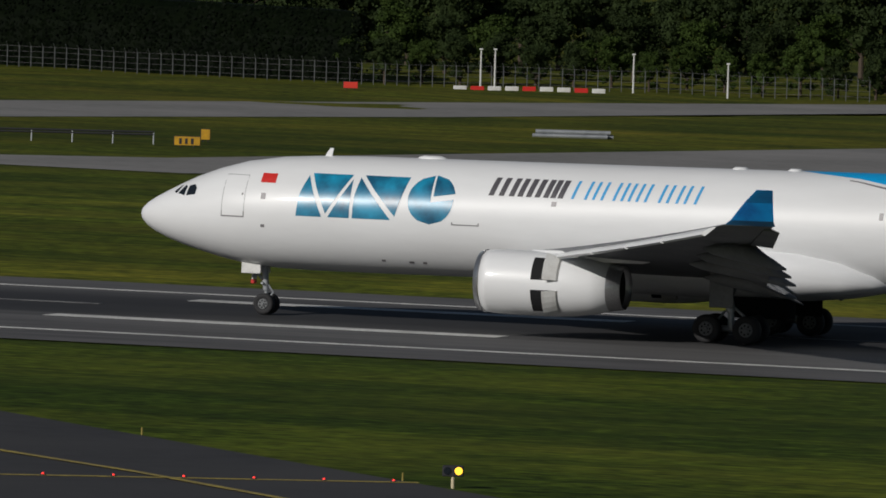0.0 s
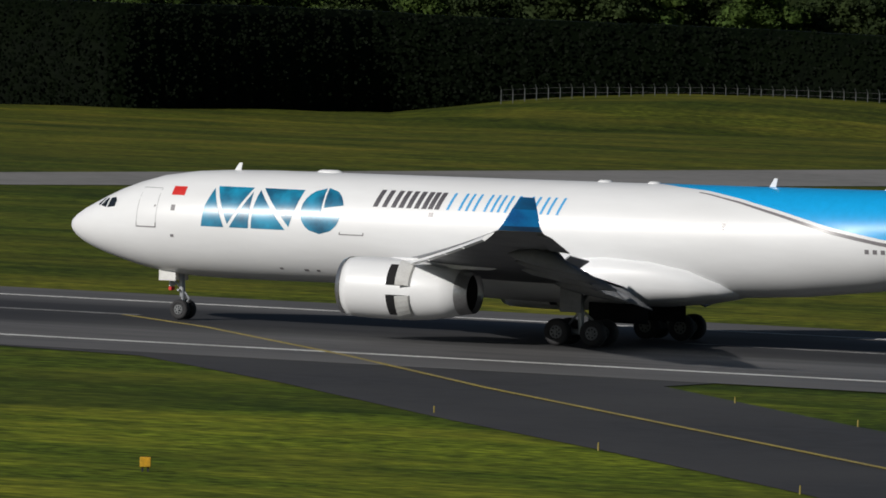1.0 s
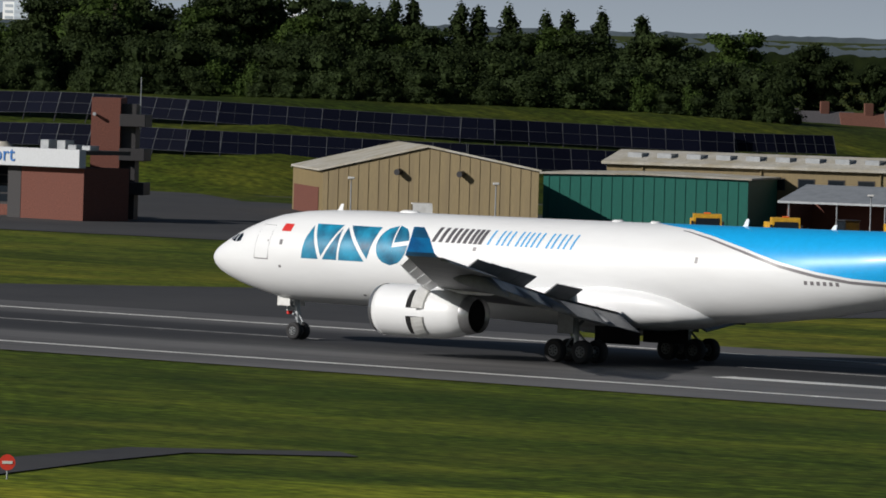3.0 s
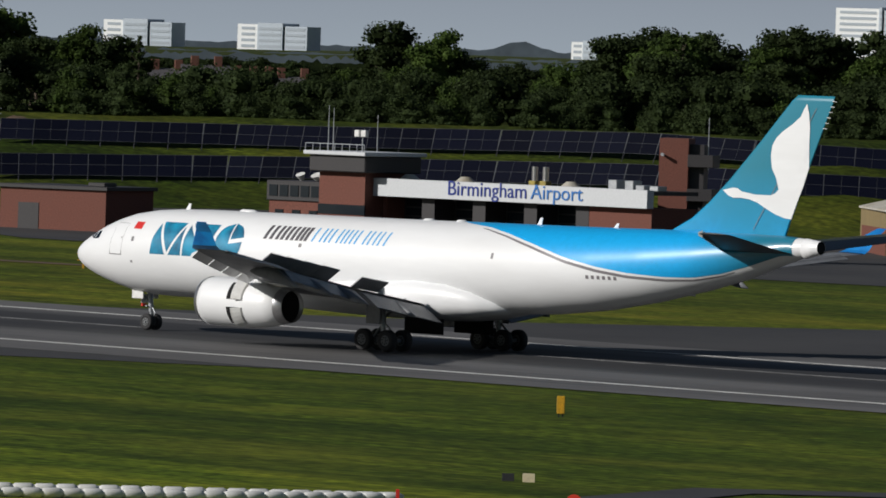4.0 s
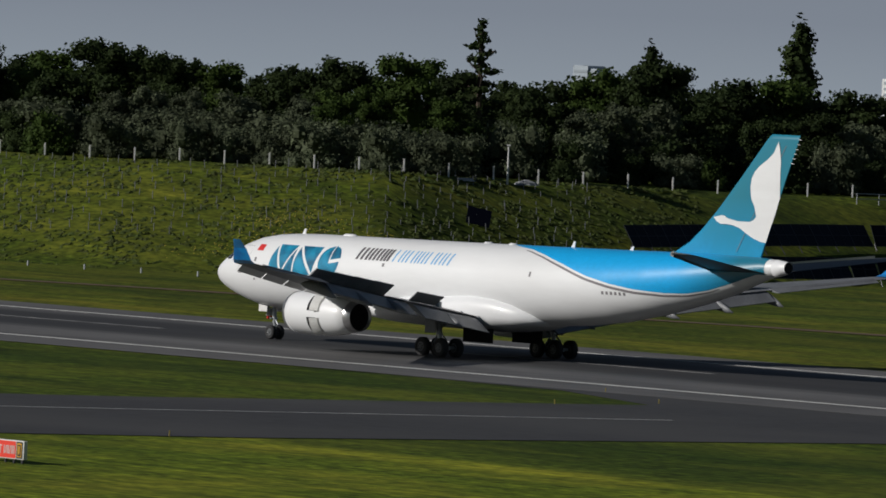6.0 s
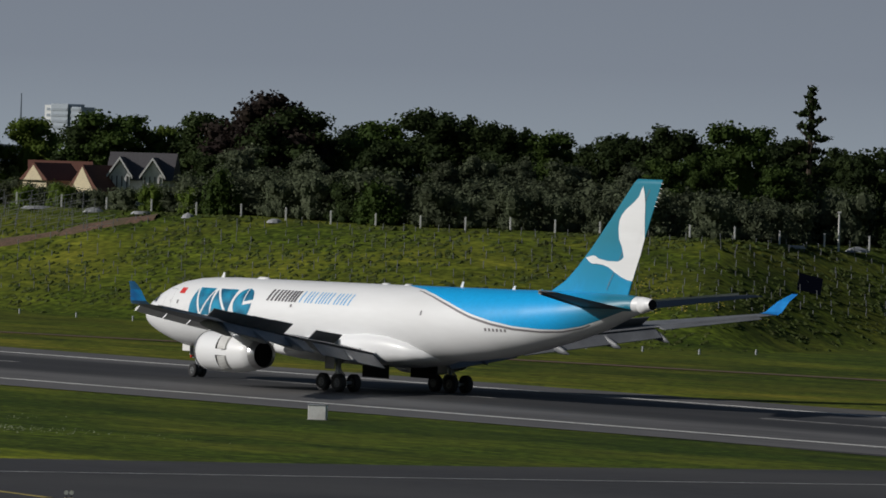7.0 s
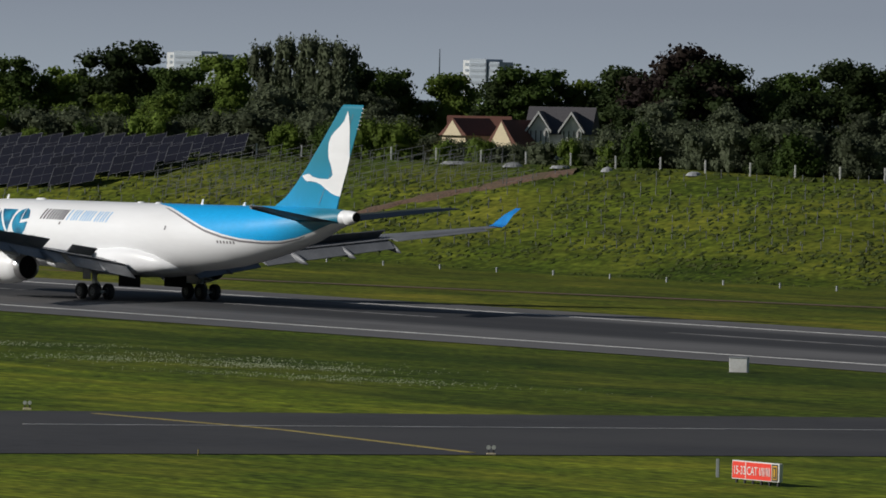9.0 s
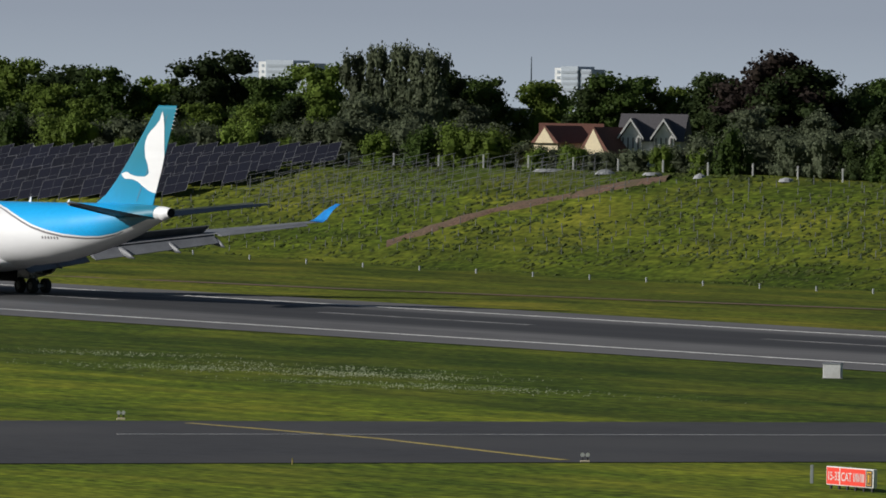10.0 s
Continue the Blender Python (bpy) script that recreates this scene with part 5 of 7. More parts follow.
def wall_frame(p, q):
    """A frame at p whose x runs towards q and whose -y faces the viewer."""
    a = math.degrees(math.atan2(q[1] - p[1], q[0] - p[0]))
    return pose(p[0], p[1], ground_z(*p), 0, 0, a), math.dist(p, q)


def gable_shed(name, p, q, depth, eave_l, ridge, eave_r, wall, roof, label, brick_to=0.0, windows=(), ridge_u=0.5, skew=0.0):
    """A shed with its gable towards the viewer; depth runs back, skewed sideways."""
    m, w = wall_frame(p, q)
    t = thing(name, m, label, "building")
    bm = bmesh.new()
    prof = [(0, -0.5), (w, -0.5), (w, eave_r), (w * ridge_u, ridge), (0, eave_l)]
    loft(bm, [[(x, 0, z) for x, z in prof], [(x + skew, depth, z) for x, z in prof]])
    bmesh.ops.recalc_face_normals(bm, faces=bm.faces[:])
    part("wall", bm, wall, t)
    rb = bmesh.new()
    o = 0.35
    top = [(-o, eave_l + 0.02), (w * ridge_u, ridge + 0.06), (w + o, eave_r + 0.02), (w + o, eave_r + 0.2), (w * ridge_u, ridge + 0.26), (-o, eave_l + 0.2)]
    loft(rb, [[(x, -0.25, z) for x, z in top], [(x + skew, depth + 0.3, z) for x, z in top]])
    bmesh.ops.recalc_face_normals(rb, faces=rb.faces[:])
    part("roof", rb, roof, t)
    if brick_to:
        part("brick_base", nb(0.02, -0.06, -0.5, w - 0.02, 0.0, brick_to), BRICK, t, "red brick base")
    k = 0.0
    rib = bpy.data.meshes.new("cladding_rib")
    bmr = nb(-0.04, -0.05, 0, 0.04, 0.0, 1.0)
    bmr.to_mesh(rib), bmr.free()
    rib.materials.append(wall)
    x = 0.5
    while x < w - 0.3:
        h = eave_l + (ridge - eave_l) * x / (w * ridge_u) if x < w * ridge_u else ridge + (eave_r - ridge) * (x - w * ridge_u) / (w * (1 - ridge_u))
        ob = new("cladding_rib", rib)
        ob.parent = t
        ob.matrix_basis = Matrix.Translation((x, 0, max(0.02, brick_to))) @ Matrix.Diagonal((1, 1, h - max(0.02, brick_to) - 0.05, 1))
        x += 1.0
    for x0, z0, x1, z1 in windows:
        wn_ = part("window", nb(x0, -0.09, z0, x1, 0.02, z1), GLASS, t, "dark window")
        fr = bmesh.new()
        for a in ((x0 - 0.06, z0 - 0.06, x1 + 0.06, z0), (x0 - 0.06, z1, x1 + 0.06, z1 + 0.06), (x0 - 0.06, z0, x0, z1), (x1, z0, x1 + 0.06, z1)):
            box(fr, a[0], -0.12, a[1], a[2], 0.0, a[3])
        part("window_frame", fr, DARK_CLAD, wn_)
    return t, w


def hall():
    """The long tan hall with its row of windows over a brick base."""
    m, w = wall_frame(polar(37.9, 858), polar(33.60, 838))
    t = thing("workshop_hall", m, "long tan-clad workshop hall with pale roof and brick base", "building")
    h = 5.1
    part("wall", nb(0, 0, 1.9, w, 10, h), TAN_CLAD, t, "tan profiled cladding")
    part("brick_base", nb(0.05, 0.1, -0.5, w - 0.05, 9.9, 1.9), BRICK, t, "dark red brick base")
    rb = bmesh.new()
    loft(rb, [[(x, -0.5, h), (x, -0.5, h + 0.25), (x, 5.0, h + 1.35), (x, 10.5, h + 0.25), (x, 10.5, h)] for x in (-0.4, w + 0.4)])
    bmesh.ops.recalc_face_normals(rb, faces=rb.faces[:])
    roof = part("roof", rb, PALE_ROOF, t, "pale weathered sheet roof")
    for k in range(22):
        x = 2.2 + k * (w - 4.4) / 21
        part("rooflight", nb(x - 0.7, 1.6, h + 0.5, x + 0.7, 3.6, h + 1.12, m=None), GALV, roof, "grey rooflight")
        wo = part("window", nb(x - 0.75, -0.05, 3.25, x + 0.75, 0.03, 4.2), GLASS, t, "dark upper window")
        part("window_frame", nb(x - 0.85, -0.04, 3.15, x + 0.85, 0.02, 4.3), DARK_CLAD, wo)
        if k % 4 == 0:
            part("rainwater_pipe", tube(bmesh.new(), (x + 1.45, -0.12, h), (x + 1.45, -0.12, 0.1), 0.07, 0.07, 8), TAN_CLAD, t)
    for x in (w - 6.5, w - 14, w - 24, w - 34):
        part("loading_door", nb(x - 2.0, 0.02, -0.3, x + 2.0, 0.12, 3.0), DARK_CLAD, t, "dark loading door")
    for x in (w - 10.5, w - 19, w - 29):
        part("window", nb(x - 0.8, 0.02, 0.9, x + 0.8, 0.12, 1.7), GLASS, t, "dark lower window")
    # canopy store in front
    m, w = wall_frame(polar(36.75, 818), polar(35.78, 812))
    c = thing("open_store", m, "open brick store under a pale metal canopy roof", "building")
    part("back_wall", nb(0.2, 5.0, -0.5, w - 0.2, 5.3, 3.0), BRICK, c)
    part("end_wall", nb(0.0, 0.0, -0.5, 0.3, 5.3, 3.0), BRICK, c)
    rb = bmesh.new()
    loft(rb, [[(x, -0.8, 2.95), (x, -0.8, 3.15), (x, 5.6, 4.6), (x, 5.6, 4.4)] for x in (-0.6, w + 0.6)])
    bmesh.ops.recalc_face_normals(rb, faces=rb.faces[:])
    part("canopy_roof", rb, GALV, c, "pale grey metal canopy")
    for k in range(4):
        part("post", tube(bmesh.new(), (0.4 + k * (w - 0.8) / 3, -0.5, -0.4), (0.4 + k * (w - 0.8) / 3, -0.5, 3.0), 0.08, 0.08, 8), GALV, c)


hall()
C_, Rr, Ll = polar(32.76, 836), polar(31.6, 832), polar(33.29, 872)
m_, w_ = wall_frame(C_, Rr)
loc = m_.inverted() @ Vector((*Ll, ground_z(*Ll)))
gable_shed("workshop", C_, Rr, loc.y, 4.25, 5.0, 4.2, TAN_CLAD, PALE_ROOF, "tan-clad workshop with a low pale roof and brick base", 1.3,
           ((1.2, 3.0, 2.9, 3.75), (5.8, 3.0, 7.4, 3.75), (8.4, 3.0, 10.2, 3.75), (13.4, 3.0, 15.0, 3.75)), 0.4, loc.x)
C2, R2, L2 = polar(39.70, 830), polar(38.33, 822), polar(39.89, 850)
m2, w2_ = wall_frame(C2, R2)
loc2 = m2.inverted() @ Vector((*L2, ground_z(*L2)))
SHED, SHED_W = gable_shed("store_shed", C2, R2, loc2.y, 4.15, 6.6, 4.75, TAN_CLAD, PALE_ROOF, "tan ribbed metal shed with a pale roof", 0.0, (), 0.49, loc2.x)
for u in (0.36, 0.65):
    part("vent_pipe", tube(bmesh.new(), (SHED_W * u, -0.9, 4.3), (SHED_W * u, 0.1, 4.35), 0.28, 0.28, 14), DARK_METAL, SHED, "dark round vent pipe")
sd = bmesh.new()
dx, dy = loc2.x / loc2.y, 1.0
for a, b in ((2.0, 16.0),):
    vv = [(dx * a - 0.05, a, 0), (dx * b - 0.05, b, 0), (dx * b - 0.05, b, 2.6), (dx * a - 0.05, a, 2.6)]
    sd.faces.new([sd.verts.new(v) for v in vv])
ex = bmesh.ops.extrude_face_region(sd, geom=sd.faces[:])
bmesh.ops.translate(sd, vec=(-0.06, 0, 0), verts=[v for v in ex["geom"] if isinstance(v, bmesh.types.BMVert)])
part("roller_door", sd, BRICK, SHED, "dull red roller door")
gable_shed("green_shed", polar(38.30, 842), polar(37.0, 838), 14, 4.35, 4.5, 4.35, GREEN_CLAD, PALE_ROOF, "dark green clad shed with a pale flat roof edge", 0.0)


def text_part(body, size, m, material, parent, name="lettering", depth=0.03):
    cu = bpy.data.curves.new(name, "FONT")
    cu.body, cu.size, cu.extrude = body, size, depth
    cu.resolution_u = 4
    tmp = bpy.data.objects.new(name, cu)
    scene.collection.objects.link(tmp)
    dg = bpy.context.evaluated_depsgraph_get()
    me = bpy.data.meshes.new_from_object(tmp.evaluated_get(dg))
    bpy.data.objects.remove(tmp)
    me.materials.clear()
    me.materials.append(material)
    xs = [v.co.x for v in me.vertices]
    ob = new(name, me)
    ob.parent = parent
    ob.matrix_basis = m
    return ob, max(xs) - min(xs)


def fire_station():
    p, q = (-549.0, 590.0), (-516.8, 590.0)
    m, w = wall_frame(p, q)
    t = thing("fire_station", m, "low red-brick fire station with dark bay doors under a pale fascia", "building")
    part("fascia", nb(-0.2, -0.9, 4.45, w + 0.2, 0.0, 6.05, 0.03), FASCIA, t, "pale grey fascia board")
    part("roof", nb(-0.1, -0.5, 5.6, w + 0.1, 6, 5.95), DARK_CLAD, t)
    part("wall", nb(w * 0.775, 0.0, -0.5, w, 6, 4.45), BRICK, t, "red brick end wall")
    part("side_wall", nb(0, 0.3, -0.5, 0.5, 6, 4.45), BRICK, t)
    part("back_wall", nb(0.5, 5.7, -0.5, w * 0.775, 6, 5.6), BRICK, t)
    for k in range(4):
        x0, x1 = w * (0.015 + 0.19 * k), w * (0.155 + 0.19 * k)
        d = part("bay_door", nb(x0, 2.65, -0.1, x1, 2.8, 4.4), DARK_CLAD, t, "dark glazed bay door")
        for j in range(4):
            part("door_pane", nb(x0 + 0.25, 2.58, 1.2 + j * 0.8, x1 - 0.25, 2.66, 1.85 + j * 0.8), GLASS, d, "dark reflecting pane")
        part("door_foot", nb(x0 + 0.1, 2.6, 0.0, x1 - 0.1, 2.66, 0.95), BRICK, d, "dull red lower door panel")
        part("pier", nb(x1 + 0.05, 0.0, -0.5, x1 + w * 0.05 - 0.05, 2.8, 4.45), DARK_CLAD, t, "dark pier between the doors")
    # sign wording
    wd = w * 0.50
    a, la = text_part("Birmingham", 1.0, pose(0, 0, 0), SIGN_BLUE, t)
    b, lb = text_part("Airport", 1.0, pose(0, 0, 0), SIGN_LIGHT_BLUE, t)
    k = wd / (la + lb + 0.33)
    for ob, x in ((a, 0.0), (b, la + 0.33)):
        ob.matrix_basis = Matrix.Translation((w * 0.275 + x * k, -0.94, 4.85)) @ pose(0, 0, 0, 90, 0, 0) @ Matrix.Diagonal((k, k * 0.92, 1, 1))
    a["label"], b["label"] = "dark blue sign lettering", "mid blue sign lettering"
    for x, s in ((w * 0.46, 0.35), (w * 0.50, 0.35)):
        part("flue", tube(bmesh.new(), (x, 4, 5.9), (x, 4, 7.6), s * 0.8, s * 0.8, 12), BARE_METAL, t, "shiny roof flue")
        part("flue_cap", nb(x - 0.4, 3.6, 5.9, x + 0.4, 4.4, 6.35, 0.05), YLINE, t, "dull yellow flue base")
    for x in (1.6, w * 0.26, w * 0.65):
        part("roof_dome", tube(bmesh.new(), (x, 2, 5.95), (x, 2, 6.45), 1.0, 0.4, 16), PALE_ROOF, t, "pale roof dome")
    for x in (w * 0.80, w * 0.86, w * 0.90, w * 0.95):
        part("roof_unit", nb(x - 0.5, 2, 5.95, x + 0.5, 3.2, 6.6 + 0.3 * math.sin(x), 0.05), GALV, t, "grey roof plant unit")
    # watch room
    tw = thing("watch_tower", pose(-557.3, 588.0, ground_z(-560, 588)), "brick watch tower with a dark glazed cab and pale railing", "tower")
    part("shaft", nb(2.6, 0, -0.5, 8.2, 6, 6.4), BRICK, tw, "red brick shaft")
    part("window_band", nb(2.55, -0.05, 2.6, 8.25, 0.1, 3.5), GLASS, tw)
    part("cab", nb(2.0, -0.8, 6.4, 8.9, 6.6, 7.9, 0.1), DARK_CLAD, tw, "dark glazed cab")
    part("parapet", nb(1.6, -1.2, 7.9, 9.2, 7, 8.25, 0.05), FASCIA, tw, "pale parapet")
    for k in range(9):
        part("rail_post", tube(bmesh.new(), (1.8 + k * 0.9, -1.1, 8.2), (1.8 + k * 0.9, -1.1, 8.9), 0.04, 0.04, 6), GALV, tw)
    part("rail", tube(bmesh.new(), (1.8, -1.1, 8.9), (9.0, -1.1, 8.9), 0.04, 0.04, 6), GALV, tw)
    for x, h in ((2.6, 12.3), (3.2, 12.1), (8.6, 11.6)):
        part("mast", tube(bmesh.new(), (x, 1, 8), (x, 1, h), 0.05, 0.03, 6), GALV, tw, "thin radio mast")
    for x in (6.4, 7.2):
        part("lamp_box", nb(x - 0.3, 0.6, 9.6, x + 0.3, 1.0, 10.2, 0.05), WHITE_PAINT, tw, "white lamp box")
    part("cluster_post", tube(bmesh.new(), (6.8, 1, 8), (6.8, 1, 10.0), 0.06, 0.05, 6), GALV, tw)
    part("annex", nb(-4.0, 0.5, -0.5, 2.6, 9, 3.6), BRICK, tw, "brick annex")
    part("annex_top", nb(-4.2, 0.3, 3.6, 2.6, 9, 5.4, 0.05), DARK_CLAD, tw, "dark panelled upper storey")
    for k in range(5):
        part("annex_pane", nb(-3.8 + k * 1.3, 0.22, 4.0, -2.8 + k * 1.3, 0.31, 5.0), GLASS, tw)
    for k in range(3):
        part("annex_window", nb(-3.2 + k * 2.1, 0.42, 1.9, -2.2 + k * 2.1, 0.52, 2.8), GLASS, tw)
    for x, r in ((-1.4, 0.45), (0.6, 0.55), (1.3, 0.4)):
        part("roof_dish", tube(bmesh.new(), (x, 2, 5.4), (x, 1.7, 6.0), 0.15, r, 14), WHITE_PAINT, tw, "white roof dish")
    # drill tower
    dt = thing("drill_tower", pose(*polar(41.18, 795), ground_z(*polar(41.18, 795)), 0, 0, 30), "tall red-brick drill tower with dark balconies", "tower")
    part("shaft", nb(0, 0, -0.5, 2.6, 3.0, 10.7), BRICK, dt, "red brick shaft")
    part("rear_stair", nb(2.6, 0.6, -0.5, 3.9, 2.6, 10.2), DARK_CLAD, dt, "dark stair shaft")
    for z in (2.2, 5.2, 8.2):
        part("balcony", nb(2.6, -0.3, z, 4.9, 2.9, z + 1.1, 0.04), DARK_CLAD, dt, "dark balcony")
    part("mast", tube(bmesh.new(), (4.2, 1, 8), (4.2, 1, 12.6), 0.06, 0.04, 6), GALV, dt, "thin mast")
    part("lamp", tube(bmesh.new(), (0.4, -0.1, 9.2), (0.4, -0.7, 9.25), 0.12, 0.16, 8), GALV, dt)


fire_station()
br = thing("brick_store", pose(*polar(45.35, 822), ground_z(*polar(45.35, 822)), 0, 0, 12), "low dark red-brick store", "building")
part("wall", nb(0, 0, -0.5, 11.4, 8, 3.7), BRICK, br)
part("roof", nb(-0.3, -0.3, 3.7, 11.7, 8.3, 4.05, 0.04), DARK_CLAD, br)
part("roof_unit", nb(8.8, 1, 4.05, 10.6, 3, 4.4, 0.05), DARK_CLAD, br)
part("door", nb(2, -0.06, -0.1, 4.2, 0.02, 2.4), DARK_CLAD, br)
ct = thing("flat_store", pose(*polar(47.05, 800), ground_z(*polar(47.05, 800)), 0, 0, 10), "low flat-roofed store with a pale roof edge", "building")
part("wall", nb(0, 0, -0.5, 9.5, 6, 2.0), DARK_CLAD, ct)
part("roof", nb(-0.3, -0.3, 2.0, 9.8, 6.3, 2.4, 0.04), FASCIA, ct)


# ---------------------------------------------------------------- vehicles in the yard
def truck(az, r, turn, label, tall=2.9, long=False, body=None):
    x, y, z = spot(az, r, 0.06)
    t = thing("truck", pose(x, y, z, 0, 0, az + turn), label, "truck", "airfield vehicles in the yard")
    cab = bmesh.new()
    loft(cab, [[(-1.2, a, zz), (1.2, a, zz), (1.2, b, zz), (-1.2, b, zz)] for zz, a, b in ((0.75, 0, 2.1), (1.6, -0.05, 2.1), (tall - 0.15, 0.3, 2.1), (tall, 0.45, 2.0))])
    c = part("cab", cab, YELLOW, t, "yellow cab")
    ws = bmesh.new()
    z0, z1 = 1.62, tall - 0.35
    loft(ws, [[(-1.08, -0.08 + 0.05, z0), (1.08, -0.03, z0), (1.08, 0.10, z0), (-1.08, 0.10, z0)], [(-1.0, 0.2, z1), (1.0, 0.2, z1), (1.0, 0.36, z1), (-1.0, 0.36, z1)]])
    part("windscreen", ws, GLASS, c, "dark windscreen")
    part("grille", nb(-1.0, -0.09, 0.78, 1.0, 0.0, 1.38, 0.02), DARK_METAL, c, "dark grille")
    part("bumper", nb(-1.22, -0.2, 0.4, 1.22, 0.2, 0.78, 0.05), DARK_METAL, c)
    for s in (-0.95, 0.95):
        part("headlight", nb(s - 0.18, -0.22, 0.5, s + 0.18, -0.18, 0.68), WHITE_PAINT, c, "headlight")
        part("mirror", nb(s * 1.38 - 0.1, 0.0, 1.6, s * 1.38 + 0.1, 0.08, 2.2), DARK_METAL, c)
    part("beacon_bar", nb(-0.3, 0.85, tall, 0.3, 1.05, tall + 0.12, 0.03), ORANGE, c, "amber beacon bar")
    ln = 7.5 if long else 5.5
    part("load_body", nb(-1.15, 2.3, 0.95, 1.15, 2.3 + ln, (tall - 0.5) if body is None else body, 0.05), YELLOW if body is None else DARK_CLAD, t, "truck body")
    part("chassis", nb(-0.5, 0.3, 0.5, 0.5, 2.2 + ln, 0.95), DARK_METAL, t)
    for yy in (1.0, ln - 0.2, ln + 1.1):
        for s in (-1.0, 1.0):
            part("tyre", tube(bmesh.new(), (s - 0.15, yy, 0.5), (s + 0.15, yy, 0.5), 0.5, 0.5, 14), RUBBER, t)
    return t


def car(az, r, turn, paint, label, h=1.5, ln=4.4, name="car"):
    x, y, z = spot(az, r, 0.06)
    t = thing(name, pose(x, y, z, 0, 0, az + turn), label, name, "airfield vehicles in the yard")
    bm = bmesh.new()
    prof = [(0, 0.35), (0.05, 0.75), (ln * 0.22, 0.92), (ln * 0.36, h), (ln * 0.75, h), (ln * 0.93, 0.95), (ln, 0.8), (ln, 0.35)]
    loft(bm, [[(xx, yy, zz) for xx, zz in prof] for yy in (-0.85, 0.85)])
    b = part("body", bm, paint, t)
    for yy in (-0.87, 0.83):
        wb = bmesh.new()
        loft(wb, [[(ln * 0.28, yy, 0.95), (ln * 0.39, yy, h - 0.1), (ln * 0.73, yy, h - 0.1), (ln * 0.86, yy, 0.97)], [(ln * 0.28, yy + 0.04, 0.95), (ln * 0.39, yy + 0.04, h - 0.1), (ln * 0.73, yy + 0.04, h - 0.1), (ln * 0.86, yy + 0.04, 0.97)]])
        part("side_glass", wb, GLASS, b, "dark side glass")
    for xx in (ln * 0.18, ln * 0.82):
        for yy in (-0.75, 0.75):
            part("tyre", tube(bmesh.new(), (xx, yy - 0.12, 0.33), (xx, yy + 0.12, 0.33), 0.33, 0.33, 14), RUBBER, t)
    return t


for az, r, tn, tall in ((37.25, 770, 3, 2.8), (36.75, 766, 6, 2.8), (36.0, 768, 5, 2.9), (35.45, 772, -4, 2.9), (34.42, 762, 3, 2.9), (33.62, 764, 2, 3.2), (33.26, 766, -3, 2.6), (32.94, 764, 2, 3.1), (32.56, 764, 0, 2.9), (32.05, 768, 4, 2.7), (30.72, 772, -8, 2.6), (31.78, 780, 5, 2.5), (35.05, 785, -5, 2.8), (34.7, 782, 6, 2.5), (33.9, 784, 3, 2.5)):
    truck(az, r, tn, "yellow airfield truck parked facing the runway", tall, body=None if tall > 2.75 else 2.2)
for az, r, tn in ((35.25, 768, 40), (34.15, 770, 60), (33.45, 772, 30), (32.25, 772, 50), (31.95, 776, 70), (35.8, 776, 20), (36.35, 774, 30), (32.75, 778, 60)):
    t = thing("loader", pose(*spot(az, r, 0.06), 0, 0, az + tn), "dark and yellow wheeled loader parked in the yard", "loader", "airfield vehicles in the yard")
    part("frame", nb(-0.9, -1.6, 0.5, 0.9, 1.8, 1.25, 0.06), YELLOW, t)
    part("cab", nb(-0.75, -0.5, 1.25, 0.75, 0.9, 2.5, 0.08), GLASS, t, "dark glazed cab")
    part("cab_roof", nb(-0.8, -0.55, 2.5, 0.8, 0.95, 2.62, 0.03), DARK_METAL, t)
    part("bucket", nb(-1.1, -2.5, 0.2, 1.1, -1.7, 0.9, 0.08), DARK_METAL, t)
    for yy in (-0.95, 1.1):
        for s in (-0.95, 0.95):
            part("tyre", tube(bmesh.new(), (s - 0.2, yy, 0.6), (s + 0.2, yy, 0.6), 0.6, 0.6, 14), RUBBER, t)
truck(29.5, 778, 62, "yellow airfield truck parked side-on in the yard", 2.8, True, 1.6)
truck(30.1, 782, 80, "yellow crane truck parked side-on in the yard", 2.3, True, 1.5)
JIB = thing("crane_lorry_jib", pose(*spot(33.66, 793, 0.06), 0, 0, 33), "yellow folded loader crane on its base", "crane", "airfield vehicles in the yard")
part("column", tube(bmesh.new(), (0, 0, 0), (0, 0, 3.4), 0.25, 0.2, 10), YELLOW, JIB)
part("jib", nb(-0.2, -0.2, 3.2, 0.25, 1.0, 4.6, 0.05), YELLOW, JIB)
for az, r, tn, pt, lb in ((36.95, 770, 85, WHITE_PAINT, "white car parked in the yard"), (36.55, 765, 95, WHITE_PAINT, "white car parked in the yard"), (33.38, 800, 90, GALV, "silver car parked in the yard"), (31.2, 790, 88, DARK_METAL, "dark car parked in the yard"),
                         (44.42, 782, 95, DARK_METAL, "dark car parked by the fire station"), (43.95, 780, 90, GALV, "silver-grey car parked by the fire station"), (41.0, 800, 90, DARK_METAL, "dark car parked by the fire station"), (31.05, 792, 90, SIGN_BLUE, "blue car parked in the yard")):
    car(az, r, tn, pt, lb)
car(34.28, 792, 95, WHITE_PAINT, "white high-roofed van parked among the trucks", 2.5, 5.8, "van")
car(39.05, 792, 95, WHITE_PAINT, "white van with roof gear beside the shed", 2.3, 5.2, "van")


def plain_box(name, az, r, w, d, h, material, label, cat, turn=0, parts=()):
    t = thing(name, pose(*spot(az, r, 0.05), 0, 0, az + turn), label, cat)
    part("body", nb(-w / 2, 0, 0, w / 2, d, h, 0.04), material, t)
    for k in range(max(2, int(w / 0.5))):
        x = -w / 2 + (k + 0.5) * w / max(2, int(w / 0.5))
        part("side_rib", nb(x - 0.05, -0.05, 0.1, x + 0.05, 0.0, h - 0.1), material, t)
    return t


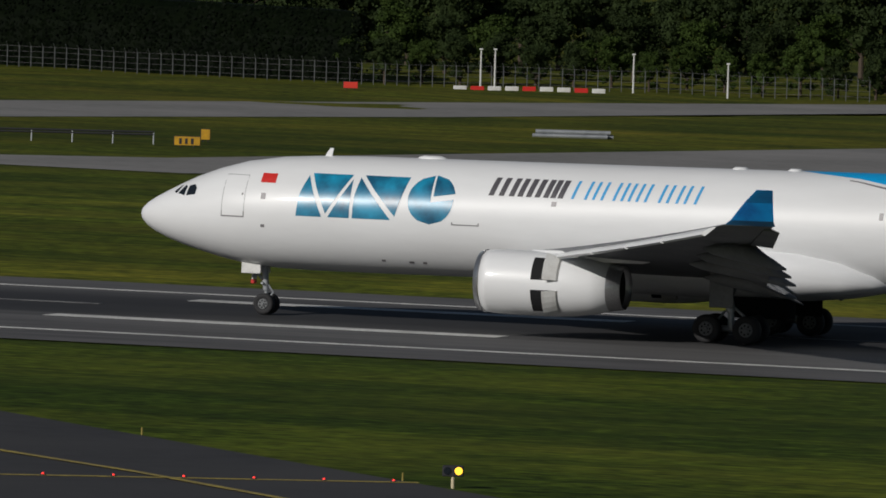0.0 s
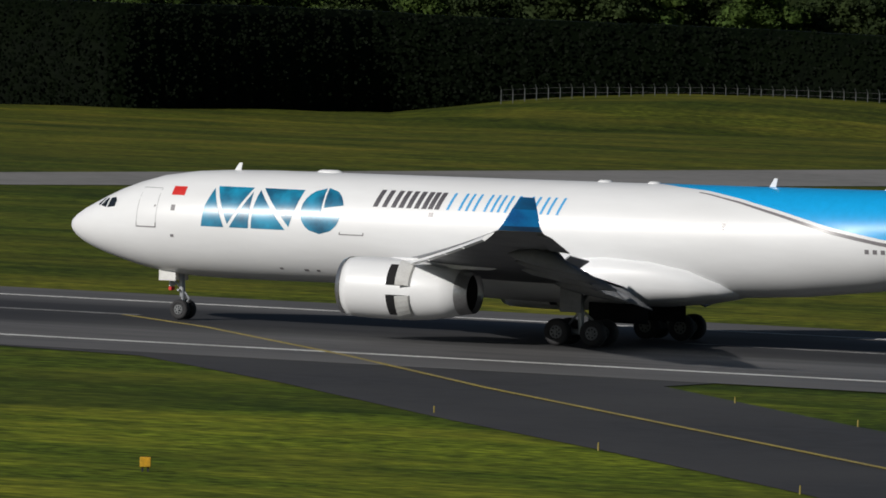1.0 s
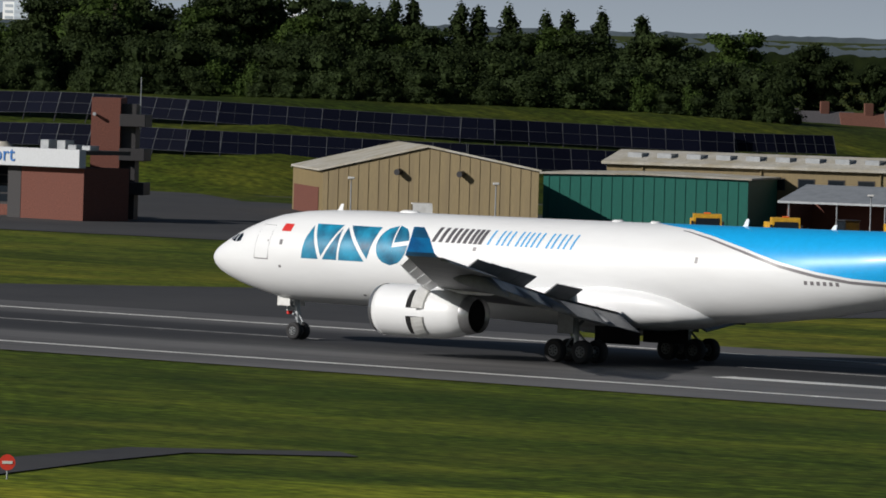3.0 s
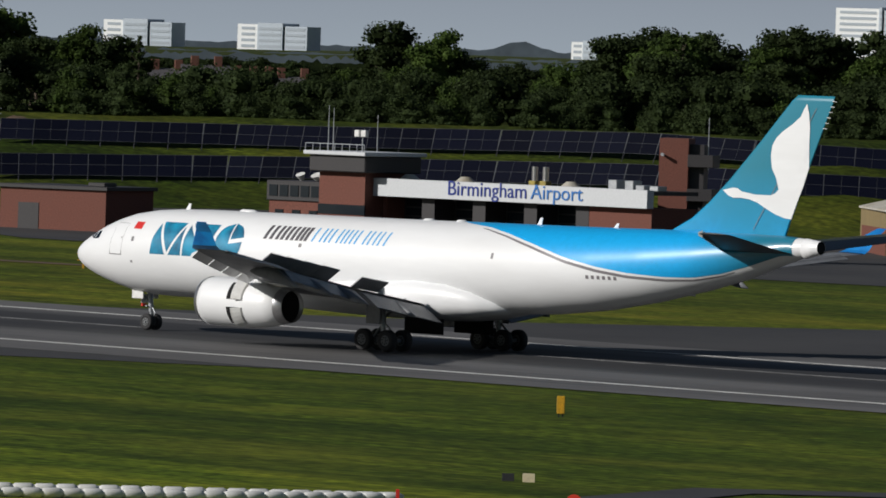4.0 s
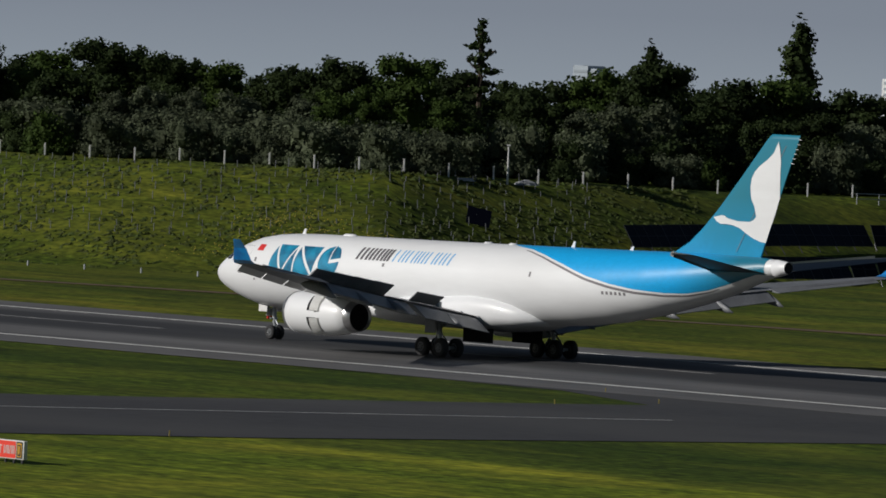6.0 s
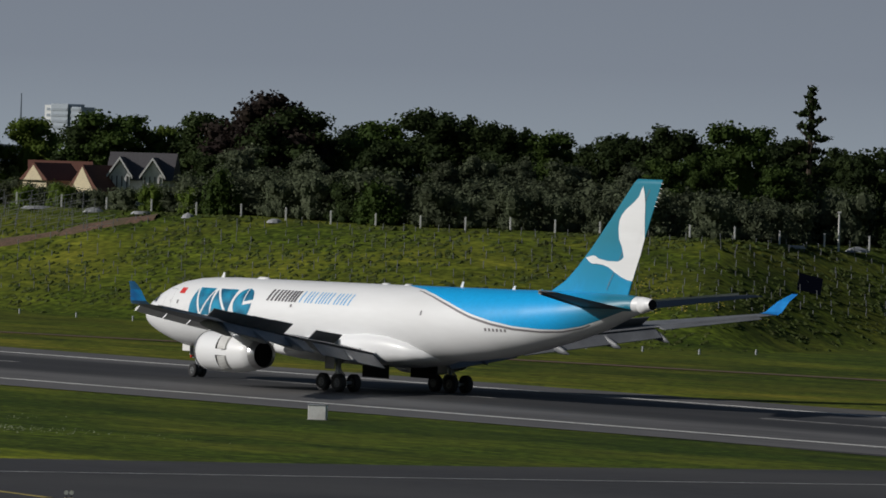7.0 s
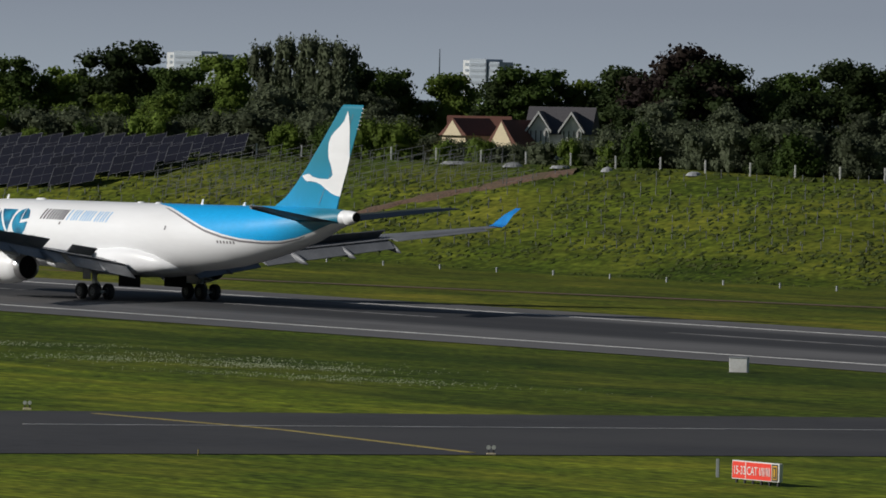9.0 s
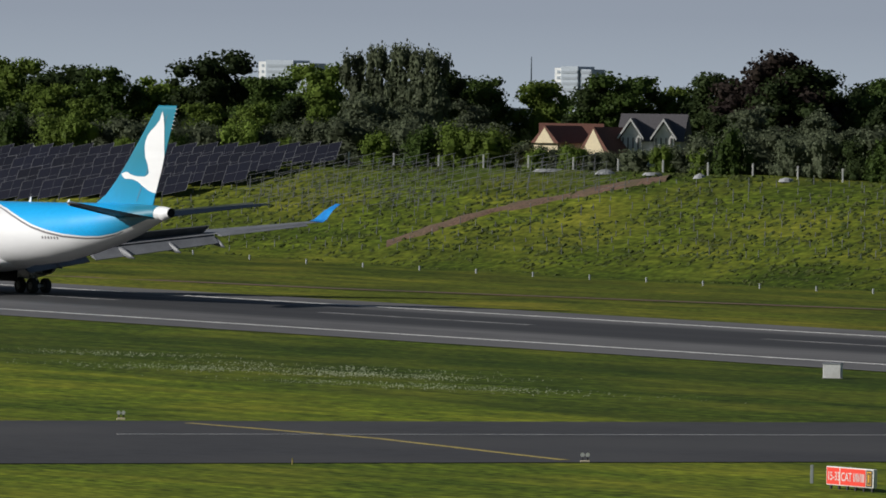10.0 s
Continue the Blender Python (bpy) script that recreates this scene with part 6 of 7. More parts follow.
plain_box("shipping_container", 31.1, 768, 2.5, 6, 2.5, BRICK, "rust-red shipping container in the yard", "container")
cab_ = plain_box("site_cabin", 35.02, 772, 2.6, 5, 2.2, GALV, "grey site cabin with a dark window", "cabin")
part("window", nb(-0.6, -0.09, 0.9, 0.6, -0.05, 1.7), GLASS, cab_)
pl_ = plain_box("portable_toilet", 31.52, 768, 1.2, 1.2, 2.2, WHITE_PAINT, "white and blue portable toilet", "toilet cabin")
part("door", nb(-0.4, -0.09, 0.1, 0.4, -0.05, 2.0), TEXT_BLUE, pl_, "blue door")
plain_box("portable_toilet", 31.42, 769, 1.2, 1.2, 2.1, TEXT_BLUE, "plain blue portable toilet", "toilet cabin")
for az, r in ((31.62, 800), (32.32, 778), (33.12, 812), (34.85, 775), (35.62, 800), (36.22, 800), (30.55, 790), (30.28, 800), (30.15, 802), (30.95, 815), (39.52, 800), (38.6, 796)):
    t = thing("lamp_post", pose(*spot(az, r), 0, 0, az), "slim grey yard lamp post with a pale head", "lamp post", "yard lamp posts")
    part("post", tube(bmesh.new(), (0, 0, -0.2), (0, 0, 4.2), 0.08, 0.05, 8), GALV, t)
    part("lamp_head", nb(-0.3, -0.3, 4.15, 0.3, 0.3, 4.35, 0.04), WHITE_PAINT, t, "pale lamp head")
for k in range(9):
    az = 36.95 - k * 0.2
    t = thing("barrier", pose(*spot(az, 742 + k * 1.4, 0.04), 0, 0, az - 12), "white steel crowd barrier at the yard's edge", "barrier", "barriers at the yard edge")
    for z in (0.25, 0.6, 1.0):
        part("rail", tube(bmesh.new(), (-1.35, 0, z), (1.35, 0, z), 0.05, 0.05, 6), WHITE_PAINT, t)
    for x in (-1.3, 0, 1.3):
        part("post", tube(bmesh.new(), (x, 0, 0), (x, 0, 1.05), 0.05, 0.05, 6), WHITE_PAINT, t)
for az in (36.62, 36.3):
    t = thing("water_tank", pose(*spot(az, 758, 0.05)), "orange and white plastic tank in the yard", "tank")
    part("body", tube(bmesh.new(), (0, 0, 0), (0, 0, 1.5), 0.65, 0.65, 16), YELLOW, t)
    part("band", tube(bmesh.new(), (0, 0, 0.5), (0, 0, 1.1), 0.67, 0.67, 16), WHITE_PAINT, t)
t = thing("traffic_barrel", pose(*spot(34.35, 760, 0.05)), "red and white striped barrier block", "barrier")
for k in range(5):
    part("stripe", nb(-1.5 + k * 0.6, 0, 0, -0.9 + k * 0.6, 0.5, 1.3), RED if k % 2 == 0 else WHITE_PAINT, t)


# ---------------------------------------------------------------- the embankment's solar arrays
def bank_r(az, el):
    """The distance at which the embankment's face stands at that angle."""
    foot = lerp_table(BANK_FOOT, az)
    r = foot - 25
    while r < foot + BANK_DEPTH:
        x, y = polar(az, r)
        if math.degrees(math.atan2(ground_z(x, y) - EYE_Z, r)) >= el:
            break
        r += 0.4
    return r


def panel_meshes(w, h):
    a = bpy.data.meshes.new("solar_panel")
    bm = nb(0.03, -0.03, 0.0, w - 0.03, 0.03, h)
    bm.to_mesh(a), bm.free()
    a.materials.append(PANEL)
    b = bpy.data.meshes.new("panel_frame")
    bm = bmesh.new()
    for k in (0, 2, 4):
        box(bm, 0.0, -0.045, h * k / 4 - 0.012, w, -0.03, h * k / 4 + 0.012)
    for x in (0.0, w / 2, w):
        box(bm, x - (0.03 if x != w / 2 else 0.01), -0.05, -0.03, x + (0.03 if x != w / 2 else 0.01), -0.03, h + 0.03)
    bm.to_mesh(b), bm.free()
    b.materials.append(PANEL_FRAME)
    c = bpy.data.meshes.new("panel_leg")
    bm = bmesh.new()
    tube(bm, (0, 0.0, -1.6), (0, 0.15, 0.4), 0.06, 0.06, 6)
    tube(bm, (0, 1.7, -0.6), (0, 1.3, h * 0.55), 0.06, 0.06, 6)
    bm.to_mesh(c), bm.free()
    c.materials.append(DARK_METAL)
    return a, b, c


def solar_row(az0, az1, els, height=2.3, unit=3.6, tilt=32, turn=0.0, label="long row of dark blue solar panels on the grassy bank"):
    """els: the angle of the row's lower edge along the bearing."""
    am, bmh, cm = panel_meshes(unit, height / math.cos(radians(tilt)))
    t = thing("solar_array", pose(0, 0, 0), label, "solar panels", "solar arrays on the bank")
    nodes = [(a, bank_r(a, lerp_table(els, a) - 0.03)) for a in np.linspace(az1 - 0.3, az0 + 0.3, 3 if az0 - az1 < 3.5 else 6)]
    def corner(a):
        r = lerp_table(nodes, a)
        return (*polar(a, r), EYE_Z + r * math.tan(radians(lerp_table(els, a)))), r
    az = az0
    while az > az1:
        (x, y, z), r = corner(az)
        (x2, y2, z2), r2 = corner(az - math.degrees(unit / r))
        step = math.degrees(unit * unit / math.dist((x, y), (x2, y2)) / r)
        (x2, y2, z2), r2 = corner(az - step)
        ang = math.degrees(math.atan2(y2 - y, x2 - x)) + turn
        roll = math.degrees(math.atan2(z2 - z, math.dist((x, y), (x2, y2)))) 
        roll = 9.0 if turn else roll
        m = pose(x, y, z, 0, 0, ang) @ pose(0, 0, 0, 0, -roll, 0) @ pose(0, 0, 0, -tilt, 0, 0)
        for nm, me in (("panel", am), ("panel_frame", bmh), ("panel_leg", cm)):
            ob = new(nm, me)
            ob.parent = t
            ob.matrix_basis = m
        az -= step
    return t


solar_row(49.0, 45.9, [(45.8, -0.83), (47.2, -0.845), (48.0, -0.87), (49.0, -0.92)], 2.15, 3.4)
solar_row(49.1, 45.98, [(45.9, -1.03), (47.2, -1.06), (48.0, -1.08), (49.2, -1.10)], 2.15, 3.4)
solar_row(45.37, 37.3, [(37.0, -0.80), (39.2, -0.745), (41.3, -0.665), (43.4, -0.69), (45.4, -0.70)], 2.15, 3.6)
solar_row(45.46, 37.3, [(37.0, -0.96), (39.2, -0.92), (41.3, -0.87), (43.4, -0.89), (45.5, -0.93)], 2.2, 3.6)
solar_row(37.2, 36.55, [(36.5, -0.785), (37.2, -0.785)], 1.9, 2.2)
solar_row(35.95, 35.15, [(35.1, -0.78), (36.0, -0.77)], 1.9, 2.2)
solar_row(35.97, 35.18, [(35.1, -0.90), (36.0, -0.89)], 1.8, 2.2)
for k, (a0, a1, e0, e1) in enumerate(((60.4, 56.4, -0.44, -0.415), (60.4, 56.7, -0.52, -0.48), (60.4, 56.95, -0.60, -0.545), (60.4, 57.3, -0.68, -0.62))):
    solar_row(a0, a1, [(a1, e1), (58.4, (e0 + e1) / 2 - 0.02), (a0, e0 - 0.1)], 2.0, 3.8, 30, 8.0, "staggered row of dark solar panels on the slope")


def ramp_of_soil(pts, w, name, label):
    line = [polar(a, bank_r(a, e)) for a, e in pts]
    fine = []
    for (x0, y0), (x1, y1) in zip(line, line[1:]):
        for k in range(12):
            fine.append((x0 + (x1 - x0) * k / 12, y0 + (y1 - y0) * k / 12))
    bm = bmesh.new()
    prev = None
    for i, (x, y) in enumerate(fine[:-1]):
        d = Vector((fine[i + 1][0] - x, fine[i + 1][1] - y)).normalized()
        wob = w * (0.42 + 0.3 * noise.noise((x * 0.3, y * 0.3, 0.5)) + 0.25 * noise.noise((x * 1.1, y * 1.1, 4.5)))
        row = []
        for s in (-1, -0.5, 0, 0.5, 1):
            px, py = x - d.y * wob * s, y + d.x * wob * s
            row.append(bm.verts.new((px, py, ground_z(px, py) + (0.2 if abs(s) < 1 else -0.05) + 0.15 * noise.noise((px * 0.5, py * 0.5, 2)))))
        if prev:
            for j in range(4):
                bm.faces.new((prev[j], prev[j + 1], row[j + 1], row[j]))
        prev = row
    tagged(part(name, bm, SOIL, smooth=True), label, "track", kind="structure")


ramp_of_soil([(45.25, -0.57), (45.45, -0.70), (45.62, -0.90), (45.85, -1.05)], 4.5, "soil_ramp", "bare brown earth ramp up the bank")
ramp_of_soil([(54.15, -0.47), (54.6, -0.55), (55.1, -0.66), (55.6, -0.80), (56.0, -0.94)], 3.2, "soil_path", "bare brown earth path slanting up the bank")


def scatter_stakes():
    """Pale stakes over the western bank and the posts along its crest."""
    bm = bmesh.new()
    for k in range(900):
        az = 59.8 - 10.6 * ((k % 100) + RNG.uniform(-0.25, 0.25)) / 100
        e = -0.50 - 0.055 * (k // 100) - 0.02 * (az % 1.0) + RNG.normal() * 0.008
        x, y = polar(az, bank_r(az, e))
        z = ground_z(x, y)
        h = RNG.uniform(0.35, 0.85)
        tube(bm, (x, y, z - 0.2), (x + RNG.normal() * 0.06, y, z + h), 0.05, 0.045, 5)
    tagged(part("stakes", bm, RACK), "many thin pale metal stakes standing over the grassy bank", "stakes", kind="stuff")
    for k in range(46):
        az = 59.6 - k * 0.285
        r = lerp_table(BANK_FOOT, az) + BANK_DEPTH + 2
        x, y, z = spot(az, r)
        t = thing("fence_post", pose(x, y, z, 0, 0, az), "white concrete fence post on the crest of the bank", "post", "posts along the crest")
        part("post", nb(-0.09, -0.09, -0.4, 0.09, 0.09, 1.35, 0.02), WHITE_PAINT, t)
    # bare racks waiting for panels
    for k in range(84):
        az = 57.0 - 2.3 * (k // 6) / 13.0 - 0.06 * (k % 6) + RNG.normal() * 0.02
        e = -0.455 - 0.05 * (k % 6) + (57.0 - az) * 0.012
        if az < 55.5 and k % 6 > 3:
            continue
        x, y = polar(az, bank_r(az, e))
        t = thing("panel_rack", pose(x, y, ground_z(x, y), 0, 0, az * 0.6), "bare galvanised rack without panels on the bank", "rack", "bare racks on the bank")
        for s in (-1.4, 0.2, 1.5):
            part("leg", tube(bmesh.new(), (s, 0, -0.5), (s, 0.4, 1.35 + 0.2 * s), 0.035, 0.03, 5), RACK, t)
        for z, d in ((0.7, 0.1), (1.5, 0.35)):
            part("rail", tube(bmesh.new(), (-1.7, d, z - 0.40), (1.7, d, z + 0.30), 0.022, 0.022, 5), RACK, t)
    for az, w in ((54.9, 2.6), (54.55, 1.6), (54.25, 1.5), (53.95, 1.0), (53.4, 1.2), (50.1, 1.6), (49.7, 1.8)):
        r = lerp_table(BANK_FOOT, az) + BANK_DEPTH - 1
        t = thing("sheeted_heap", pose(*spot(az, r), 0, 0, az), "low heap under pale sheeting on the crest", "heap")
        bm = bmesh.new()
        rings = [[(w * u * math.cos(a), 0.8 * u * math.sin(a), zz) for a in np.linspace(0, 6.283, 11)[:-1]] for u, zz in ((0.75, -0.1), (0.55, 0.2), (0.15 + 0.1 * math.sin(az * 5), 0.34 + 0.12 * math.sin(az * 9)))]
        loft(bm, rings)
        part("sheet", bm, SHEETING, t)
    # railing along the crest by the ramp
    t = thing("railing", pose(0, 0, 0), "pale metal railing along the crest of the bank", "railing")
    a = 47.6
    while a > 45.45:
        p = [spot(q, lerp_table(BANK_FOOT, q) + BANK_DEPTH - 4) for q in (a, a - 0.14)]
        part("rail_post", tube(bmesh.new(), (p[0][0], p[0][1], p[0][2] - 0.2), (p[0][0], p[0][1], p[0][2] + 1.2), 0.06, 0.06, 6), GALV, t)
        for h in (0.6, 1.15):
            part("rail", tube(bmesh.new(), (p[0][0], p[0][1], p[0][2] + h), (p[1][0], p[1][1], p[1][2] + h), 0.05, 0.05, 6), GALV, t)
        a -= 0.14
    # marker posts at the foot
    for k in range(24):
        az = 58.6 - k * 0.36
        x, y = polar(az, lerp_table(BANK_FOOT, az) - 14)
        t = thing("marker_post", pose(x, y, ground_z(x, y)), "small pale marker post in the grass", "post", "marker posts at the foot of the bank")
        part("post", nb(-0.08, -0.08, -0.2, 0.08, 0.08, 0.5, 0.02), GALV, t)
    x, y = polar(50.0, bank_r(50.0, -0.83))
    t = thing("leaning_panel", pose(x, y, ground_z(x, y), 0, 0, 60), "single dark solar panel on its stand on the bank", "solar panels")
    part("panel", nb(-1.2, 0, 0.2, 1.2, 0.08, 2.0, m=pose(0, 0, 0, -25, 12, 0)), PANEL, t)
    part("leg", tube(bmesh.new(), (0, 0.6, -0.3), (0, 0.6, 1.2), 0.08, 0.08, 6), GALV, t)
    for az, r, h in ((49.82, 905, 3.6), (18.47, 945, 4.2), (18.38, 945, 4.2), (17.5, 945, 4.0), (16.9, 940, 3.6)):
        t = thing("lamp_post", pose(*spot(az, r), 0, 0, az), "slender white lamp post", "lamp post")
        part("post", tube(bmesh.new(), (0, 0, -0.3), (0, 0, h), 0.11, 0.08, 8), WHITE_PAINT, t)
        part("lamp_head", nb(-0.2, -0.15, h - 0.05, 0.2, 0.15, h + 0.12, 0.03), WHITE_PAINT, t)


scatter_stakes()


def tussocks():
    """Coarse unmown tufts over the western bank."""
    vs, fs = [], []
    for _ in range(14000):
        az = RNG.uniform(48.6, 60.4)
        r = lerp_table(BANK_FOOT, az) + RNG.uniform(-4, BANK_DEPTH + 3)
        x, y = polar(az, r)
        if noise.noise((x * 0.12, y * 0.12, 1.0)) + 0.6 * noise.noise((x * 0.5, y * 0.5, 5.0)) < RNG.uniform(-0.5, 0.35):
            continue
        z = ground_z(x, y) - 0.1
        h, w = RNG.uniform(0.05, 0.22), RNG.uniform(0.25, 0.6)
        i, n, a0 = len(vs), 5, RNG.uniform(0, 6.28)
        vs += [(x + w * RNG.uniform(0.7, 1.3) * math.cos(a0 + 6.283 * k / n), y + w * RNG.uniform(0.7, 1.3) * math.sin(a0 + 6.283 * k / n), z) for k in range(n)]
        vs.append((x + RNG.normal() * 0.12, y + RNG.normal() * 0.12, z + 0.12 + h))
        fs += [(i + k, i + (k + 1) % n, i + n) for k in range(n)]
    me = bpy.data.meshes.new("tussocks")
    me.from_pydata(vs, [], fs)
    me.materials.append(TUSSOCK)
    tagged(new("tussocks", me), "coarse green grass tussocks on the bank", "grass", kind="stuff")


tussocks()


# ---------------------------------------------------------------- fence before the hedge
def security_fence():
    pts = [(16.0, 943), (18.7, 950), (19.4, 948), (20.8, 958), (22.0, 975), (22.9, 978), (24.0, 975), (25.7, 962)]
    t = thing("security_fence", pose(0, 0, 0), "long wire security fence with cranked concrete posts", "fence")
    me = bpy.data.meshes.new("post")
    bm = bmesh.new()
    tube(bm, (0, 0, -0.4), (0, 0, 2.3), 0.045, 0.045, 6)
    tube(bm, (0, 0, 2.28), (-0.15, -0.35, 2.65), 0.04, 0.035, 6)
    bm.to_mesh(me), bm.free()
    me.materials.append(RACK)
    az = 16.0
    prev = None
    wires = bmesh.new()
    while az < 25.7:
        r = lerp_table(pts, az)
        x, y, z = spot(az, r)
        z += mound(x, y) * 0.5
        ob = new("post", me)
        ob.parent = t
        ob.matrix_basis = pose(x, y, z, 0, 0, az)
        if prev:
            for h in (0.5, 1.1, 1.7, 2.25):
                tube(wires, (prev[0], prev[1], prev[2] + h), (x, y, z + h), 0.010, 0.010, 4, False)
        prev = (x, y, z)
        az += 0.075
    tagged(part("wire", wires, LIVERY_STRIPE, t), kind="stuff")


def mound(x, y):
    az, r = math.degrees(math.atan2(-x, y)), math.hypot(x, y)
    return 3.0 * max(0, 1 - ((az - 24.2) / 2.2) ** 2) * max(0, 1 - ((r - 975) / 60) ** 2) if 22 < az < 26.4 else 0.0


bm_ = bmesh.new()
gr_ = []
for a_ in np.arange(21.9, 26.5, 0.1):
    gr_.append([bm_.verts.new((*polar(a_, r_), ground_z(*polar(a_, r_)) - 0.05 + mound(*polar(a_, r_)))) for r_ in np.arange(915, 1036, 6)])
for ra, rb_ in zip(gr_, gr_[1:]):
    for j_ in range(len(ra) - 1):
        bm_.faces.new((ra[j_], ra[j_ + 1], rb_[j_ + 1], rb_[j_]))
tagged(part("ground_mound", bm_, GRASS, smooth=True), "low grassy mound before the hedge", "grass", kind="structure")
security_fence()


# ---------------------------------------------------------------- things in the airfield grass
def at_xy(x, y, dz=0.0):
    return x, y, ground_z(x, y) + dz


def board(name, x, y, w, h, face, label, cat, turn=None, legs=2, d=0.18, back=None):
    az = math.degrees(math.atan2(-x, y))
    t = thing(name, pose(*at_xy(x, y), 0, 0, az if turn is None else turn), label, cat)
    part("panel", nb(-w / 2, -d / 2, 0.18, w / 2, d / 2, 0.18 + h, 0.02), back or face, t)
    if back:
        part("face", nb(-w / 2 + 0.05, -d / 2 - 0.012, 0.22, w / 2 - 0.05, -d / 2 + 0.004, 0.14 + h), face, t)
    for k in range(legs):
        xx = -w / 2 + w * (k + 0.5) / legs
        part("leg", nb(xx - 0.04, -0.04, -0.2, xx + 0.04, 0.04, 0.19), DARK_METAL, t)
    return t


for x, y, w, h, lb in ((-285.7, 649.5, 2.2, 0.65, "long yellow guidance sign in the grass"), (-276.8, 656.4, 1.3, 0.7, "square yellow guidance sign in the grass"), (-249.5, 677.9, 0.8, 0.9, "orange marker board in the grass"),
                      (-242.4, 555.8, 0.75, 0.8, "small orange marker board in the grass"), (-245.2, 662.1, 2.1, 0.75, "yellow guidance sign with dark marks in the grass"), (-254.9, 603.6, 0.4, 0.5, "small yellow marker in the grass"), (-279.5, 646.7, 0.3, 0.6, "thin yellow marker in the grass"), (-416.7, 526.9, 1.9, 0.6, "yellow and black guidance sign"), (-424.9, 581.5, 1.7, 0.6, "orange marker board at the yard edge")):
    t = board("guidance_sign", x, y, w, h, YELLOW, lb, "sign", back=DARK_METAL)
    if w > 1.8:
        for k in range(3):
            part("sign_bar", nb(-w * 0.3 + k * w * 0.22, -0.115, 0.3, -w * 0.2 + k * w * 0.22, -0.1, h), DARK_METAL, t)
for x, y, w, h in ((-266.2, 656.7, 2.2, 2.0), (-262.5, 658.6, 1.4, 1.5)):
    t = thing("striped_hut", pose(*at_xy(x, y), 0, 0, 15), "red and white striped equipment hut in the grass", "hut")
    part("hut_body", nb(-w / 2, 0, -0.1, w / 2, 1.6, h, 0.02), DARK_CLAD, t)
    n = 8 if w > 2 else 6
    for k in range(n):
        part("stripe", nb(-w / 2 + k * w / n, -0.03, 0, -w / 2 + (k + 1) * w / n, 0.0, h), RED if k % 2 == 0 else WHITE_PAINT, t, "painted stripe")
board("taxi_sign", -299.7, 856.1, 1.5, 0.7, SIGN_RED, "small red taxiway sign with unreadable marks", "sign", back=DARK_METAL)
for k in range(9):
    t = thing("barrier_block", pose(*at_xy(-300.5 + k * 1.9, 893), 0, 0, 18), "low red or white barrier block by the fence", "barrier", "barrier blocks by the fence")
    part("block", nb(-0.7, -0.25, -0.1, 0.7, 0.25, 0.45, 0.04), RED if k % 3 == 1 else WHITE_PAINT, t)
t = thing("localiser_mast", pose(*at_xy(-256, 664)), "long low dark lattice mast lying on short stands in the grass", "mast")
for z in (0.75, 0.95):
    part("tube", tube(bmesh.new(), (-5.5, -2.4, z), (6.2, 2.9, z), 0.08, 0.08, 8), DARK_METAL, t)
for u in (0, 0.25, 0.5, 0.75, 1):
    part("stand", tube(bmesh.new(), (-5.5 + 11.7 * u, -2.4 + 5.3 * u, -0.2), (-5.5 + 11.7 * u, -2.4 + 5.3 * u, 0.9), 0.07, 0.07, 6), GALV, t)
part("head", nb(-6.2, -2.9, 0.2, -5.5, -2.2, 1.5, 0.05), GALV, t)
t = thing("pipe_stack", pose(*at_xy(-236, 731), 0, 0, 18), "pale pipes lying stacked in the grass", "pipes")
for x, z in ((0, 0.15), (0.5, 0.15), (0.25, 0.5)):
    part("pipe", tube(bmesh.new(), (-3.2 + x, x * 0.8, z), (3.2 + x, x * 0.8, z), 0.2, 0.2, 10), GALV, t)
for x, y, w, h, fc in ((-160.6, 303.6, 0.42, 0.38, YELLOW), (-223.7, 367.8, 0.95, 0.62, YELLOW), (-319.2, 357.6, 0.42, 0.95, YELLOW)):
    t = board("marker_board", x, y, w, h, fc, "small yellow marker board in the grass", "marker", d=0.25)
    # dark strip on the widest board paints its right side as shaded
    part("side_shade", nb(w / 2 - 0.012 - w * 0.35, -0.14, 0.22, w / 2 - 0.02, -0.122, 0.14 + h), DARK_METAL if w > 0.6 else YELLOW, t)
for x, y in ((-495.8, 372.4), (-478.5, 451.3)):
    t = thing("equipment_box", pose(*at_xy(x, y), 0, 0, 44), "white equipment box beside the runway", "box", "white runway boxes")
    part("box_body", nb(-0.62, -0.4, 0, 0.62, 0.4, 0.98, 0.03), WHITE_PAINT, t)
    part("box_lid", nb(-0.66, -0.44, 0.98, 0.66, 0.44, 1.05, 0.02), GALV, t)
    part("footing", nb(-0.7, -0.5, -0.2, 0.7, 0.5, 0.02), CONCRETE, t)


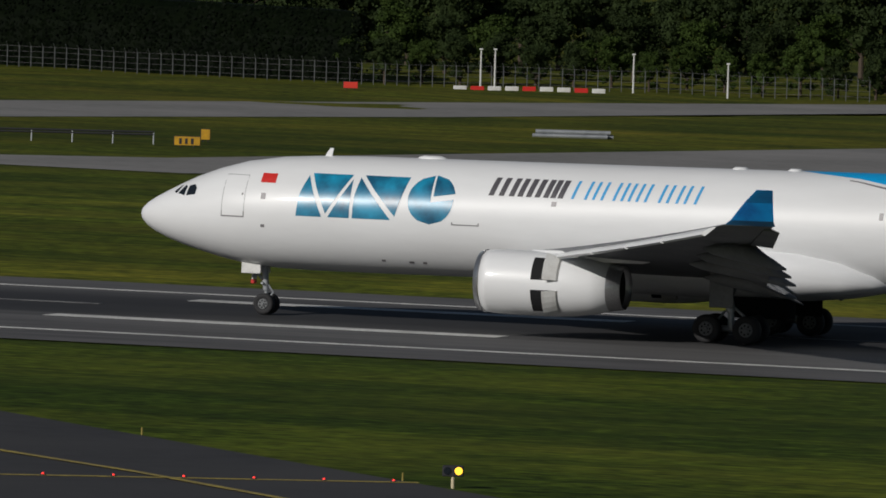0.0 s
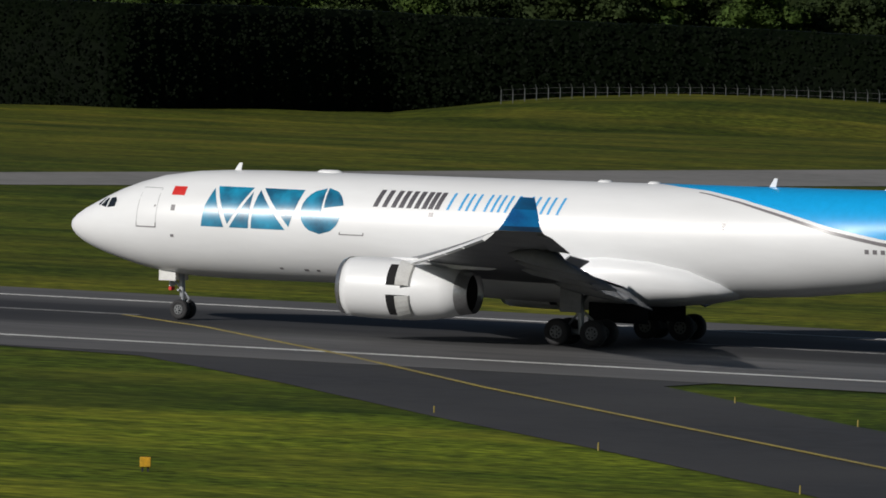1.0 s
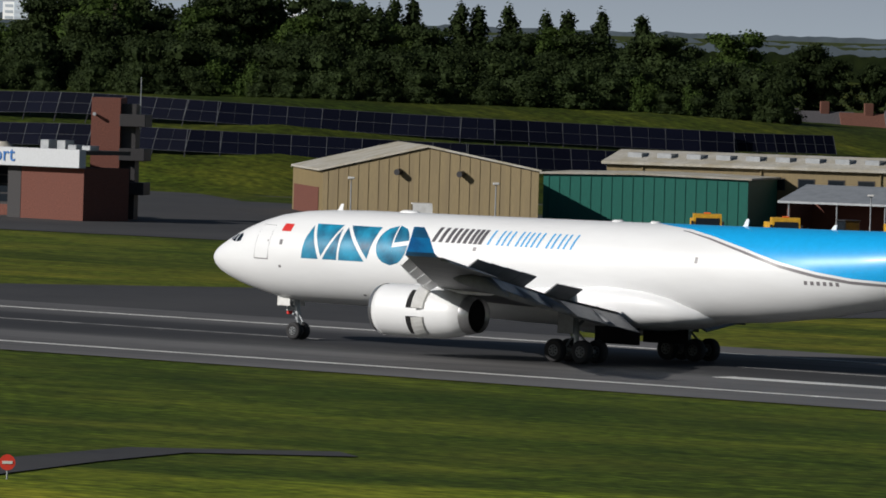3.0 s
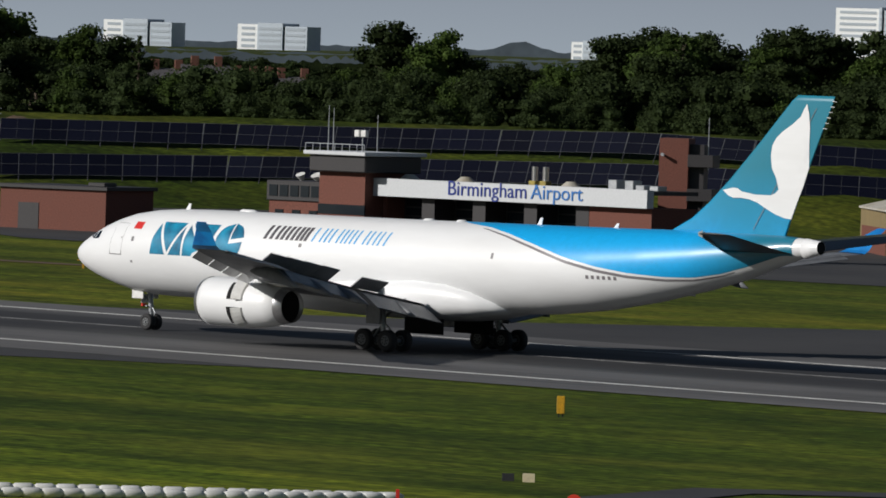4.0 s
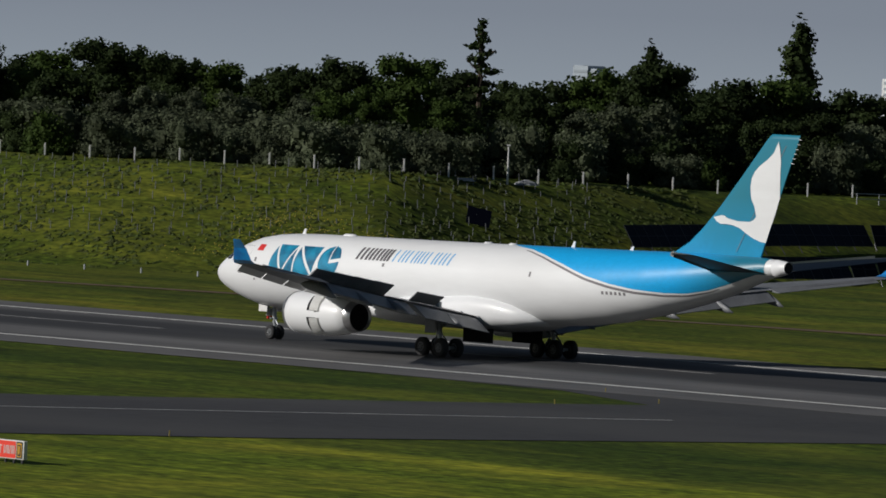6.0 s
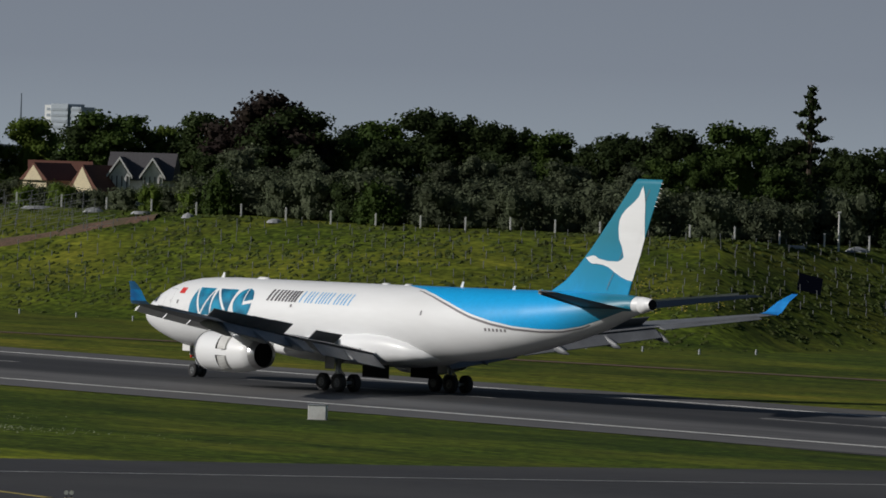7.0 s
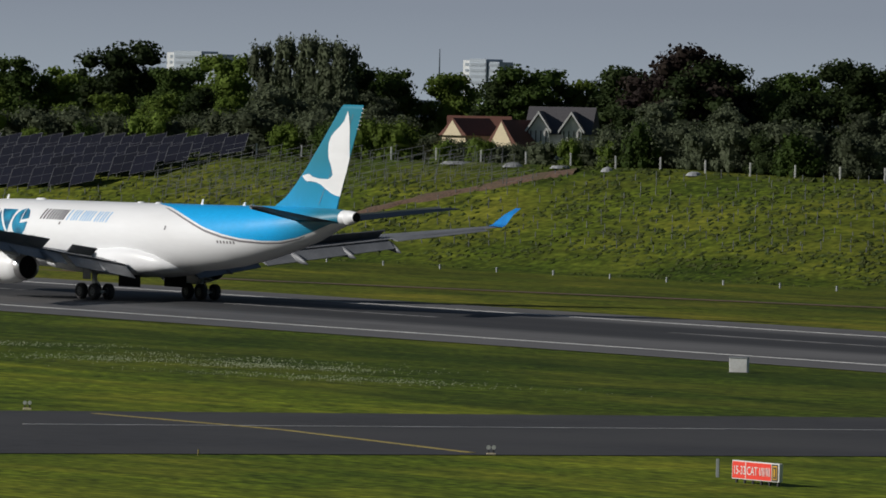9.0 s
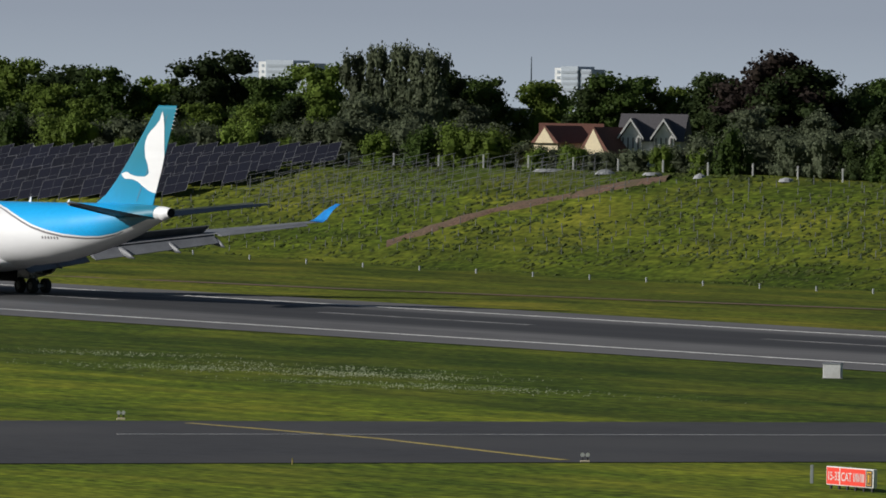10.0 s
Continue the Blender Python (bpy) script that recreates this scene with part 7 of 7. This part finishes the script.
def runway_sign():
    az = 52.95
    t = thing("holding_sign", pose(*at_xy(-365.2, 275.6), 0, 0, -6) @ Matrix.Diagonal((1.6, 1, 1, 1)), "red holding position sign with white lettering", "sign")
    part("cabinet", nb(-1.45, -0.12, 0.2, 1.45, 0.12, 1.15, 0.02), WHITE_PAINT, t, "white sign cabinet")
    part("face", nb(-1.40, -0.135, 0.25, 0.98, -0.118, 1.10), SIGN_RED, t, "red sign face")
    part("face", nb(1.02, -0.135, 0.25, 1.40, -0.118, 1.10), DARK_METAL, t, "black sign face")
    part("divider", nb(-0.60, -0.145, 0.25, -0.56, -0.13, 1.10), WHITE_PAINT, t)
    for body, x0, w, mt in (("15-33", -1.34, 0.68, WHITE_PAINT), ("CAT I/II/III", -0.5, 1.4, WHITE_PAINT)):
        ob, ln = text_part(body, 0.62, pose(0, 0, 0), mt, t, depth=0.008)
        ob.matrix_basis = Matrix.Translation((x0, -0.148, 0.46)) @ pose(0, 0, 0, 90, 0, 0) @ Matrix.Diagonal((w / ln, 1, 1, 1))
        ob["label"] = "white sign lettering"
    part("yellow_frame", nb(1.08, -0.145, 0.32, 1.34, -0.13, 1.02), YELLOW, t)
    part("yellow_inner", nb(1.12, -0.155, 0.38, 1.30, -0.14, 0.96), DARK_METAL, t)
    part("yellow_mark", nb(1.17, -0.165, 0.46, 1.25, -0.15, 0.88), YELLOW, t)
    for k in range(6):
        part("leg", nb(-1.3 + k * 0.51, -0.05, -0.2, -1.22 + k * 0.51, 0.05, 0.2), DARK_METAL, t)


runway_sign()
t = thing("stop_sign", pose(*at_xy(-254.9, 286.6), 0, 0, 41), "round red no entry sign on a short post", "sign")
part("post", tube(bmesh.new(), (0, 0, -0.2), (0, 0, 0.6), 0.04, 0.04, 8), GALV, t)
part("disc", tube(bmesh.new(), (0, 0, 0.72), (0, -0.05, 0.72), 0.34, 0.34, 24), SIGN_RED, t, "red disc")
part("bar", nb(-0.22, -0.075, 0.66, 0.22, -0.05, 0.78), WHITE_PAINT, t, "white bar")
for pts in (((-277.5, 271.5), (-266.0, 287.5)), ((-274, 270), (-268.5, 280.5), (-265.8, 287.6))):
    t = thing("sandbag_line", pose(0, 0, 0), "line of white bags laid in the grass", "bags")
    for (x0, y0), (x1, y1) in zip(pts, pts[1:]):
        n = max(2, int(math.dist((x0, y0), (x1, y1)) / 0.9))
        for k in range(n):
            u = (k + 0.5) / n
            bm = bmesh.new()
            d = Vector((x1 - x0, y1 - y0, 0)).normalized() * 0.5
            c = Vector(at_xy(x0 + (x1 - x0) * u, y0 + (y1 - y0) * u, 0.2))
            q = d.to_track_quat("X", "Z").to_matrix()
            loft(bm, [[c + q @ Vector((s, 0.3 * f * math.cos(a), 0.24 * f * math.sin(a))) for a in np.linspace(0, 6.283, 9)[:-1]] for s, f in ((-0.5, 0.6), (-0.35, 0.95), (0.3, 1.0), (0.5, 0.65))])
            part("bag", bm, WHITE_PAINT, t, smooth=True)
for x, y, h, mt, lb in ((-261.7, 282.9, 0.9, RED, "short red post with a pale mark"), (-276.5, 306.3, 0.35, DARK_METAL, "low dark fitting in the grass"), (-275.5, 306.6, 0.4, CREAM, "small pale marker plate in the grass"), (-499.3, 502.6, 1.6, YELLOW, "thin yellow-green mast with cross arms"), (-371.9, 278.1, 0.95, GALV, "thin grey post beside the sign")):
    t = thing("short_post", pose(*at_xy(x, y), 0, 0, 42), lb, "post")
    w = 0.08 if h > 0.6 else 0.28
    part("shaft", nb(-w, -0.06, -0.2, w, 0.06, h, 0.01), mt, t)
    if h > 1.2:
        for z in (0.6, 1.1):
            part("arm", nb(-0.5, -0.04, z, 0.5, 0.04, z + 0.08), mt, t)
GLOW = {}
for nm, col, st in (("red_lamp", (1, 0.03, 0.02), 2.5), ("amber_lamp", (1.0, 0.55, 0.04), 3.0)):
    m_ = bpy.data.materials.new(nm)
    m_.use_nodes = True
    b_ = m_.node_tree.nodes["Principled BSDF"]
    b_.inputs["Base Color"].default_value = (*col, 1)
    b_.inputs["Emission Color"].default_value, b_.inputs["Emission Strength"].default_value = (*col, 1), st
    GLOW[nm] = m_
for k in range(6):
    u = k / 5
    t = thing("stop_bar_light", pose(*at_xy(-115.6 + 11.0 * u, 298.3 + 6.3 * u, 0.05)), "small red stop bar light in the taxiway", "light", "stop bar lights")
    part("housing", tube(bmesh.new(), (0, 0, 0), (0, 0, 0.05), 0.14, 0.1, 12), DARK_METAL, t)
    part("lens", tube(bmesh.new(), (0, 0, 0.05), (0, 0, 0.10), 0.05, 0.03, 10), GLOW["red_lamp"], t, "glowing red lens")
t = thing("guard_light", pose(*at_xy(-102.1, 303.8), 0, 0, 18.6), "black runway guard light with one amber lamp lit", "light")
part("case", nb(-0.38, -0.1, 0.42, 0.38, 0.12, 0.82, 0.03), DARK_METAL, t, "black case")
part("leg", tube(bmesh.new(), (0, 0, -0.2), (0, 0, 0.45), 0.06, 0.06, 8), CREAM, t)
part("lens", tube(bmesh.new(), (0.2, -0.1, 0.63), (0.2, -0.13, 0.63), 0.14, 0.13, 16), GLOW["amber_lamp"], t, "glowing amber lens")
part("lens", tube(bmesh.new(), (-0.2, -0.1, 0.63), (-0.2, -0.13, 0.63), 0.14, 0.13, 16), GLASS, t, "dark unlit lens")
for x, y in ((-121, 322.6), (-137.7, 339.6), (-154, 356.6), (-165.2, 368.6), (-104.6, 305.6), (-170.8, 349.4), (-154.5, 331.3), (-137.4, 312.8), (-429.9, 376.3), (-428, 366), (-444, 384), (-389, 305), (-396, 262)):
    t = thing("edge_marker", pose(*at_xy(x, y)), "small yellow taxiway edge marker", "marker", "taxiway edge markers")
    part("stake", tube(bmesh.new(), (0, 0, -0.1), (0, 0, 0.34), 0.045, 0.035, 8), YLINE, t)
for x, y in ((-394.2, 279.6), (-446.6, 283.4)):
    t = thing("elevated_light", pose(*at_xy(x, y), 0, 0, 55), "pair of elevated white taxiway lights on a pale base", "light", "elevated taxiway lights")
    part("base", nb(-0.25, -0.1, -0.1, 0.25, 0.1, 0.12, 0.02), CREAM, t)
    for s in (-0.14, 0.14):
        part("stem", tube(bmesh.new(), (s, 0, 0.1), (s, 0, 0.35), 0.035, 0.035, 8), DARK_METAL, t)
        part("lamp", tube(bmesh.new(), (s, 0.08, 0.42), (s, -0.1, 0.42), 0.1, 0.12, 12), WHITE_PAINT, t)


def windsock():
    x, y = -200.3, 294.1
    t = thing("windsock", pose(*at_xy(x, y), 0, 0, 34), "orange windsock drooping from a red and white banded pole", "windsock")
    z0 = 0.0
    for k, h in enumerate((1.9, 1.15, 1.05, 1.1, 1.3, 1.75)):
        part("pole_band", tube(bmesh.new(), (0, 0, z0 - (0.3 if k == 0 else 0)), (0, 0, z0 + h), 0.085 - 0.006 * k, 0.082 - 0.006 * k, 10), RED if k % 2 == 0 else WHITE_PAINT, t)
        z0 += h
    part("cross_arm", tube(bmesh.new(), (-1.9, 0, 8.0), (0.9, 0, 8.0), 0.035, 0.035, 8), RED, t)
    part("arm_light", nb(-2.1, -0.08, 7.9, -1.85, 0.08, 8.05, 0.02), DARK_METAL, t)
    line = [((0.10, 6.0), 0.47), ((-0.35, 6.12), 0.46), ((-0.85, 6.02), 0.43), ((-1.35, 5.65), 0.40), ((-1.75, 5.1), 0.37), ((-2.05, 4.55), 0.34), ((-2.3, 4.05), 0.30), ((-2.55, 3.5), 0.26)]
    rings = []
    for i, ((px, pz), r) in enumerate(line):
        a, b = line[max(0, i - 1)][0], line[min(len(line) - 1, i + 1)][0]
        d = Vector((b[0] - a[0], 0, b[1] - a[1])).normalized()
        n = Vector((-d.z, 0, d.x))
        rings.append([Vector((px, 0, pz)) + n * r * math.cos(q) * (1 + 0.05 * math.sin(3 * q + i)) + Vector((0, 1, 0)) * r * math.sin(q) for q in np.linspace(0, 2 * math.pi, 17)[:-1]])
    part("sock", loft(bmesh.new(), rings, False, False), ORANGE, t, "orange cloth sock", smooth=True)
    part("hoop", tube(bmesh.new(), (0.12, 0, 5.6), (0.12, 0, 6.45), 0.03, 0.03, 8), GALV, t)
    part("junction_box", nb(-0.15, -0.14, 0.9, 0.2, 0.14, 1.6, 0.03), DARK_METAL, t)


windsock()
PX, PY = polar(30.34, 64.0)
t = thing("lighting_mast", pose(PX, PY, ground_z(PX, PY)), "tall grey tubular lighting mast close to the viewing point", "mast")
zj = EYE_Z - 64 * math.tan(radians(2.989)) - ground_z(PX, PY)
part("lower_tube", tube(bmesh.new(), (0, 0, -0.5), (0, 0, zj), 0.13, 0.109, 28), MAST, t)
part("collar", tube(bmesh.new(), (0, 0, zj - 0.02), (0, 0, zj + 0.02), 0.113, 0.113, 28), MAST, t)
part("upper_tube", tube(bmesh.new(), (0, 0, zj), (0, 0, zj + 11), 0.104, 0.08, 28), MAST, t)
part("lamp_arm", tube(bmesh.new(), (-1.2, 0, zj + 10.8), (1.2, 0, zj + 10.8), 0.05, 0.05, 8), MAST, t)
for s in (-1.2, 1.2):
    part("floodlight", nb(s - 0.25, -0.3, zj + 10.75, s + 0.25, 0.2, zj + 11.1, 0.04), DARK_METAL, t)


# ---------------------------------------------------------------- houses and distant town
def house(az, r, w, d, h, rise, turn, wall, roof, label, chimneys=1, gable=False, windows=True, base=None):
    x, y, z = spot(az, r)
    t = thing("house", pose(x, y, z if base is None else base, 0, 0, az + turn), label, "house", "houses behind the trees")
    part("wall", nb(-w / 2, 0, -1, w / 2, d, h), wall, t)
    rb = bmesh.new()
    if gable:
        loft(rb, [[(-w / 2 - 0.3, yy, h), (w / 2 + 0.3, yy, h), (0, yy, h + rise)] for yy in (-0.3, d + 0.3)])
        part("gable_wall", loft(bmesh.new(), [[(-w / 2 + 0.3, yy, h), (w / 2 - 0.3, yy, h), (0, yy, h + rise - 0.25)] for yy in (-0.36, -0.3)]), wall, t)
    else:
        loft(rb, [[(xx, -0.4, h), (xx, d + 0.4, h), (xx, d / 2, h + rise)] for xx in (-w / 2 - 0.3, w / 2 + 0.3)])
    bmesh.ops.recalc_face_normals(rb, faces=rb.faces[:])
    rf = part("roof", rb, roof, t)
    for k in range(chimneys):
        xx = -w / 2 + w * (k + 0.5) / chimneys
        part("chimney", nb(xx - 0.5, d / 2 - 0.4, h + rise * 0.6, xx + 0.5, d / 2 + 0.4, h + rise + 1.1, 0.04), CLAY, rf, "brick chimney")
    if windows:
        for k in range(max(2, int(w / 2.5))):
            xx = -w / 2 + w * (k + 0.5) / max(2, int(w / 2.5))
            for zz in (1.0, h - 1.6):
                wi = part("window", nb(xx - 0.5, -0.06, zz, xx + 0.5, 0.02, zz + 1.1), GLASS, t)
                part("window_frame", nb(xx - 0.6, -0.04, zz - 0.1, xx + 0.6, 0.01, zz + 1.2), WHITE_PAINT, wi)
    return t


def base_for(r, el, top):
    return EYE_Z + r * math.tan(radians(el)) - top


T1 = house(54.27, 978, 6.8, 7, 5.0, 3.0, -8, WHITE_PAINT, SLATE, "white half-timbered house with a dark slate roof", 0, base=base_for(978, -0.062, 8.0))
for x in (-2.0, 1.6):
    dm = part("dormer", loft(bmesh.new(), [[(x - 1.1, yy, 3.6), (x + 1.1, yy, 3.6), (x + 1.1, yy, 5.4), (x, yy, 7.0), (x - 1.1, yy, 5.4)] for yy in (-0.8, 3.0)]), WHITE_PAINT, T1, "white timbered gable")
    for k in range(4):
        part("timber", nb(x - 0.9 + k * 0.55, -0.86, 3.6, x - 0.78 + k * 0.55, -0.8, 5.4), DARK_CLAD, dm)
    part("bargeboard", loft(bmesh.new(), [[(x - 1.42, yy, 5.1), (x, yy, 7.2), (x + 1.42, yy, 5.1), (x + 1.42, yy, 5.42), (x, yy, 7.52), (x - 1.42, yy, 5.42)] for yy in (-1.2, -1.1)]), WHITE_PAINT, dm, "white bargeboard")
    part("gable_roof", loft(bmesh.new(), [[(x - 1.4, yy, 5.2), (x, yy, 7.25), (x + 1.4, yy, 5.2), (x + 1.4, yy, 5.4), (x, yy, 7.5), (x - 1.4, yy, 5.4)] for yy in (-1.1, 3.0)]), SLATE, dm)
house(54.62, 975, 3.6, 7, 4.0, 2.9, -32, CREAM, CLAY, "cream rendered house with a steep gable", 0, True, base=base_for(975, -0.15, 6.9))
house(54.93, 978, 3.0, 7, 3.2, 1.9, -32, CREAM, CLAY, "cream rendered house with a small gable", 0, True, False, base=base_for(978, -0.145, 5.1))
house(54.77, 985, 6.5, 6, 3.4, 2.2, 0, BRICK, CLAY, "brown-roofed brick house between the gables", 0, base=base_for(985, -0.13, 5.6))
for az, top, ch in ((44.3, -0.22, 2), (44.05, -0.19, 2), (43.75, -0.245, 3), (43.5, -0.25, 2)):
    house(az, 1150, 6.0, 8, 5.0, 2.6, 6, BRICK, SLATE, "red-brick terraced house with tall chimneys", ch, base=base_for(1150, top, 7.6))
house(43.12, 1100, 3.6, 7, 4.0, 2.6, 10, CLAY, CLAY, "orange brick gabled house among the trees", 0, True, False, base=base_for(1100, -0.27, 6.6))
for az, top, w, rf, lb in ((36.85, -0.50, 6, SLATE, "slate"), (36.5, -0.515, 6, SLATE, "slate"), (36.22, -0.52, 6, CLAY, "clay-tiled"), (35.92, -0.50, 6.5, SLATE, "slate"), (35.02, -0.455, 9, CLAY, "clay-tiled"), (37.3, -0.5, 6, SLATE, "slate")):
    house(az, 1012, w, 8, 4.2, 3.2, 8, CREAM if az < 35.5 else BRICK, rf, "suburban house with a %s roof beyond the bank" % lb, 1, base=base_for(1012, top, 7.4))
for k in range(12):
    house(31.45 + k * 0.24, 1075, 5.2, 7, 4.5, 2.6, 5, WHITE_PAINT, CLAY, "white house glimpsed between the trees", 0, base=base_for(1075, -0.62 + 0.01 * k, 7.0))


def tower_block(az0, az1, el, r=4300.0, split=0.3, floors=9, label="distant pale tower block"):
    w = r * radians(az0 - az1) / math.cos(radians(28))
    x, y = polar(az0, r)
    top = EYE_Z + r * math.tan(radians(el))
    t = thing("tower_block", pose(x, y, 0, 0, 0, (az0 + az1) / 2 - 28), label, "tower block", "distant tower blocks")
    # sun and shade on the wings are put into their colours
    part("lit_wing", nb(0, 0, -5, w * split, 14, top), TOWER_SUNLIT, t, "wing painted pale for sunlight")
    part("core", nb(w * split, -1, -5, w * 0.66, 16, top + 0.7), TOWER_SHADE_GREY, t, "core painted grey for shade")
    part("far_wing", nb(w * 0.68, 0, -5, w, 14, top - 0.6), TOWER_SHADE_GREY, t, "wing painted grey for shade")
    part("slot", nb(w * 0.655, 0.5, -5, w * 0.685, 15, top - 1), DARK_CLAD, t)
    for k in range(floors):
        z = top - 2.6 - k * 2.8
        if z > 2:
            for a, b, yy in ((0.06, split - 0.05, -0.2), (split + 0.03, 0.64, -1.2), (0.70, 0.97, -0.2)):
                part("window_band", nb(w * a, yy, z, w * b, yy + 0.3, z + 1.3), TOWER_BAND, t, "band of windows")
    return t


tower_block(44.73, 44.30, 0.078)
tower_block(43.88, 43.44, 0.077)
tower_block(40.09, 39.64, 0.30, split=0.62, floors=12, label="tall white distant tower block")
tower_block(41.76, 41.50, 0.03)
tower_block(41.22, 41.0, 0.04, split=0.1)
tower_block(47.47, 47.26, 0.21, split=0.2)
tower_block(49.43, 49.28, 0.212, split=0.05)
tower_block(45.40, 45.28, -0.02, split=0.4)
tower_block(54.88, 54.65, 0.222, split=0.2)
tower_block(56.76, 56.42, 0.235, split=0.15)
t = thing("warehouse", pose(*polar(19.0, 1400), 0, 0, 0, 18), "long pale-roofed warehouse beyond the trees", "building")
part("wall", nb(-60, 0, -2, 60, 40, EYE_Z - 1400 * math.tan(radians(0.80))), TOWER_SHADE_GREY, t)
part("roof", nb(-61, -1, EYE_Z - 1400 * math.tan(radians(0.80)), 61, 41, EYE_Z - 1400 * math.tan(radians(0.745)), 0.3), WHITE_PAINT, t)
t = thing("radio_mast", pose(*polar(55.03, 4200), 0), "faint distant radio mast", "mast")
# mast in the ridges' haze tone
part("shaft", tube(bmesh.new(), (0, 0, 0), (0, 0, EYE_Z + 4200 * math.tan(radians(0.29))), 0.8, 0.2, 6), HAZE_BLUE, t)


def distant_woods():
    """Far tree-covered ground up to the horizon, as low ragged ridges."""
    for r, el, amp, seed in ((4600, -0.045, 0.035, 1.0), (3400, -0.10, 0.045, 5.0), (2300, -0.12, 0.055, 9.0), (1600, -0.16, 0.05, 13.0)):
        bm = bmesh.new()
        prev = None
        for az in np.arange(8, 68, 0.03 if r < 3000 else 0.05):
            e = el + amp * 0.12 * noise.noise((az * 2.2, seed, 0)) + amp * 0.4 * noise.noise((az * 9, seed, 2)) + amp * 0.5 * noise.noise((az * 34, seed, 4)) + amp * 0.45 * abs(noise.noise((az * 95, seed, 6)))
            if r > 4000:
                e += 0.065 * math.exp(-((az - 42.08) / 0.14) ** 2)
            x, y = polar(az, r)
            x2, y2 = polar(az, r + 60)
            cur = [bm.verts.new((x, y, -5)), bm.verts.new((x, y, EYE_Z + r * math.tan(radians(e)))), bm.verts.new((x2, y2, -5))]
            if prev:
                bm.faces.new((prev[0], cur[0], cur[1], prev[1])), bm.faces.new((prev[1], cur[1], cur[2], prev[2]))
            prev = cur
        # the farther ridges carry painted haze, the nearest is plain foliage
        tagged(part("distant_woods", bm, HAZE_BLUE if r > 2000 else LEAF_DARK), "far wooded country up to the horizon", "woodland", kind="stuff")


distant_woods()


def sky_backdrop():
    """A plain sky far behind everything in view."""
    m = bpy.data.materials.new("hazy_sky")
    m.use_nodes = True
    N, L = m.node_tree.nodes, m.node_tree.links
    N.clear()
    out, em = N.new("ShaderNodeOutputMaterial"), N.new("ShaderNodeEmission")
    tc, sp, mr, rp = N.new("ShaderNodeTexCoord"), N.new("ShaderNodeSeparateXYZ"), N.new("ShaderNodeMapRange"), N.new("ShaderNodeValToRGB")
    mr.inputs[1].default_value, mr.inputs[2].default_value = 0.0, 260.0
    e = rp.color_ramp.elements
    e[0].color, e[1].color = (0.37, 0.43, 0.49, 1), (0.19, 0.215, 0.27, 1)
    k = e.new(0.25)
    k.color = (0.275, 0.315, 0.38, 1)
    L.new(tc.outputs["Object"], sp.inputs[0]), L.new(sp.outputs["Z"], mr.inputs[0]), L.new(mr.outputs[0], rp.inputs[0])
    L.new(rp.outputs[0], em.inputs[0]), L.new(em.outputs[0], out.inputs[0])
    bm = bmesh.new()
    prev = None
    for az in np.arange(0, 80, 2.0):
        x, y = polar(az, 4780)
        cur = [bm.verts.new((x, y, -60)), bm.verts.new((x, y, 900))]
        if prev:
            bm.faces.new((prev[0], cur[0], cur[1], prev[1]))
        prev = cur
    tagged(part("backdrop", bm, m), "pale grey-blue hazy sky", "sky", kind="structure")


sky_backdrop()


# ---------------------------------------------------------------- wild flowers in the grass
def flower_patch(name, label, material, spots, size):
    """spots: middle, half length, half width, turn and number of the flower heads of each drift."""
    vs, fs = [], []
    for cx, cy, hl, hw, turn, count in spots:
        ca, sa = math.cos(radians(turn)), math.sin(radians(turn))
        for _ in range(count):
            u, v = RNG.normal() * 0.5 * hl, RNG.normal() * 0.5 * hw
            x, y = cx + u * ca - v * sa, cy + u * sa + v * ca
            if noise.noise((x * 0.25, y * 0.12, 3.0)) < RNG.uniform(-0.5, 0.25):
                continue
            z = ground_z(x, y) + RNG.uniform(0.16, 0.42)
            w = size * RNG.uniform(0.5, 1.4)
            i = len(vs)
            vs += [(x - w, y, z), (x, y - w, z - 0.3 * w), (x + w, y, z), (x, y + w, z), (x, y, z + 0.6 * w)]
            fs += [(i, i + 1, i + 4), (i + 1, i + 2, i + 4), (i + 2, i + 3, i + 4), (i + 3, i, i + 4)]
    me = bpy.data.meshes.new(name)
    me.from_pydata(vs, [], fs)
    me.materials.append(material)
    tagged(new(name, me), label, "flowers", kind="stuff")


flower_patch("white_flowers", "drifts of small white flowers in the unmown grass", FLOWER_WHITE,
             [(-538, 340, 9, 2.5, 35, 500), (-506, 333.5, 16, 4.0, 25, 1700), (-512, 341, 12, 3, 20, 500), (-480, 329, 16, 3.5, 20, 1000), (-497, 337, 6, 2.5, 20, 500)], 0.05)
ax, ay = polar(51.15, bank_r(51.15, -0.98))
bx, by = polar(51.3, bank_r(51.3, -0.86))
flower_patch("yellow_flowers", "patches of yellow flowers at the foot of the bank", FLOWER_YELLOW,
             [(ax, ay, 9, 4.0, 48, 900), (bx, by, 5, 4, 48, 400)], 0.08)


# ---------------------------------------------------------------- what moves
def motions():
    tilt = math.degrees(math.atan(SLOPE))
    walk(AIRCRAFT, [(t, pose(s, RWY_Y, 0.072 - SLOPE * (s + 400), 0, tilt, 0)) for t, s in ROLLOUT])
    for wh in WHEELS:
        home = wh.matrix_basis.copy()
        walk(wh, [(k / 10, home @ pose(0, 0, 0, 0, -80.0 * k, 0)) for k in range(101)])


motions()
